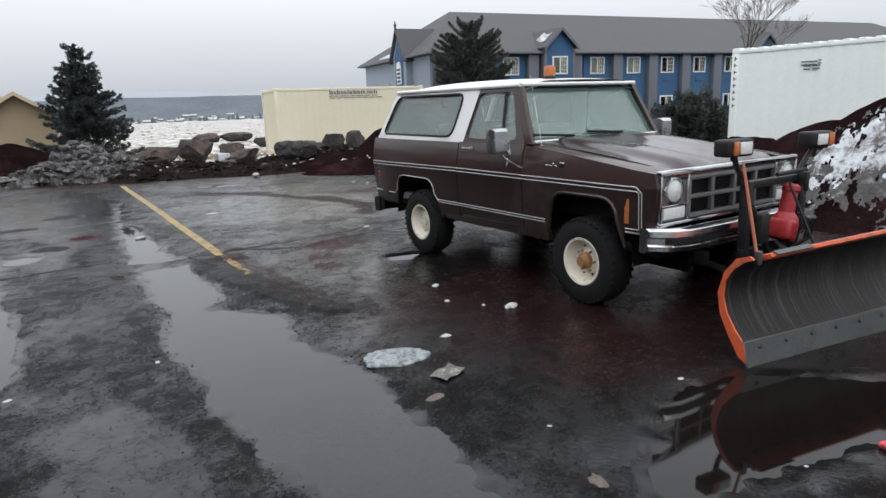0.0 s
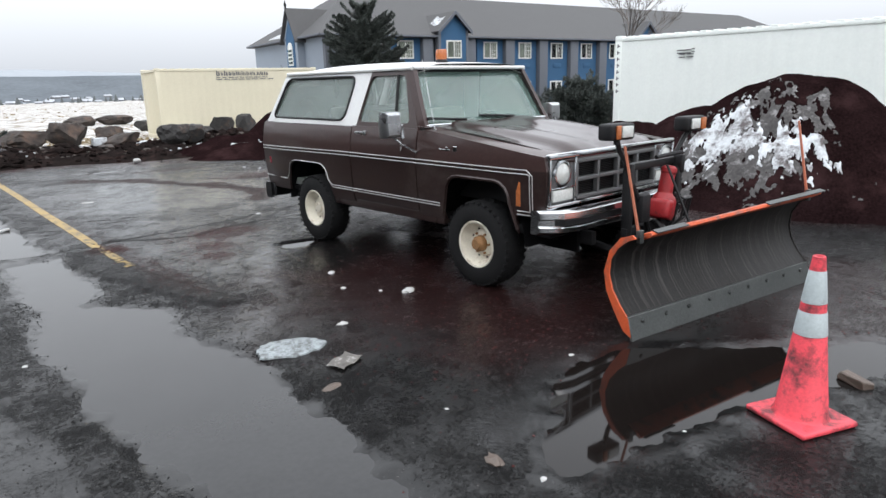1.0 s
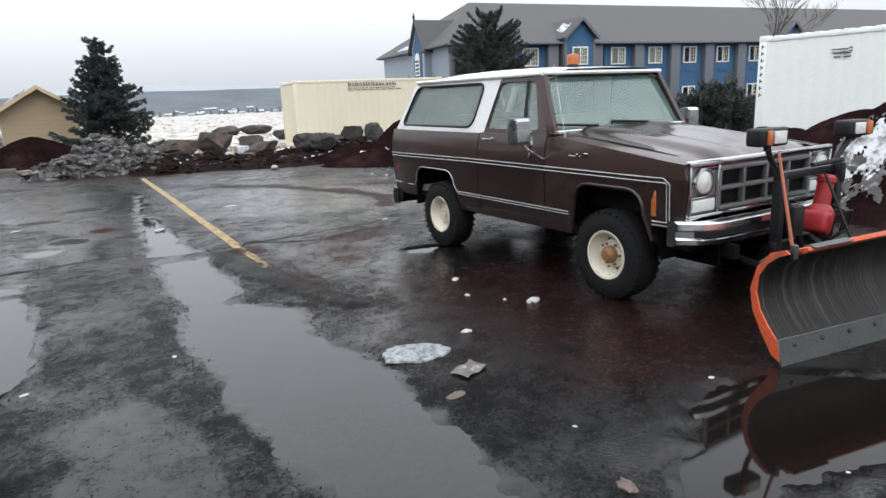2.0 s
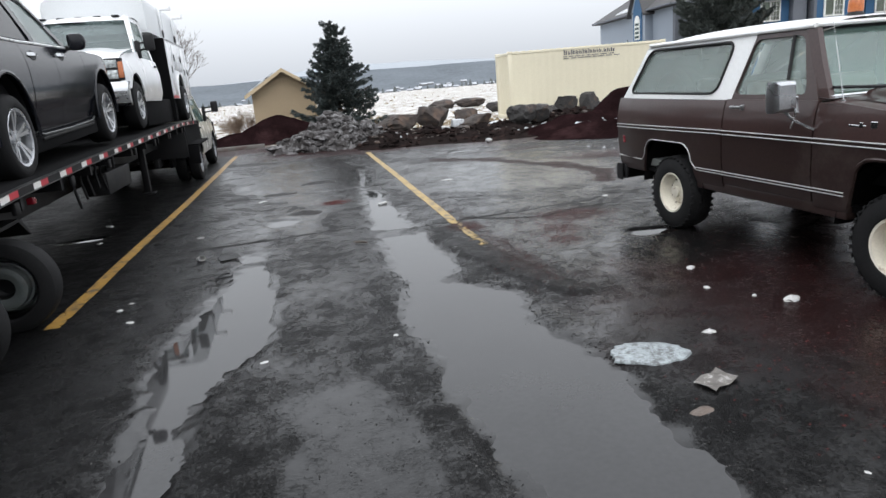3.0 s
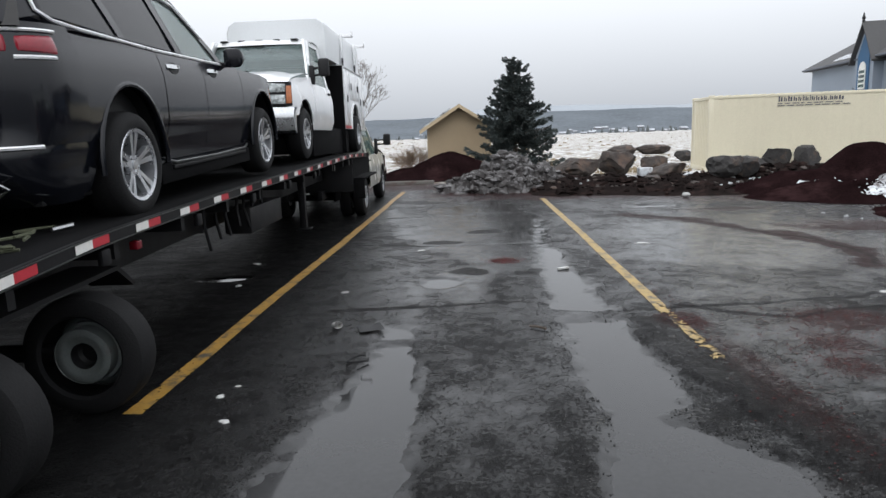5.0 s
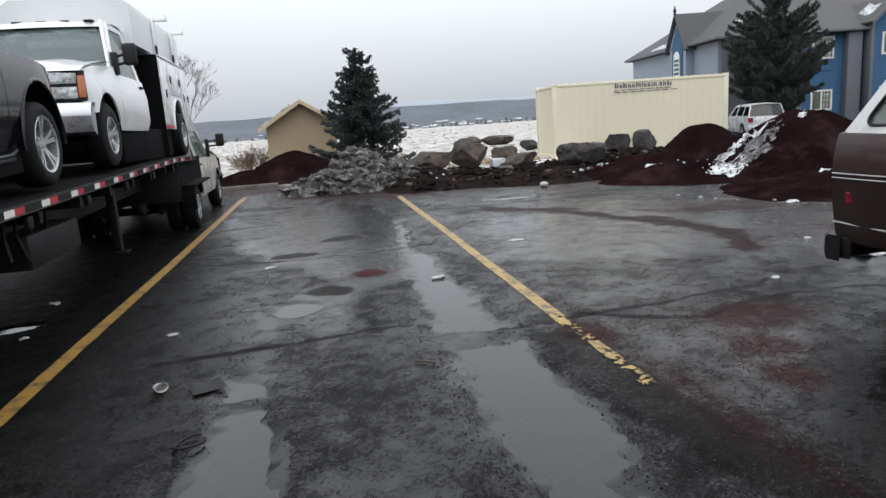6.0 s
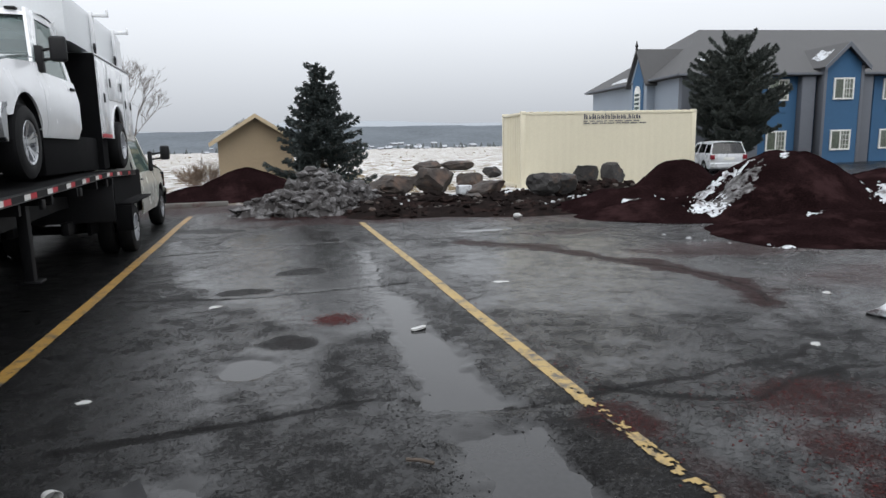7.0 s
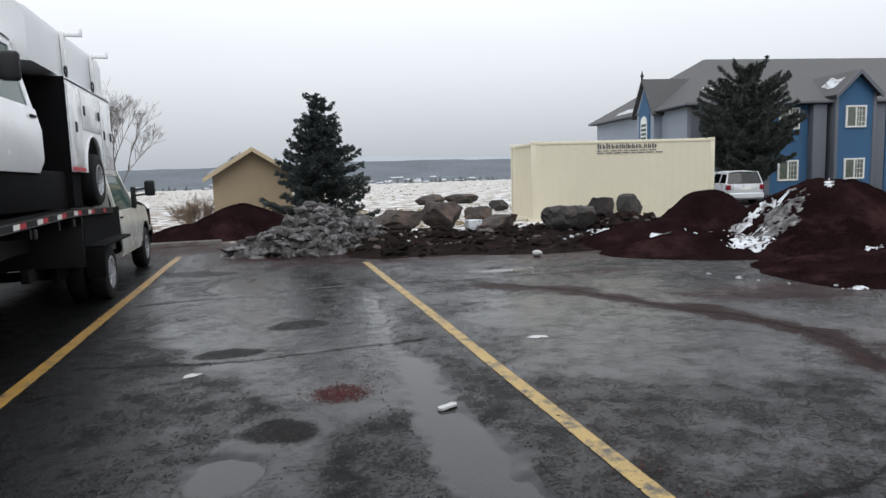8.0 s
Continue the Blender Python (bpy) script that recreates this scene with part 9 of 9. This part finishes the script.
bent(bm, 10, 4, lambda u, v: (3.4 - 1.2 * v, (u * 2 - 1) * 0.8, 0.86 + 0.16 * v))
bent(bm, 10, 4, lambda u, v: (3.42, (u * 2 - 1) * 0.8, 0.36 + 0.5 * v))
part("roof_and_hood", bm, M_SILVER, esc)
bm = bmesh.new()
box(bm, -0.7, 3.0, -0.75, 0.75, 0.30, 0.95)
part("floor_pan", bm, M_BLACK, esc)
bm = bmesh.new()
box(bm, -1.006, -0.99, -0.26, 0.26, 0.76, 0.90, 0.004)
part("number_plate", bm, M_WINFRAME, esc)

# ---- unseen dark wall, added on the west to dim reflections under the trailer ----
bm = bmesh.new()
box(bm, -12.4, -12.0, -14.0, 19.0, -0.3, 6.0)
box(bm, -12.4, -12.0, 19.0, 60.0, -0.8, 4.0)
tagged(finish(bm, "wall_west", mat("dark_blocker_surface", (0.03, 0.026, 0.024), 0.9, 0, 0.3, 1, 20)), "unseen wall added to darken the ground under the trailer", "wall", kind="structure")

# ---- litter, gravel and small things on the asphalt ----
def crumple(name, label, category, x, y, size, flat, seed, material, turn=0.0, stretch=1.0):
    """A crushed scrap lying on the ground."""
    rnd = random.Random(seed)
    bm = bmesh.new()
    bmesh.ops.create_icosphere(bm, subdivisions=2, radius=size)
    for v in bm.verts:
        k = 1 + 0.55 * noise.noise(v.co * (1.6 / size) + Vector((seed, 3, 1))) + rnd.uniform(-0.12, 0.12)
        v.co = Vector((v.co.x * k * stretch, v.co.y * k, max(-0.2 * size, v.co.z * k) * flat))
    low = min(v.co.z for v in bm.verts)
    ob = finish(bm, name, material, smooth=False)
    ob.matrix_world = pose(x, y, ground_at(x, y) - low - 0.002, 0, 0, turn)
    return tagged(ob, label, category, "litter on the asphalt")


LIT = "small scrap of wet white paper on asphalt"
for i, (x, y, s, f, st) in enumerate([(0.63, 4.19, 0.045, 0.45, 1.4), (1.34, 5.49, 0.05, 0.3, 1.3), (1.14, 4.97, 0.035, 0.35, 1.2), (1.33, 4.66, 0.025, 0.5, 1.0), (-2.29, 4.92, 0.03, 0.25, 1.6), (-1.36, 5.03, 0.025, 0.5, 1.0),
                                      (-3.61, 6.66, 0.035, 0.3, 1.5), (-3.44, 6.27, 0.04, 0.3, 1.3), (-3.55, 6.85, 0.025, 0.3, 1.3), (1.66, 2.12, 0.02, 0.6, 1.0), (0.93, 2.05, 0.022, 0.2, 2.2), (1.41, 2.60, 0.022, 0.3, 1.8), (0.19, 1.81, 0.02, 0.4, 1.8),
                                      (1.05, 1.58, 0.016, 0.5, 1.0), (0.30, 2.61, 0.016, 0.4, 1.4), (0.69, 12.06, 0.07, 0.12, 2.0), (-2.55, 11.99, 0.08, 0.15, 1.4), (-4.62, 9.99, 0.05, 0.4, 1.3), (-4.80, 11.29, 0.07, 0.3, 1.6), (-3.26, 9.54, 0.05, 0.2, 1.5),
                                      (2.25, 8.95, 0.05, 0.25, 1.6), (3.75, 10.3, 0.05, 0.4, 1.2)]):
    crumple("paper_scrap", LIT, "litter", x, y, s * 0.72, f, 300 + i, M_PAPER, i * 47, st)
crumple("paper_scrap", "crumpled white paper near the front wheel", "litter", 1.50, 4.47, 0.045, 0.6, 331, M_PAPER, 20, 1.5)
crumple("snow_lump", "lump of melting snow near the truck", "snow", 3.68, 9.42, 0.20, 0.5, 333, M_SNOW, 20, 1.5)
crumple("bark_piece", "dark broken scrap on the asphalt", "litter", -0.02, 3.31, 0.035, 0.4, 334, M_WOOD, 10, 2.0)
crumple("bark_piece", "dark broken scrap on the asphalt", "litter", 0.12, 2.06, 0.035, 0.4, 335, M_WOOD, 70, 2.0)
bm = bmesh.new()
vs = box(bm, -0.10, 0.10, -0.035, 0.035, 0, 0.06, 0.012)
for v in bm.verts:
    v.co += Vector((0.012, 0.008, 0.010)) * noise.noise(v.co * 23)
ob = finish(bm, "wood_chunk", M_WOOD, smooth=False)
ob.matrix_world = pose(2.29, 1.17, ground_at(2.29, 1.17) - 0.004, 0, 0, 60)
tagged(ob, "broken brown wood block near the traffic cone", "wood", "litter on the asphalt")

# torn wet cardboard with pale print
bm = bmesh.new()
bent(bm, 8, 6, lambda u, v: (0.24 * (u - 0.5) + 0.02 * v, 0.15 * (v - 0.5) + 0.006 * math.sin(u * 7), 0.012 + 0.007 * math.sin(u * 9 + v * 4)))
ob = finish(bm, "cardboard_scrap", mat("wet_cardboard", (0.10, 0.09, 0.08), 0.5, 0, 0.35, 18, 70, 0.3, dirt=(0.45, 0.44, 0.42), dirt_amount=0.35, dirt_scale=25))
ob.matrix_world = pose(0.23, 3.56, ground_at(0.23, 3.56) + 0.005, 0, 0, 25)
tagged(ob, "torn wet cardboard scrap lying on asphalt", "litter", "litter on the asphalt")

# sheet of grey ice
rnd = random.Random(77)
bm = bmesh.new()
ring = []
for k in range(36):
    a = 6.283 * k / 36
    r = 1 + 0.22 * noise.noise(Vector((math.cos(a) * 1.5, math.sin(a) * 1.5, 5))) + rnd.uniform(-0.06, 0.06)
    ring.append((0.255 * r * math.cos(a), 0.165 * r * math.sin(a)))
rings = [[(x * s_, y * s_, z) for x, y in ring] for s_, z in ((1.0, 0.0), (0.97, 0.012), (0.8, 0.019), (0.5, 0.021), (0.2, 0.022))]
loft(bm, rings)
ob = finish(bm, "ice_sheet", M_ICE)
ob.matrix_world = pose(0.085, 4.04, ground_at(0.085, 4.04) - 0.002, 0, 0, -14)
tagged(ob, "rounded sheet of dirty grey ice on asphalt", "ice")

# crushed cup, flattened cup, mat, ring, stick, jug
cup = thing("crushed_cup", "crushed white paper cup on wet asphalt", "cup", "litter on the asphalt", pose(-3.10, 8.20, ground_at(-3.1, 8.2) + 0.03, 80, 0, 30))
bm = bmesh.new()
lathe(bm, [(0.030, -0.05), (0.032, -0.05), (0.045, 0.05), (0.042, 0.05), (0.029, -0.045), (0.001, -0.045)], 14, "Z")
for v in bm.verts:
    v.co.y *= 0.7 + 0.2 * math.sin(v.co.z * 60)
part("body", bm, M_PAPER, cup)
flat_ = thing("flattened_cup", "flattened pale cup lying in a shallow puddle", "cup", "litter on the asphalt", pose(-0.70, 10.50, ground_at(-0.7, 10.5) + 0.012, 0, 0, 15))
bm = bmesh.new()
loft(bm, [[(0.075 * math.cos(a), 0.035 * math.sin(a) + 0.008 * math.sin(3 * a), z + 0.006 * math.cos(a)) for a in np.linspace(0, 5.9, 16)] for z in (0.0, 0.016)])
part("body", bm, M_PAPER, flat_)
bm = bmesh.new()
bent(bm, 6, 6, lambda u, v: (0.22 * (u - 0.5), 0.2 * (v - 0.5), 0.012 + 0.01 * math.sin(u * 8) * v))
ob = finish(bm, "rubber_scrap", M_BLACK)
ob.matrix_world = pose(-2.78, 8.12, ground_at(-2.78, 8.12) + 0.004, 0, 0, 20)
tagged(ob, "black torn rubber scrap beside a puddle", "litter", "litter on the asphalt")
bm = bmesh.new()
tube(bm, [(0.09 * math.cos(a), 0.06 * math.sin(a), 0.012 + 0.008 * math.sin(2 * a)) for a in np.linspace(0.3, 5.9, 14)], 0.009, 6)
ob = finish(bm, "rubber_loop", M_BLACK)
ob.matrix_world = pose(-2.76, 7.28, ground_at(-2.76, 7.28) + 0.012, 0, 0, 40)
tagged(ob, "black rubber loop on the asphalt", "litter", "litter on the asphalt")
bm = bmesh.new()
tube(bm, [(0, 0, 0.012), (0.07, 0.03, 0.016), (0.15, 0.05, 0.012)], 0.011, 6)
ob = finish(bm, "stick", M_BARK)
ob.matrix_world = pose(-1.36, 8.05, ground_at(-1.3, 8.0) + 0.004, 0, 0, -52)
tagged(ob, "short dark stick on the asphalt", "stick", "litter on the asphalt")
jug = thing("plastic_jug", "dirty white plastic jug at the lot edge", "jug", m=pose(3.2, 17.85, ground_at(3.2, 17.85) + 0.055, 84, 0, 30) @ Matrix.Scale(0.75, 4))
bm = bmesh.new()
lathe(bm, [(0.001, 0.0), (0.07, 0.002), (0.075, 0.02), (0.075, 0.15), (0.06, 0.20), (0.025, 0.23), (0.022, 0.26), (0.001, 0.262)], 16, "Z")
part("body", bm, M_PAPER, jug)


def stones(name, label, centres, count, size, material, seed):
    """Loose grit scattered in patches (x, y, across, along)."""
    rnd_ = np.random.RandomState(seed)
    pick = rnd_.randint(0, len(centres), count)
    cs = np.array(centres, float)[pick]
    xs = cs[:, 0] + rnd_.normal(0, 1, count) * cs[:, 2]
    ys = cs[:, 1] + rnd_.normal(0, 1, count) * cs[:, 3]
    hz = ground_height(xs, ys)
    vs_, fs_ = [], []
    oct_ = [(1, 0, 0), (0, 1, 0), (-1, 0, 0), (0, -1, 0), (0, 0, 1), (0, 0, -1)]
    tri_ = [(0, 1, 4), (1, 2, 4), (2, 3, 4), (3, 0, 4), (1, 0, 5), (2, 1, 5), (3, 2, 5), (0, 3, 5)]
    for x, y, z in zip(xs, ys, hz):
        s = size[0] + (size[1] - size[0]) * rnd_.random() ** 2.2
        a = rnd_.random() * 6.28
        k = rnd_.uniform(0.6, 1.3, 6)
        i = len(vs_)
        for (px, py, pz), q in zip(oct_, k):
            u, v = px * math.cos(a) - py * math.sin(a), px * math.sin(a) + py * math.cos(a)
            vs_.append((x + u * s * q, y + v * s * q, z + pz * s * 0.45 * q + s * 0.2))
        fs_ += [(i + p, i + q, i + r) for p, q, r in tri_]
    return tagged(raw(name, vs_, fs_, material), label, "gravel", kind="stuff")


M_GRIT = mat("dark_wet_grit", (0.018, 0.0175, 0.0175), 0.7, 0, 0.6, 30, 90, 0.2, spec=0.15)
M_PALEGRIT = mat("grey_wet_grit", (0.075, 0.073, 0.070), 0.5, 0, 0.6, 30, 90, 0.2, spec=0.3)
EDGES = [(x + off, y + (rnd.random() - 0.5) * 0.4, 0.07, 0.22) for rows in (RUT_EAST, RUT_WEST, RUT_THIN, PATCH) for y, xl, xr in rows for x, off in ((xl, -0.13), (xr, 0.12))]
stones("rut_gravel", "broken dark aggregate along the wheel ruts", EDGES, 6000, (0.003, 0.010), M_GRIT, 15)
stones("pale_gravel", "pale bits of broken aggregate along the wheel ruts", EDGES + [(-1.7, 4.5, 0.5, 1.5), (-1.7, 7.5, 0.5, 1.5)], 2500, (0.002, 0.007), M_PALEGRIT, 16)
M_REDGRIT = mat("red_wet_grit", (0.075, 0.020, 0.019), 0.75, 0, 0.6, 30, 90, 0.2, spec=0.1)
stones("asphalt_grit", "loose dark grit along the puddle edges", [(-1.55, 4.2, 0.25, 0.9), (-1.35, 6.8, 0.12, 0.7), (-1.5, 3.2, 0.3, 0.8), (-2.15, 4.2, 0.15, 0.9), (-1.25, 8.0, 0.08, 0.5), (0.05, 6.2, 0.2, 0.8), (0.4, 5.2, 0.3, 0.3), (-1.8, 5.6, 0.3, 0.8),
        (-3.2, 4.0, 0.12, 0.9), (-0.25, 9.8, 0.12, 0.7), (-1.2, 9.6, 0.2, 0.8), (0.35, 4.0, 0.3, 0.7), (-2.0, 8.0, 0.6, 0.8), (-1.8, 12, 0.8, 2.0)], 4000, (0.002, 0.006), M_GRIT, 5)
stones("cinder_grit", "loose red cinder grit on the asphalt", [(-1.39, 11.06, 0.12, 0.12), (-1.39, 11.06, 0.09, 0.10), (-1.39, 11.06, 0.14, 0.10), (0.0, 8.15, 0.12, 0.13), (1.2, 8.1, 0.3, 0.3), (1.2, 7.9, 0.35, 0.35), (0.95, 7.5, 0.25, 0.3), (0.75, 7.1, 0.2, 0.2), (1.5, 8.2, 0.25, 0.15), (0.9, 3.4, 0.5, 0.5), (1.5, 3.2, 0.5, 0.4), (0.1, 6.4, 0.15, 0.6), (2.0, 5.5, 0.6, 0.9), (4.6, 13.0, 0.7, 0.5),
        (6.2, 10.8, 1.2, 0.5), (0.06, 9.5, 0.1, 1.2), (3.4, 1.6, 0.8, 0.5), (1.5, 18.6, 1.5, 0.3)], 7500, (0.002, 0.010), M_REDGRIT, 6)
stones("dark_speck", "scattered small dark stones on the asphalt", [(-1.5, 7.0, 1.2, 3.0), (1.0, 11.0, 2.0, 3.0), (-2.0, 12.0, 1.0, 3.0), (0.6, 3.4, 0.8, 1.0), (2, 17.8, 2.5, 0.5)], 750, (0.004, 0.012), M_GRIT, 7)
